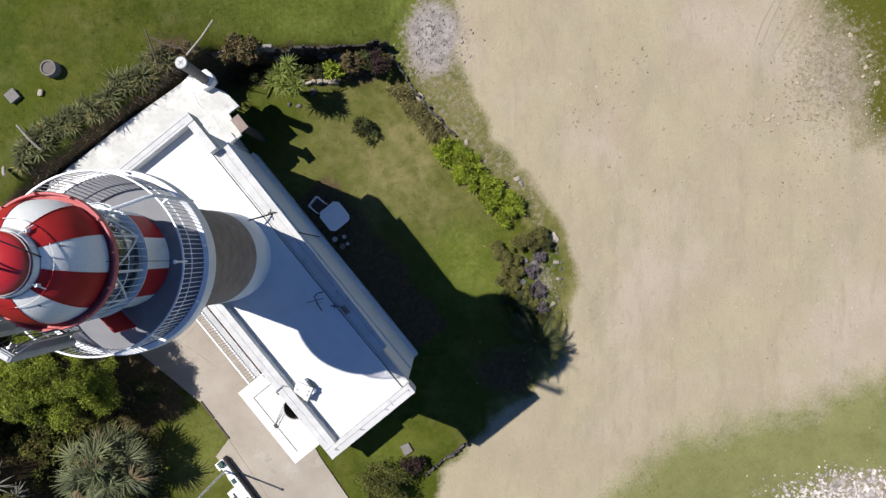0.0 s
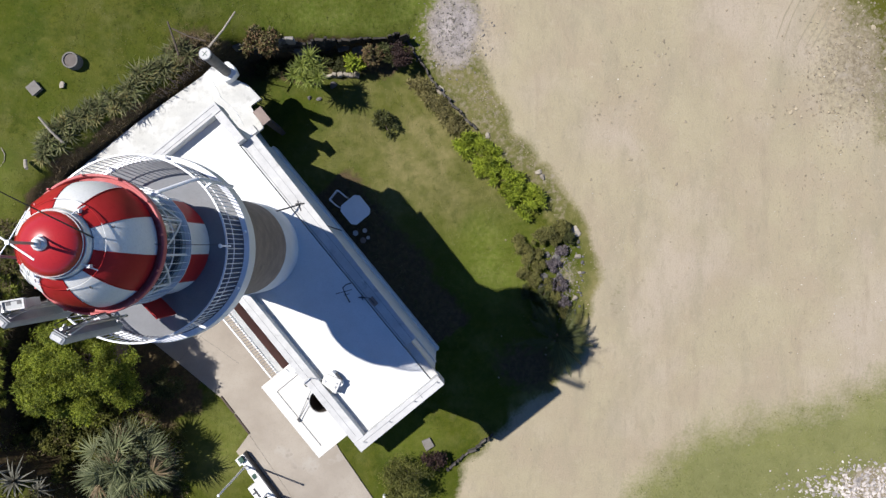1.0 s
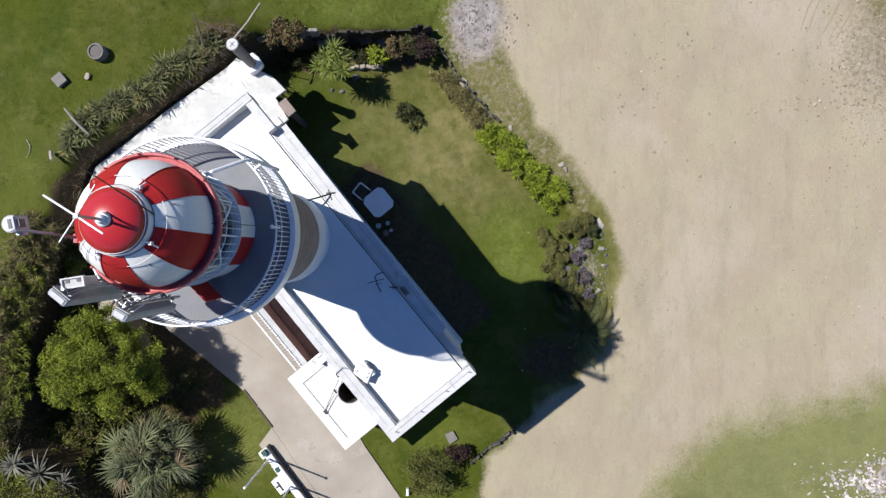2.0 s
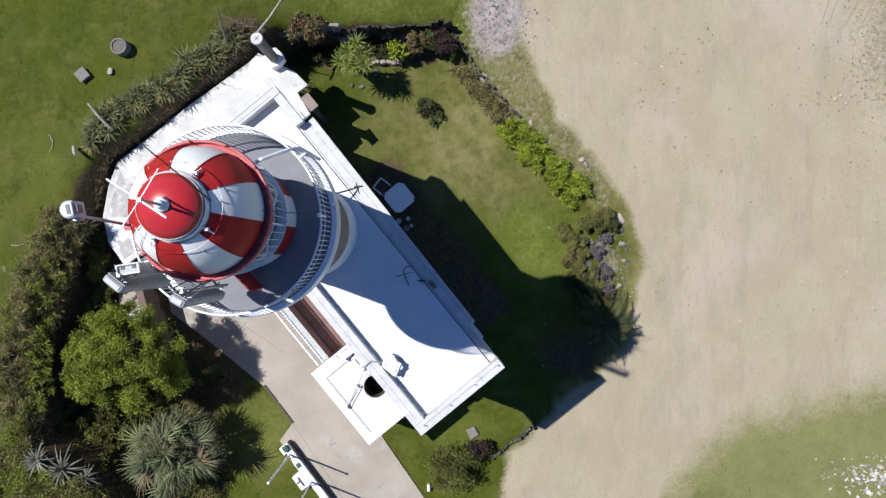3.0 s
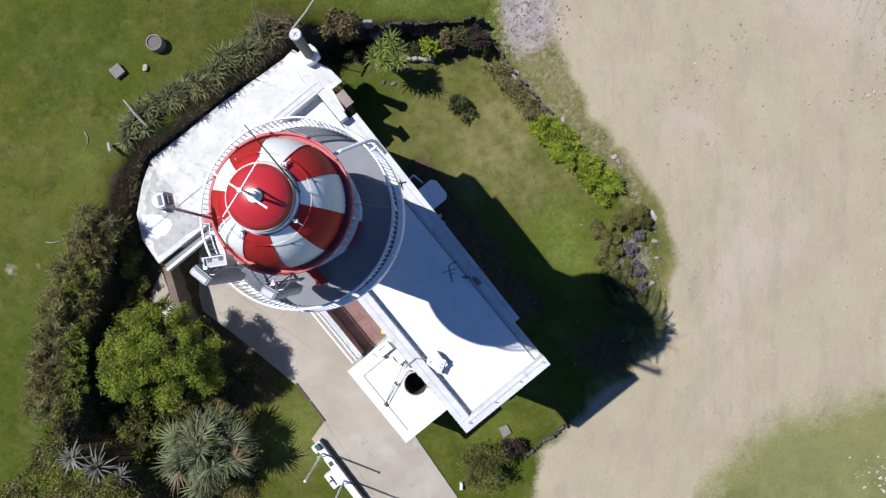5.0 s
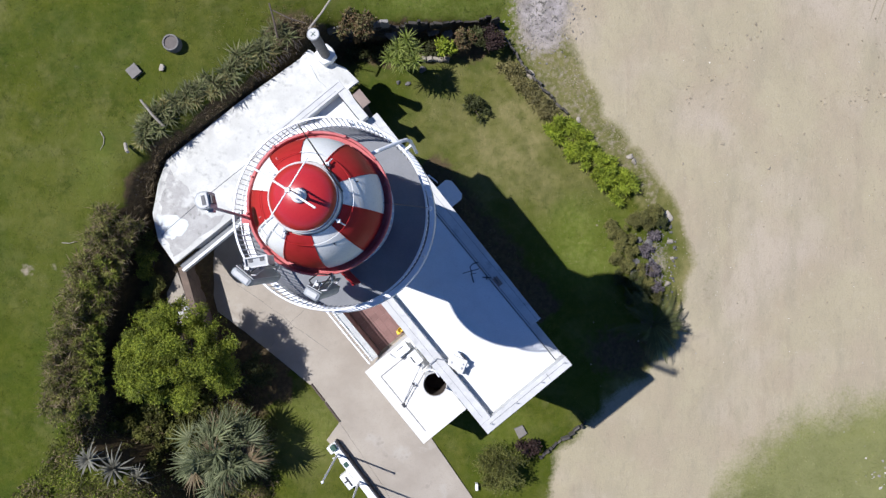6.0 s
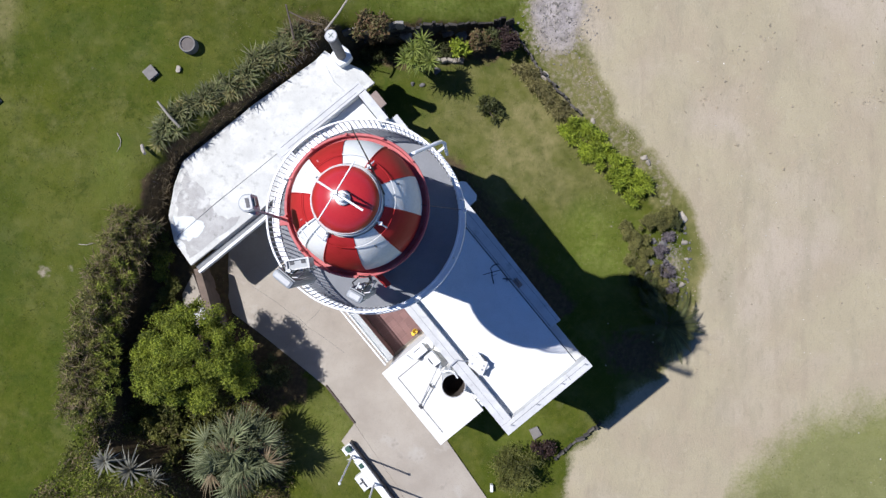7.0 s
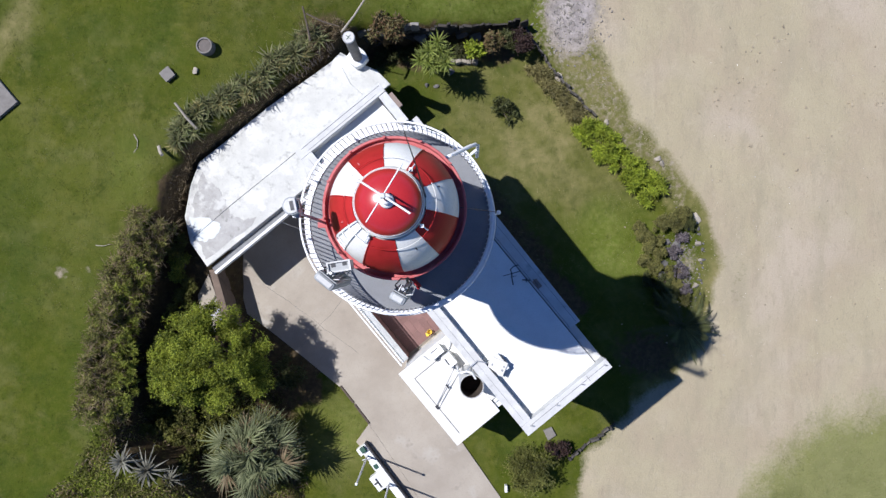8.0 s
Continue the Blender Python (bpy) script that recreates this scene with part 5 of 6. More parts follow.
# ---- plants ----


def leaf_bm(points, size, rng, lift=0.3, aspect=0.5):
    """Many small leaves, each a bent pair of faces, round the given points with outward normals."""
    vs, fs = [], []
    for p, nrm in points:
        d = Vector((rng.gauss(0, 1), rng.gauss(0, 1), rng.gauss(0, 0.7)))
        d = (d + nrm * 0.45).normalized()
        side = d.cross(nrm + Vector((rng.gauss(0, 0.5), rng.gauss(0, 0.5), rng.gauss(0, 0.5))))
        if side.length < 1e-3:
            side = d.orthogonal()
        side.normalize()
        s = size * rng.uniform(0.6, 1.4)
        up = d.cross(side) * s * min(0.18, 0.6 * aspect)
        i = len(vs)
        vs += [p, p + d * s * 0.5 + side * s * aspect * 0.5 + up, p + d * s, p + d * s * 0.5 - side * s * aspect * 0.5 + up]
        fs += [(i, i + 1, i + 2), (i, i + 2, i + 3)]
    me = bpy.data.meshes.new("leaves")
    me.from_pydata([tuple(v) for v in vs], [], fs)
    return me


def mesh_part(name, me, material, parent, label=""):
    at = Vector((0, 0, 0))
    p = parent
    while p is not None:
        at += p.location
        p = p.parent
    if at.length:
        me.transform(Matrix.Translation(-at))
    me.materials.append(material)
    ob = new(name, me)
    ob.parent = parent
    if label:
        ob["label"] = label
    return ob


def clump_points(blobs, n, rng, shell=0.55):
    """Points in the outer shell of many small balls."""
    out = []
    weights = [b[1] ** 2 for b in blobs]
    for c, r in rng.choices(blobs, weights, k=n):
        d = Vector((rng.gauss(0, 1), rng.gauss(0, 1), rng.gauss(0, 1))).normalized()
        out.append((Vector(c) + d * r * rng.uniform(shell, 1.05), d))
    return out


def bush(name, x, y, z, r, h, material, label, n, leaf, seed, group="", category="bush", blobs=14):
    rng = random.Random(seed)
    t = thing(name, (x, y, z), label, category, group)
    bl = []
    for _ in range(blobs):
        a, q = rng.uniform(0, 6.283), math.sqrt(rng.random()) * r * 0.8
        hh = h * (1 - 0.55 * (q / r) ** 2) * rng.uniform(0.55, 0.95)
        bl.append(((x + q * math.cos(a), y + q * math.sin(a), z + hh * 0.8), r * rng.uniform(0.22, 0.42)))
    stems = [tube([(x, y, z - 0.1), ((x + c[0]) / 2 + rng.uniform(-.05, .05), (y + c[1]) / 2, z + (c[2] - z) * 0.6), c], 0.03, 5, 0.01) for c, _ in bl[:7]]
    part("stem", join(*stems), BARK, t)
    mesh_part("foliage", leaf_bm(clump_points(bl, n, rng, 0.3), leaf, rng), material, t)
    return t


def tree(name, x, y, z, r, top, material, label, n, leaf, seed):
    rng = random.Random(seed)
    t = thing(name, (x, y, z), label, "tree")
    blobs = []
    for _ in range(150):
        d = Vector((rng.gauss(0, 1), rng.gauss(0, 1), abs(rng.gauss(0, 1.1)))).normalized()
        k = rng.uniform(0.5, 0.95) * (1 + 0.06 * math.sin(3 * math.atan2(d.y, d.x) + seed))
        c = (x + d.x * r * k, y + d.y * r * k * 0.9, z + (top - z) * 0.50 + d.z * (top - z) * 0.42 * k)
        blobs.append((c, r * rng.uniform(0.08, 0.17)))
    part("trunk", tube([(x, y, z - 0.2), (x + 0.08, y, z + 0.7), (x - 0.05, y + 0.06, z + 1.5), (x, y, z + (top - z) * 0.55)], 0.2, 10, 0.08), BARK, t)
    limbs = [tube([(x, y, z + 0.9 + 0.1 * (k % 5)), ((2 * x + c[0]) / 3, (2 * y + c[1]) / 3, z + (c[2] - z) * 0.65 + 0.3), c], 0.07, 6, 0.015) for k, (c, _) in enumerate(blobs[:34])]
    part("limb", join(*limbs), BARK, t)
    pts = clump_points(blobs, n, rng, 0.35)
    for _ in range(n // 90):
        d = Vector((rng.gauss(0, 1), rng.gauss(0, 1), abs(rng.gauss(0, 0.3)))).normalized()
        k = rng.uniform(0.75, 0.95) + 0.08 * noise.noise(d * 4)
        pts.append((Vector((x + d.x * r * k, y + d.y * r * k, z + (top - z) * 0.50 + d.z * (top - z) * 0.42 * k)), d))
    mesh_part("crown", leaf_bm(pts, leaf, rng, aspect=0.5), material, t)
    return t


def blade(length, width, droop, segs=4, fold=0.25):
    """A strap leaf along +x, in local metres."""
    vs, fs = [], []
    for k in range(segs + 1):
        s = k / segs
        w = width * (1 - s ** 1.6) * (0.6 + 0.8 * min(1, s * 3)) * 0.6
        z = -droop * s * s * length
        vs += [(s * length, -w, z + fold * w), (s * length, 0, z), (s * length, w, z + fold * w)]
        if k:
            i = 3 * (k - 1)
            fs += [(i, i + 1, i + 4, i + 3), (i + 1, i + 2, i + 5, i + 4)]
    return vs, fs


def rosette_mesh(n, length, width, rng, up0=75, up1=10, droop=0.3, segs=4):
    vs, fs = [], []
    for k in range(n):
        s = k / n
        el = radians(up0 + (up1 - up0) * s + rng.uniform(-8, 8))
        az = k * 2.39996 + rng.uniform(-0.2, 0.2)
        bv, bf = blade(length * rng.uniform(0.75, 1.1) * (0.7 + 0.3 * s), width, droop, segs)
        m = Matrix.Rotation(az, 4, "Z") @ Matrix.Rotation(-el, 4, "Y")
        i0 = len(vs)
        vs += [tuple(m @ Vector(v)) for v in bv]
        fs += [tuple(i + i0 for i in f) for f in bf]
    me = bpy.data.meshes.new("rosette")
    me.from_pydata(vs, [], fs)
    return me


def fan_palm(x, y, z, crown, r, seed, material, label):
    rng = random.Random(seed)
    t = thing("fan_palm", (x, y, z), label, "palm")
    part("trunk", tube([(x, y, z - 0.2), (x + 0.05, y, (z + crown) / 2), (x, y, crown - 0.2)], 0.24, 12, 0.2), BARK, t)
    for k in range(62):
        s = k / 62
        el = radians(66 - 84 * s + rng.uniform(-22, 22))
        az = k * 2.39996 + rng.uniform(-0.45, 0.45)
        stalk = r * rng.uniform(0.34, 0.62)
        kx, ky = ((-0.25, 0.2), (0.3, -0.15), (-0.1, -0.4), (0.45, 0.35))[k % 4]
        m = Matrix.Translation((x + kx, y + ky, crown - 0.25 - 0.12 * (k % 4))) @ Matrix.Rotation(az, 4, "Z") @ Matrix.Rotation(-el, 4, "Y") @ Matrix.Rotation(rng.uniform(-0.9, 0.9), 4, "X")
        vs, fs = [], []
        for j in range(17):
            a = radians(-85 + 170 * j / 16 + rng.uniform(-5, 5))
            bv, bf = blade(r * 0.48 * (1 - 0.25 * abs(j - 8) / 8) * rng.uniform(0.85, 1.15), 0.046, 0.25 + 0.35 * rng.random(), 3, 0.6)
            mm = m @ Matrix.Translation((stalk, 0, -0.10 * stalk)) @ Matrix.Rotation(a, 4, "Z")
            i0 = len(vs)
            vs += [tuple(mm @ Vector(v)) for v in bv]
            fs += [tuple(i + i0 for i in f) for f in bf]
        me = bpy.data.meshes.new("frond")
        me.from_pydata(vs, [], fs)
        fr = mesh_part("frond", me, LEAF_TWIG if k % 7 == 6 else material, t)
        part("stalk", tube([m @ Vector((0.05, 0, 0)), m @ Vector((stalk * 0.6, 0, 0.0)), m @ Vector((stalk, 0, -0.1 * stalk))], 0.018, 4), LEAF_PALM, fr)
    return t


tree("broadleaf_tree", -15.0, -4.97, 0.6, 2.5, 5.7, LEAF_TREE, "leafy bright green broadleaf tree beside the drive", 62000, 0.082, 3)
fan_palm(-13.7, -8.95, 0.1, 2.4, 1.95, 5, LEAF_PALM, "grey-green fan palm with a wide crown")

# agaves
def agave(x, y, z, size, seed, turn=0.0):
    rng = random.Random(seed)
    t = thing("agave", (x, y, z), "large blue-grey agave rosette on the bank", "agave", "agaves on the bank")
    for k in range(36):
        f = k / 36
        bv, bf = blade(size * rng.uniform(0.75, 1.1) * (0.65 + 0.35 * f), 0.062, 0.3 + 0.3 * rng.random())
        m = Matrix.Translation((x, y, z + 0.1)) @ Matrix.Rotation(k * 2.39996, 4, "Z") @ Matrix.Rotation(-radians(82 - 78 * f + rng.uniform(-14, 14)), 4, "Y")
        me = bpy.data.meshes.new("leaf")
        me.from_pydata([tuple(m @ Vector(p)) for p in bv], [], bf)
        mesh_part("leaf", me, LEAF_AGAVE, t)
    part("stem", tube([(x, y, z - 0.2), (x, y, z + 0.15)], 0.12, 8), BARK, t)


agave(-17.35, -9.15, ground_z(-17.35, -9.15) + 0.05, 0.95, 21)
agave(-18.2, -8.75, ground_z(-18.2, -8.75) + 0.05, 0.75, 22)
agave(-16.6, -9.6, ground_z(-16.6, -9.6) + 0.05, 0.6, 23)

# aloes on the bank north of the terrace: a few rosette shapes, copied
prng = random.Random(8)
aloe_protos = []
for k in range(4):
    t = thing("aloe", (0, 0, 0), "spiky grey-green aloe on the bank", "aloe", "aloes on the bank")
    mesh_part("rosette", rosette_mesh(26, 0.55, 0.045, prng, 82, 0, 0.3), LEAF_ALOE if k < 3 else LEAF_DRY, t)
    part("stem", tube([(0, 0, -0.3), (0.02, 0, 0.05)], 0.05, 6), BARK, t)
    aloe_protos.append(t)
aloe_line = [(-16.2, 3.1), (-15.1, 3.85), (-13.9, 4.7), (-12.9, 5.5), (-11.8, 6.35), (-10.7, 7.3)]
first = set()
for k in range(78):
    x, y, dx, dy = along(aloe_line, (k + prng.random()) / 78)
    off = prng.uniform(0.05, 0.78)
    x, y = x - dy * off, y + dx * off
    z = ground_z(x, y) + prng.uniform(-0.05, 0.2)
    i = prng.choices(range(4), (3, 3, 3, 1.4))[0]
    m = pose(x, y, z, prng.uniform(-20, 20), prng.uniform(-20, 20), prng.uniform(0, 360)) @ Matrix.Scale(prng.uniform(0.8, 1.2), 4)
    if i not in first:
        first.add(i)
        aloe_protos[i].matrix_basis = m
    else:
        copy_thing(aloe_protos[i], m)


def strip_bush(name, line, width, height, material, label, n, leaf, seed, z_of, category="hedge", twig=None, lengthwise=0.9, gap=0.055, tuft=(0.09, 0.22)):
    """A hedge along a line, with an uneven top and gaps."""
    rng = random.Random(seed)
    x, y, _, _ = along(line, 0.5)
    t = thing(name, (x, y, z_of(x, y)), label, category)
    bl = []
    total = sum(math.hypot(b[0] - a[0], b[1] - a[1]) for a, b in zip(line, line[1:]))
    count = int(total / gap)
    for k in range(count):
        px_, py_, dx, dy = along(line, (k + rng.random()) / count)
        o = rng.uniform(-0.5, 0.5) * width
        px_, py_ = px_ - dy * o, py_ + dx * o
        bl.append(((px_, py_, z_of(px_, py_) + height * rng.uniform(0.1, 0.95) * (1 - 0.5 * (2 * o / width) ** 2)), rng.uniform(*tuft)))
    mesh_part("foliage", leaf_bm(clump_points(bl, n, rng, 0.1), leaf, rng, aspect=lengthwise), material, t)
    part("stem", join(*[tube([(c[0], c[1], z_of(c[0], c[1]) - 0.1), (c[0] + rng.uniform(-.1, .1), c[1], c[2])], 0.02, 4) for c, _ in bl[:40]]), BARK, t)
    if twig:
        mesh_part("dead_wood", leaf_bm(clump_points(bl, n // 4, rng, 0.6), leaf * 2.6, rng, aspect=0.06), twig, t, "dead brown twigs")
    return t


west = [(-17.0, 0.5), (-17.4, -0.6), (-17.9, -1.6), (-18.3, -2.9), (-18.7, -4.3), (-19.0, -5.8), (-18.9, -7.2)]
strip_bush("boundary_hedge", west, 1.5, 1.15, LEAF_HEDGE, "tangled dark green hedge with dead brown wood along the bank", 26000, 0.12, 31, lambda x, y: min(4.1, max(3.3, ground_z(x, y))), twig=LEAF_TWIG, lengthwise=0.22, gap=0.018, tuft=(0.06, 0.17))
strip_bush("boundary_hedge", [(-17.5, -1.2), (-18.0, -3.0), (-18.2, -5.0), (-18.3, -7.0)], 0.9, 1.25, LEAF_CREEPER, "bright green creeper over the hedge", 6500, 0.16, 32, lambda x, y: min(4.0, max(3.3, ground_z(x, y))), lengthwise=0.2, gap=0.03, tuft=(0.05, 0.13))
strip_bush("dry_scrub", [(-10.0, 8.2), (-10.6, 7.8), (-11.4, 7.3)], 0.8, 0.4, LEAF_TWIG, "tangle of dry brown scrub on the bank", 1500, 0.12, 33, lambda x, y: ground_z(x, y), "scrub", lengthwise=0.12)
strip_bush("dry_scrub", [(-16.6, 1.2), (-15.5, 3.1), (-13.5, 4.4), (-11.6, 5.9), (-10.6, 6.9)], 0.5, 0.15, LEAF_TWIG, "low dead scrub below the aloes", 500, 0.11, 34, lambda x, y: ground_z(x, y), "scrub", lengthwise=0.15)
strip_bush("dry_scrub", [hp(2.0, 7.85).xy[:], hp(-4.9, 8.0).xy[:], hp(-6.9, 6.7).xy[:]], 0.25, 0.95, LEAF_TWIG, "sparse dead brown stalks along the terrace edge", 620, 0.24, 44, lambda x, y: 2.75, "scrub", lengthwise=0.035)
under = [(-17.3, -3.8), (-16.8, -6.2), (-15.6, -7.0), (-14.5, -7.3), (-15.5, -8.5), (-14.5, -9.5), (-13.2, -10.8)]
strip_bush("undergrowth", under, 3.2, 0.8, LEAF_UNDER, "dark undergrowth beneath tree and palm", 22000, 0.13, 35, lambda x, y: ground_z(x, y), "undergrowth", lengthwise=0.5)
COVER = [(-22.5, -13.0), (-21.2, -10.6), (-19.6, -8.9), (-18.6, -7.3), (-17.0, -6.4), (-15.0, -6.6), (-13.6, -7.2), (-12.3, -8.6), (-11.9, -13.0)]


def low_cover(name, n, size, material, label, seed, low, high, keep):
    """Small leaves of many low plants over the foot of the bank, in drifts."""
    rng = random.Random(seed)
    pts = []
    while len(pts) < n:
        x, y = rng.uniform(-22.5, -11.9), rng.uniform(-13.0, -6.4)
        d = noise.noise(Vector((x * 0.9, y * 0.9, seed)))
        if not inside(x + 1.6 * d + rng.uniform(-0.3, 0.3), y + 1.2 * d + rng.uniform(-0.3, 0.3), COVER) or d + rng.uniform(-0.35, 0.35) < keep:
            continue
        if min(math.hypot(x + 17.1, y + 9.2), math.hypot(x + 18.1, y + 8.8)) < 0.55:
            continue
        h = max(0.0, 0.5 + noise.noise(Vector((x * 2.2, y * 2.2, seed + 9.0))))
        pts.append((Vector((x, y, ground_z(x, y) + low + (high - low) * h * rng.random())), Vector((rng.gauss(0, 0.4), rng.gauss(0, 0.4), 1.0)).normalized()))
    me = leaf_bm(pts, size, rng, aspect=0.32)
    me.materials.append(material)
    tagged(new(name, me), label, "undergrowth", "", "stuff")


low_cover("ground_cover", 26000, 0.10, LEAF_UNDER, "low mixed green plants at the foot of the lawn", 91, 0.0, 0.35, -0.25)
low_cover("ground_cover", 15000, 0.09, LEAF_HEDGE, "low olive brown plants at the foot of the lawn", 92, 0.0, 0.40, -0.05)
low_cover("ground_cover", 5000, 0.10, LEAF_FERN, "bright green weeds among the undergrowth", 93, 0.05, 0.35, 0.12)
low_cover("ground_cover", 6000, 0.16, LEAF_TWIG, "dead stalks among the undergrowth", 94, 0.0, 0.3, 0.0)
strip_bush("undergrowth", [(-18.0, -7.3), (-16.6, -7.9), (-15.2, -7.9), (-15.0, -9.0), (-16.4, -8.6)], 1.6, 0.7, LEAF_UNDER, "mixed green undergrowth on the bank", 11000, 0.12, 46, lambda x, y: ground_z(x, y), "undergrowth", lengthwise=0.5)
for k, (x, y, r, h, mt) in enumerate(((-16.75, -0.6, 0.55, 1.0, LEAF_UNDER), (-16.6, -1.5, 0.6, 1.3, LEAF_CREEPER), (-16.35, -2.3, 0.5, 1.0, LEAF_UNDER), (-16.8, -3.1, 0.6, 0.9, LEAF_UNDER), (-16.3, -3.7, 0.5, 0.9, LEAF_HEDGE))):
    bush("shrub", x, y, ground_z(x, y), r, h, mt, "green shrub growing on the bank below the terrace", 1500, 0.11, 140 + k, "shrubs on the bank", "shrub", 12)
bush("shrub", -15.6, -5.6, 1.0, 1.2, 1.6, LEAF_DARK, "dark shrub under the tree", 3000, 0.12, 37, category="shrub", blobs=20)
bush("shrub", -12.6, -5.9, 0.3, 0.9, 1.1, LEAF_DARK, "dark shrub under the tree", 1800, 0.11, 38, category="shrub", blobs=14)

# garden east of the house
strip_bush("fern_hedge", [(-0.1, 4.55), (0.8, 3.75), (1.6, 2.9), (2.4, 2.15), (3.15, 1.35)], 1.15, 0.75, LEAF_FERN, "bright green feathery hedge along the garden wall", 15000, 0.17, 41, lambda x, y: GARDEN, lengthwise=0.2)
strip_bush("dry_hedge", [(-2.15, 7.2), (-1.5, 6.4), (-0.7, 5.5), (-0.1, 4.8)], 0.6, 0.5, LEAF_DRY, "dry straw-coloured plants along the garden wall", 4200, 0.2, 42, lambda x, y: GARDEN, lengthwise=0.15)
for k, (x, y, r, h, mt) in enumerate(((2.55, -0.15, 0.42, 0.6, 0), (2.85, -0.85, 0.38, 0.55, 0), (3.55, 0.55, 0.55, 0.8, 0), (4.2, 0.75, 0.45, 0.7, 0), (3.95, 0.15, 0.36, 0.5, 0),
                                      (2.3, 0.1, 0.32, 0.45, 0), (3.0, -1.6, 0.42, 0.6, 0), (3.25, -1.0, 0.36, 0.5, 0), (3.35, -2.3, 0.48, 0.6, 1), (3.7, -2.75, 0.4, 0.5, 1), (4.55, 0.15, 0.35, 0.5, 1), (2.75, -2.2, 0.4, 0.5, 1), (2.75, -0.5, 0.36, 0.6, 0), (3.2, 0.2, 0.4, 0.7, 0), (3.15, -0.5, 0.3, 0.5, 0), (2.6, -1.35, 0.36, 0.5, 0), (3.6, -1.85, 0.32, 0.5, 0), (3.3, -3.0, 0.42, 0.5, 1), (3.95, -2.3, 0.3, 0.4, 0), (4.5, 0.65, 0.28, 0.5, 1), (4.25, -3.0, 0.35, 0.4, 0))):
    bush("garden_bush", x, y, GARDEN, r * 0.92, h * 1.5, LEAF_DARK if mt else LEAF_OLIVE, "dark rounded bush in the rockery" if mt else "olive green rounded bush in the rockery", 2000, 0.06, 50 + k, "bushes in the rockery", blobs=12)
for k, (x, y, r, h) in enumerate(((3.85, -0.95, 0.36, 0.5), (4.05, -1.75, 0.42, 0.55), (4.25, -0.35, 0.28, 0.4), (4.35, -2.6, 0.35, 0.45))):
    bush("twiggy_bush", x, y, GARDEN, r, h, LEAF_GREY, "leafless grey-purple bush among the rockery stones", 900, 0.09, 170 + k, "twiggy bushes in the rockery", blobs=10)
strip_bush("bed_plants", [(-9.0, 7.5), (-7.4, 7.75), (-5.8, 7.85), (-4.7, 7.9)], 0.7, 0.6, LEAF_DARK, "dark low plants in the shaded flower bed", 5200, 0.11, 47, lambda x, y: GARDEN, "plants", lengthwise=0.4)
bush("small_shrub", -3.45, 5.2, GARDEN, 0.62, 0.8, LEAF_DARK, "small dark shrub standing in the lawn", 1300, 0.11, 71, category="shrub", blobs=12)
bush("bush", -8.35, 8.2, 1.5, 0.8, 0.9, LEAF_RED, "reddish-brown bush at the end of the terrace", 1700, 0.14, 72, blobs=14)
bush("bush", -3.35, 8.05, -0.1, 0.5, 1.4, LEAF_DARK, "dark bush in the garden corner", 1300, 0.10, 73, blobs=12)
bush("bush", -2.75, 7.85, -0.1, 0.62, 1.5, LEAF_MAROON, "dark maroon bush in the garden corner", 1900, 0.10, 79, blobs=16)
bush("bush", -3.9, 7.95, -0.1, 0.45, 1.5, LEAF_RED, "dark bush along the garden end wall", 1300, 0.11, 74, blobs=12)
bush("bush", -4.7, 7.75, -0.2, 0.5, 1.5, LEAF_FERN, "light green bush along the garden end wall", 600, 0.15, 75, blobs=8)
bush("bush", -2.35, -9.95, 0.0, 1.15, 2.3, LEAF_UNDER, "dense rounded green bush at the corner of the lawn", 5200, 0.09, 76, blobs=34)
bush("bush", -1.35, -9.25, 0.0, 0.5, 1.3, LEAF_MAROON, "dark maroon bush beside the garden wall", 1300, 0.10, 77, blobs=12)


def yucca(x, y, z, h, size, seed, material, label, heads=1):
    rng = random.Random(seed)
    t = thing("yucca", (x, y, z), label, "yucca")
    for k in range(heads):
        a = 6.283 * k / max(1, heads) + 0.4
        o = 0.0 if heads == 1 else rng.uniform(0.2, 0.62)
        cx, cy, cz = x + o * math.cos(a), y + o * math.sin(a), z + h * rng.uniform(0.8, 1.05)
        part("stem", tube([(x, y, z - 0.1), ((x + cx) / 2, (y + cy) / 2, z + h * 0.5), (cx, cy, cz)], 0.07, 7), BARK, t)
        me = rosette_mesh(36, size, 0.035, rng, 85, -20, 0.25)
        me.transform(Matrix.Translation((cx, cy, cz)))
        mesh_part("rosette", me, material, t)


yucca(-6.35, 6.9, -0.25, 2.5, 0.62, 81, LEAF_YUCCA, "green yucca with several heads in the garden", 13)


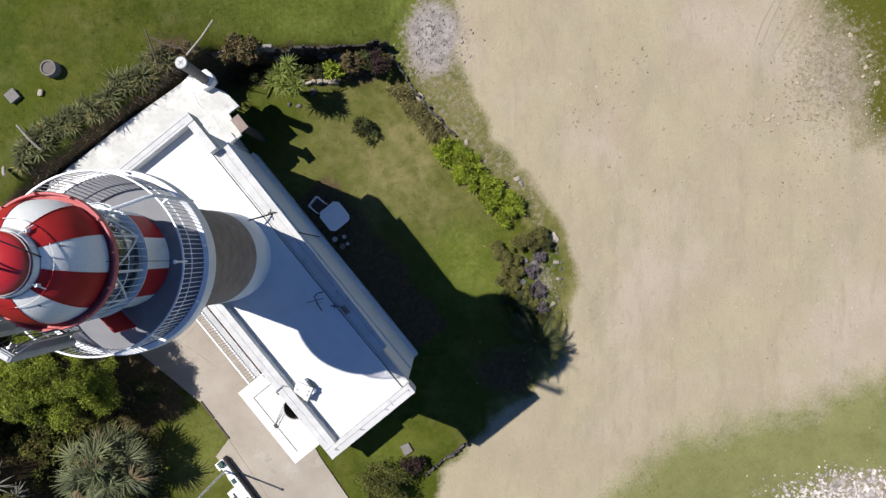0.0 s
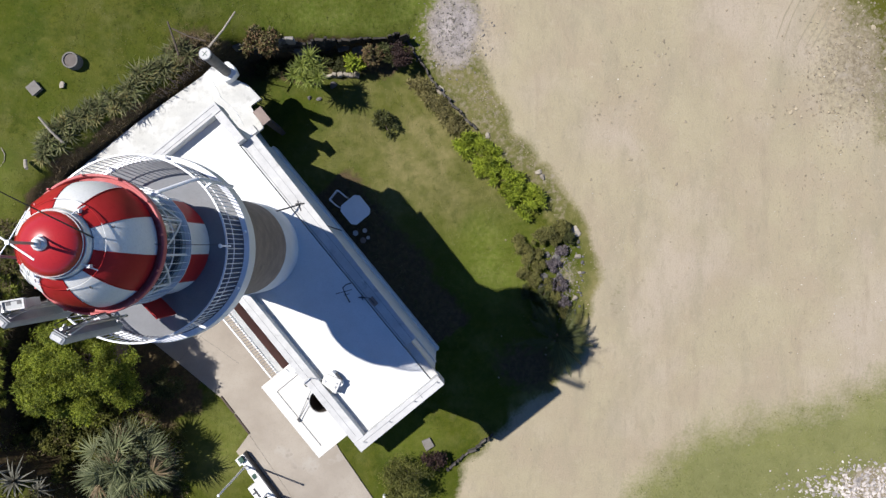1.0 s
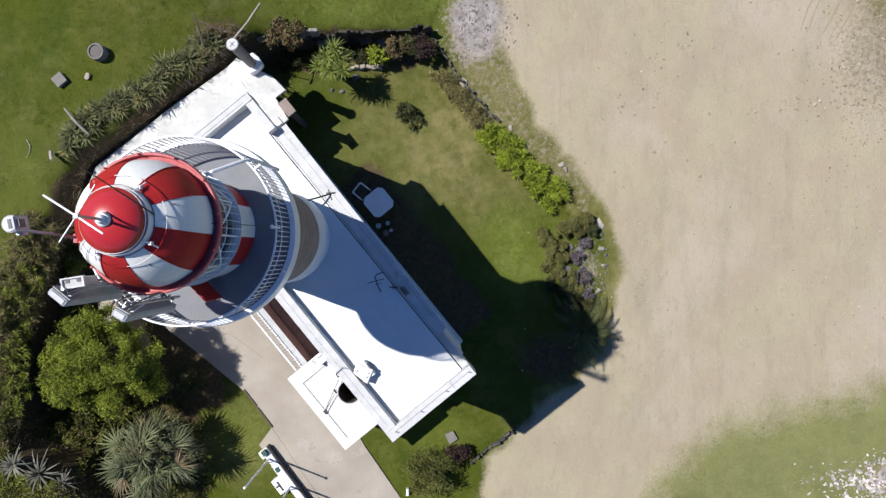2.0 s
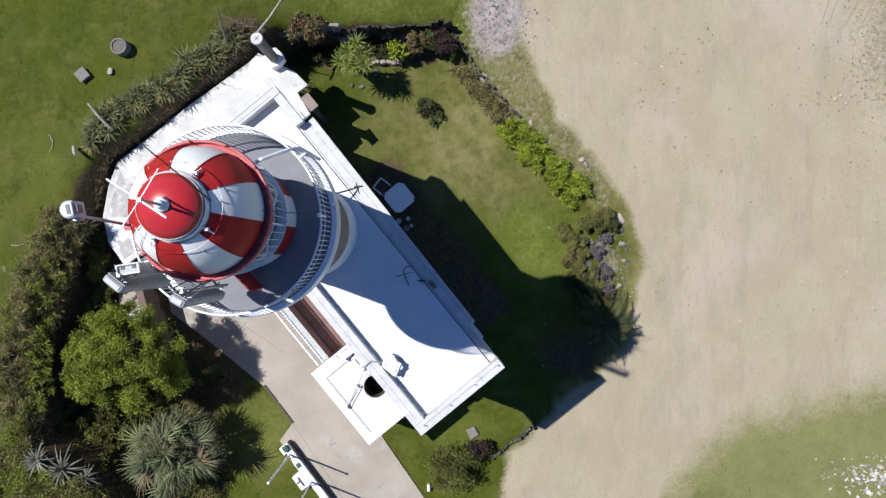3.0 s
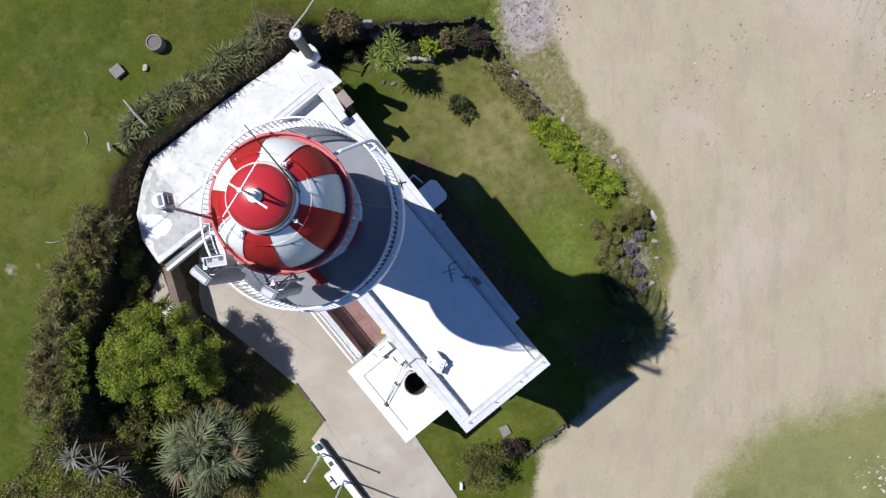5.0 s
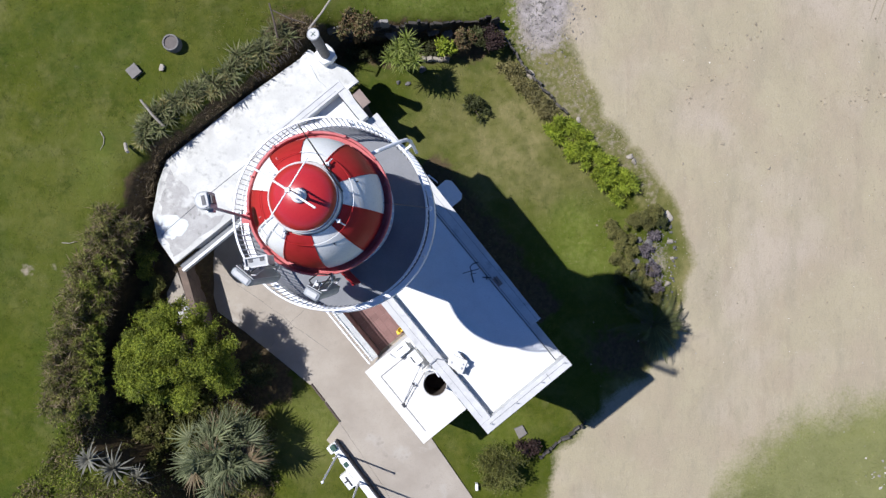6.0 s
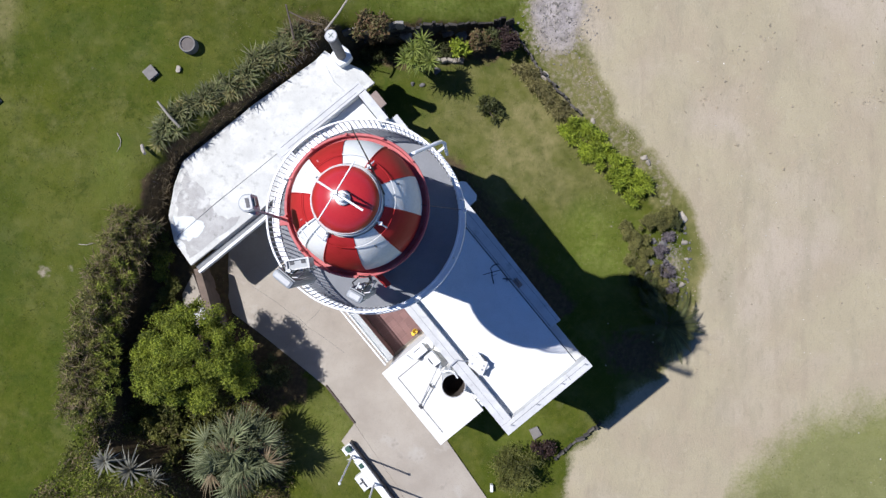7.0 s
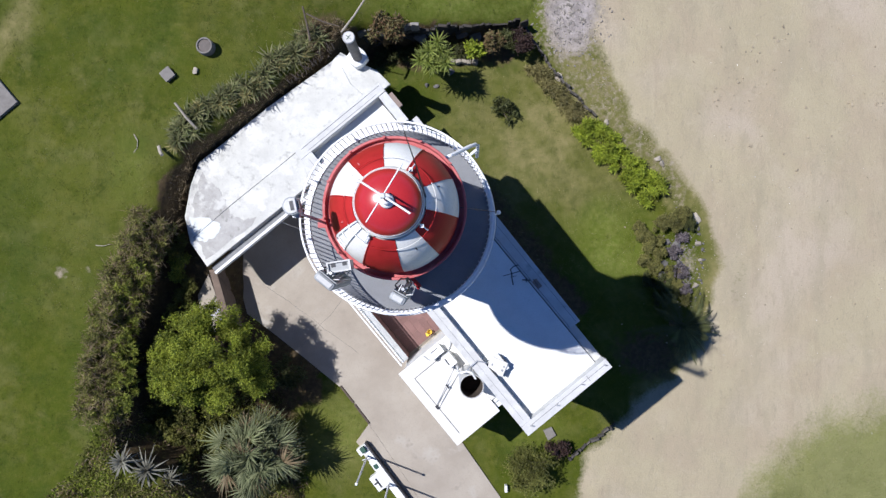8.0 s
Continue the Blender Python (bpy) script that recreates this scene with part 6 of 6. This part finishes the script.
def feather_palm(x, y, z, crown, reach, fronds, seed, material, label):
    """A low palm whose feathered fronds arch over and droop to the ground."""
    rng = random.Random(seed)
    t = thing("feather_palm", (x, y, z), label, "palm")
    part("trunk", tube([(x, y, z - 0.1), (x + 0.03, y, (z + crown) / 2), (x, y, crown)], 0.20, 10, 0.15), BARK, t)
    for k in range(fronds):
        az = k * 2.39996 + rng.uniform(-0.25, 0.25)
        far = reach * rng.uniform(0.72, 1.08) * (0.7 + 0.3 * k / fronds)
        rise = rng.uniform(0.25, 0.5) * (1.6 - k / fronds)
        fall = rng.uniform(0.6, 1.0) * (0.4 + 0.7 * k / fronds)
        out = Vector((math.cos(az), math.sin(az), 0))
        side = Vector((-out.y, out.x, 0))
        bend = rng.uniform(-0.25, 0.25)

        def rib(q):
            return Vector((x, y, crown)) + out * far * q + side * bend * far * q * q + Vector((0, 0, rise * math.sin(2.2 * q) - fall * q * q))

        vs, fs = [], []
        for j in range(3, 27):
            q = j / 26
            p = rib(q)
            ahead = (rib(q + 0.02) - p).normalized()
            long = 0.25 * math.sin(math.pi * (0.14 + 0.80 * q)) * rng.uniform(0.8, 1.15)
            root = len(vs)
            vs.append(p)
            if root:
                fs.append((root - 7, root - 6, root))
            for sgn in (-1, 1):
                way = (side * sgn * 0.85 + ahead * 0.75 + Vector((0, 0, rng.uniform(0.05, 0.35)))).normalized()
                tip = p + way * long - Vector((0, 0, 0.10 * long))
                mid = p + way * long * 0.45
                i = len(vs)
                vs += [mid + ahead * 0.022, tip, mid - ahead * 0.022]
                fs += [(root, i, i + 1), (root, i + 1, i + 2)]
        me = bpy.data.meshes.new("frond")
        me.from_pydata([tuple(v) for v in vs], [], fs)
        fr = mesh_part("frond", me, material, t)
        part("stalk", tube([rib(q / 6) for q in range(7)], 0.02, 4, 0.005), material, fr)


feather_palm(3.85, -4.05, GARDEN, 0.85, 2.0, 20, 82, LEAF_DARK, "dark green palm with arching feathered fronds beside the rockery")

# ---- stones ----
srng = random.Random(99)


def rock_group(spots, name, label, group, material, flat=0.6, scale=1.0):
    for x, y, r in spots:
        z = ground_z(x, y)
        sole(name, stone((x, y, z + r * scale * 0.25 * flat / 0.6), r * scale, srng, flat), material, label, "rock", group)


rock_group(((3.85, -1.1, 0.17), (3.65, -0.55, 0.13), (3.5, -1.5, 0.15), (4.0, -0.7, 0.18), (3.4, -2.0, 0.18), (4.15, -1.45, 0.16)), "rockery_rock", "grey weathered rock in the rockery", "rocks in the rockery", ROCK)
rock_group(((4.85, 0.5, 0.2), (3.45, 2.9, 0.16), (3.25, 3.1, 0.13), (1.05, 4.65, 0.15), (-1.05, 6.65, 0.17), (4.95, -0.6, 0.13), (4.85, -2.4, 0.14), (5.05, -1.3, 0.1)), "edging_stone", "pale stone on the garden edge", "garden edging stones", PALE_ROCK)
rock_group(((-6.75, 6.35, 0.12), (-6.35, 6.3, 0.1), (-7.1, 8.25, 0.3), (-6.6, 8.35, 0.25), (-5.2, 8.45, 0.3), (-4.6, 8.5, 0.25), (-5.7, 6.9, 0.2)), "garden_rock", "grey rock at the end of the garden", "rocks by the end wall", ROCK)
rock_group(((14.3, 5.7, 0.16), (14.55, 5.85, 0.13), (16.3, 7.4, 0.13), (18.6, 8.0, 0.13), (18.75, 8.5, 0.14), (18.5, 7.6, 0.13), (19.1, 7.3, 0.15), (17.6, 6.2, 0.11), (15.6, 7.3, 0.14), (16.2, 10.2, 0.18), (17.9, 9.4, 0.15)), "field_stone", "pale stone on the sandy lot", "stones on the lot", CHIP, 0.38, 0.7)


def scatter(name, spots, material, label, kind_word):
    """Many small stones in one mesh."""
    vs, fs = [], []
    base = [Vector((x, y, z)) for z in (-1, 1) for x, y in ((-1, -1), (1, -1), (1, 1), (-1, 1))]
    quads = ((0, 3, 2, 1), (4, 5, 6, 7), (0, 1, 5, 4), (1, 2, 6, 5), (2, 3, 7, 6), (3, 0, 4, 7))
    for x, y, r in spots:
        turn = Matrix.Rotation(srng.uniform(0, 6.28), 3, "Z") @ Matrix.Rotation(srng.uniform(-0.6, 0.6), 3, "X") @ Matrix.Rotation(srng.uniform(-0.6, 0.6), 3, "Y")
        k = Vector((srng.uniform(0.6, 1.3), srng.uniform(0.45, 0.9), srng.uniform(0.3, 0.6))) * r * 0.8
        at = Vector((x, y, ground_z(x, y) + 0.15 * r))
        i0 = len(vs)
        for b in base:
            q = Vector((b.x * k.x * srng.uniform(0.45, 1.15), b.y * k.y * srng.uniform(0.45, 1.15), b.z * k.z * srng.uniform(0.6, 1.2)))
            vs.append(tuple(at + turn @ q))
        fs += [tuple(a + i0 for a in f) for f in quads]
    me = bpy.data.meshes.new(name)
    me.from_pydata(vs, [], fs)
    me.materials.append(material)
    tagged(new(name, me), label, kind_word, "", "stuff")


def near(cx, cy, sx, sy, n, r0, r1):
    return [(srng.gauss(cx, sx), srng.gauss(cy, sy), r0 + (r1 - r0) * srng.random() ** 3) for _ in range(n)]


scatter("gravel", near(16.6, 7.2, 1.2, 2.2, 1300, 0.010, 0.075) + near(18.3, 6.3, 0.9, 1.3, 400, 0.012, 0.07) + near(15.0, 2.0, 3.0, 2.0, 380, 0.010, 0.05) + near(16.0, -1.5, 3.0, 2.5, 300, 0.010, 0.05), CHIP, "loose pale stones scattered on the sandy lot", "gravel")
scatter("gravel", near(18.0, -10.7, 1.5, 0.5, 1500, 0.02, 0.14) + near(15.2, -10.7, 0.5, 0.3, 120, 0.012, 0.08), PALE_CHIP, "heaped pale rubble at the grass edge", "rubble")
scatter("gravel", [(srng.uniform(1.5, 19), srng.uniform(-9, 11), 0.014 + 0.06 * srng.random() ** 4) for _ in range(520)] + near(7.3, 7.2, 0.6, 0.9, 40, 0.02, 0.08) + near(6.0, 5.6, 0.4, 0.6, 26, 0.02, 0.07) + near(13.0, 5.6, 0.8, 0.25, 30, 0.02, 0.06), CLOD, "sparse tan clods on the sandy lot", "gravel")
scatter("gravel", near(-0.5, 9.2, 0.75, 0.85, 800, 0.012, 0.08) + near(1.0, 6.3, 0.5, 0.7, 140, 0.010, 0.04), GREY_CHIP, "grey broken rubble at the garden corner", "rubble")
def clods(cx, cy, sx, sy, n):
    return [(srng.gauss(cx, sx), srng.gauss(cy, sy), srng.uniform(0.05, 0.10)) for _ in range(n)]


scatter("gravel", clods(7.2, 7.3, 0.6, 0.9, 9) + clods(6.1, 5.7, 0.4, 0.6, 5) + clods(8.6, 8.2, 0.5, 0.6, 6) + clods(13.0, 5.6, 0.7, 0.25, 9) + clods(9.5, 3.0, 1.5, 2.0, 7), CLOD, "larger tan clods lying on the sand", "gravel")
scatter("gravel", near(1.0, 6.4, 0.25, 0.8, 160, 0.010, 0.045) + near(2.6, 4.1, 0.25, 0.5, 90, 0.010, 0.045), CHIP, "pale chips beside the garden wall", "gravel")
scatter("gravel", near(4.3, -1.5, 0.33, 0.9, 800, 0.010, 0.06), ROCK_CHIP, "grey chips between the rockery plants", "gravel")
scatter("gravel", near(5.2, -1.8, 0.25, 1.5, 130, 0.010, 0.04), CHIP, "pale pebbles along the rockery edge", "gravel")


WHITE_CHIP = mat("whitish_pebbles", (0.52, 0.49, 0.43), (0.40, 0.37, 0.32), 5, 30, 0.9, 0.3, vary=0.3, island=True)
scatter("gravel", [(srng.uniform(5.6, 19.5), srng.uniform(-6, 9), 0.010 + 0.026 * srng.random() ** 3) for _ in range(260)] + near(16.5, -2.0, 2.0, 2.5, 130, 0.010, 0.04) + near(7.0, -0.4, 0.7, 2.5, 70, 0.010, 0.03), WHITE_CHIP, "tiny whitish pebbles on the sandy lot", "gravel")
TRACK = mat("pressed_sand", (0.285, 0.245, 0.165), (0.25, 0.215, 0.145), 6, 40, 0.95, 0.4)


def tyre_track(line, width):
    """A narrow pressed strip, following the ground."""
    bm = bmesh.new()
    rows = []
    n = 28
    for k in range(n + 1):
        x, y, dx, dy = along(line, k / n)
        w = width * (0.35 + 0.65 * math.sin(math.pi * k / n)) * (0.8 + 0.4 * noise.noise(Vector((x * 3, y * 3, 1))))
        rows.append([bm.verts.new((x - dy * w * o, y + dx * w * o, ground_z(x - dy * w * o, y + dx * w * o) + 0.012)) for o in (-0.5, 0.5)])
    for a, b in zip(rows, rows[1:]):
        bm.faces.new((a[0], a[1], b[1], b[0]))
    sole("tyre_track", bm, TRACK, "faint curved tyre track pressed into sand", "track", "tyre tracks", "structure")


for pts in (((15.26, 8.52), (16.00, 9.90), (16.59, 11.14)), ((14.57, 8.62), (15.16, 9.66), (15.90, 11.14)), ((14.91, 8.47), (15.51, 9.53), (16.25, 10.89), (16.74, 12.12)), ((15.16, 8.42), (15.80, 9.53), (16.44, 10.77), (16.94, 12.12)), ((13.68, 8.91), (14.02, 9.90), (14.81, 11.38)), ((13.97, 8.79), (14.37, 9.90), (15.11, 11.38))):
    tyre_track(list(pts), 0.075)


def grass_tufts(n, seed, x0, x1, y0, y1, spread, length, material, label):
    """Short blades in clumps over the lawns."""
    rng = random.Random(seed)
    vs, fs = [], []
    while len(fs) < n:
        x, y = rng.uniform(x0, x1), rng.uniform(y0, y1)
        if inside(x, y, SAND) or inside(x, y, drive):
            continue
        q = MH.inverted() @ Vector((x, y, 0))
        if (-1.3 < q.x < 2.0 and -7.1 < q.y < 4.3) or (-7.3 < q.x < 2.9 and 3.7 < q.y < 7.6) or (-4.1 < q.x < -1 and -7 < q.y < 2.3):
            continue
        if noise.noise(Vector((x * 1.1, y * 1.1, seed))) < rng.uniform(-0.6, 0.2):
            continue
        z = ground_z(x, y)
        for _ in range(7):
            a, l = rng.uniform(0, 6.283), rng.uniform(0.4, 1.0) * length
            bx, by = x + rng.gauss(0, spread), y + rng.gauss(0, spread)
            dx, dy = math.cos(a), math.sin(a)
            i = len(vs)
            vs += [(bx - dy * 0.012, by + dx * 0.012, z - 0.01), (bx + dy * 0.012, by - dx * 0.012, z - 0.01), (bx + dx * l * 0.7, by + dy * l * 0.7, z + l * 0.7)]
            fs.append((i, i + 1, i + 2))
    me = bpy.data.meshes.new("grass")
    me.from_pydata(vs, [], fs)
    me.materials.append(material)
    tagged(new("grass", me), label, "grass", "", "stuff")


LEAF_GRASS = leaf_mat("grass_blades", (0.040, 0.062, 0.005), (0.095, 0.108, 0.018), 0.5)
grass_tufts(60000, 7, -23, 5, -11.5, 10.5, 0.06, 0.05, LEAF_GRASS, "short green grass blades over the lawns")
LEAF_STRAW = leaf_mat("straw_blades", (0.17, 0.155, 0.065), (0.30, 0.275, 0.14), 0.3)
grass_tufts(9000, 8, -7.0, 4.0, -2.0, 8.6, 0.09, 0.05, LEAF_STRAW, "dry straw blades in the garden lawn")
grass_tufts(9000, 9, 5.0, 22.0, -13.0, -4.0, 0.08, 0.08, LEAF_STRAW, "dry straw blades at the edge of the lot")
LEAF_SAGE = leaf_mat("pale_grass_blades", (0.10, 0.125, 0.03), (0.19, 0.205, 0.07), 0.4)
grass_tufts(14000, 10, 5.0, 22.0, -13.0, -4.0, 0.08, 0.08, LEAF_SAGE, "pale green grass blades at the edge of the lot")
grass_tufts(5000, 12, -23.0, -9.0, -3.0, 10.5, 0.10, 0.05, LEAF_STRAW, "dry straw blades in the upper lawn")

# ---- pieces: walls and tiles ----


# near-black tone paints in the shade on the end wall's lower courses
SHADE_STONE = mat("shaded_dark_wall_stone", (0.050, 0.043, 0.034), (0.032, 0.028, 0.023), 4, 24, 0.95, 0.5, vary=0.3)
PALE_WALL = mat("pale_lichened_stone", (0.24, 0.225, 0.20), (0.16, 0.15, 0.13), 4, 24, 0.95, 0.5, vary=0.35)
DARK_STONE = mat("dark_wall_stone", (0.10, 0.088, 0.075), (0.06, 0.054, 0.047), 4, 24, 0.95, 0.5, vary=0.3)


def rubble_wall(name, line, z0, h, w, label, seed, material=None):
    rng = random.Random(seed)
    x, y, _, _ = along(line, 0.5)
    t = thing(name, (x, y, z0), label, "wall", "", "structure")
    total = sum(math.hypot(b[0] - a[0], b[1] - a[1]) for a, b in zip(line, line[1:]))
    data = []
    for k in range(5):
        bm = box(-0.5, 0.5, -0.5, 0.5, 0, 1, None, 0.10)
        for v in bm.verts:
            v.co += Vector((rng.uniform(-.09, .09), rng.uniform(-.09, .09), rng.uniform(-.06, .06)))
        me = bpy.data.meshes.new("stone")
        bm.to_mesh(me)
        bm.free()
        me.materials.append(material or ROCK)
        data.append(me)
    d = 0.0
    while d < total:
        l = rng.uniform(0.09, 0.38)
        px_, py_, dx, dy = along(line, min(1.0, (d + l / 2) / total))
        o = new("stone", rng.choice(data))
        o.parent = t
        side = rng.uniform(-0.3, 0.3) * w
        o.location = (px_ - x - dy * side, py_ - y + dx * side, -0.1 + rng.uniform(-0.03, 0.03))
        o.rotation_euler = (rng.uniform(-0.15, 0.15), rng.uniform(-0.1, 0.1), math.atan2(dy, dx) + rng.uniform(-0.28, 0.28))
        o.scale = (l, w * rng.uniform(0.75, 1.5), h + 0.1 + rng.uniform(-0.09, 0.08))
        d += l + 0.015


rubble_wall("garden_wall", [(-2.5, 8.85), (-1.1, 6.7), (0.45, 5.05)], GARDEN, 0.22, 0.075, "low dark stone wall round the garden", 61, DARK_STONE)
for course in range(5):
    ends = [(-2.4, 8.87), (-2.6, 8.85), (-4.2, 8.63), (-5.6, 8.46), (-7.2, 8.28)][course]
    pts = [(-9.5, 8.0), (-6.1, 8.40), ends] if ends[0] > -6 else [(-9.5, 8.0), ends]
    rubble_wall("end_wall", pts, 0.02 - 0.45 + 0.45 * course, 0.45, 0.08 if course < 4 else 0.13, "stone retaining wall below the upper lawn", 62 + 10 * course, SHADE_STONE if course < 4 else PALE_WALL)
rubble_wall("bed_kerb", [(-6.3, 7.25), (-5.4, 7.3), (-4.6, 7.3)], GARDEN, 0.3, 0.14, "low pale stone kerb of the flower bed", 68, PALE_ROCK)
rubble_wall("garden_wall", [(1.25, -8.3), (0.2, -9.0), (-0.75, -9.75)], -0.15, 0.3, 0.075, "low dark stone wall beside the lot", 63, DARK_STONE)
for k in range(14):
    px_, py_, dx, dy = along([(4.75, 0.65), (5.1, -0.4), (5.2, -1.6), (5.05, -2.7), (4.75, -3.3)], (k + srng.random()) / 14)
    sole("edging_stone", stone((px_ + srng.uniform(-0.1, 0.1), py_, GARDEN + 0.03), srng.uniform(0.035, 0.085), srng), ROCK, "grey stone on the rockery edge", "rock", "rockery edging stones")

tile_mesh = None
for i in range(9):
    for j in range(20):
        u0, v0 = -3.60 + i * 0.281, -3.46 + j * 0.283
        if tile_mesh is None:
            bm = box(0.002, 0.279, 0.002, 0.281, 0, 0.02, None, 0.0015)
            tile_mesh = bpy.data.meshes.new("tile")
            bm.to_mesh(tile_mesh)
            bm.free()
            tile_mesh.materials.append(TILE)
        o = new("tile", tile_mesh)
        o.parent = patio
        o.location = hp(u0, v0, 0.122) - patio.location
        o.rotation_euler = (0, 0, radians(HOUSE_TURN))
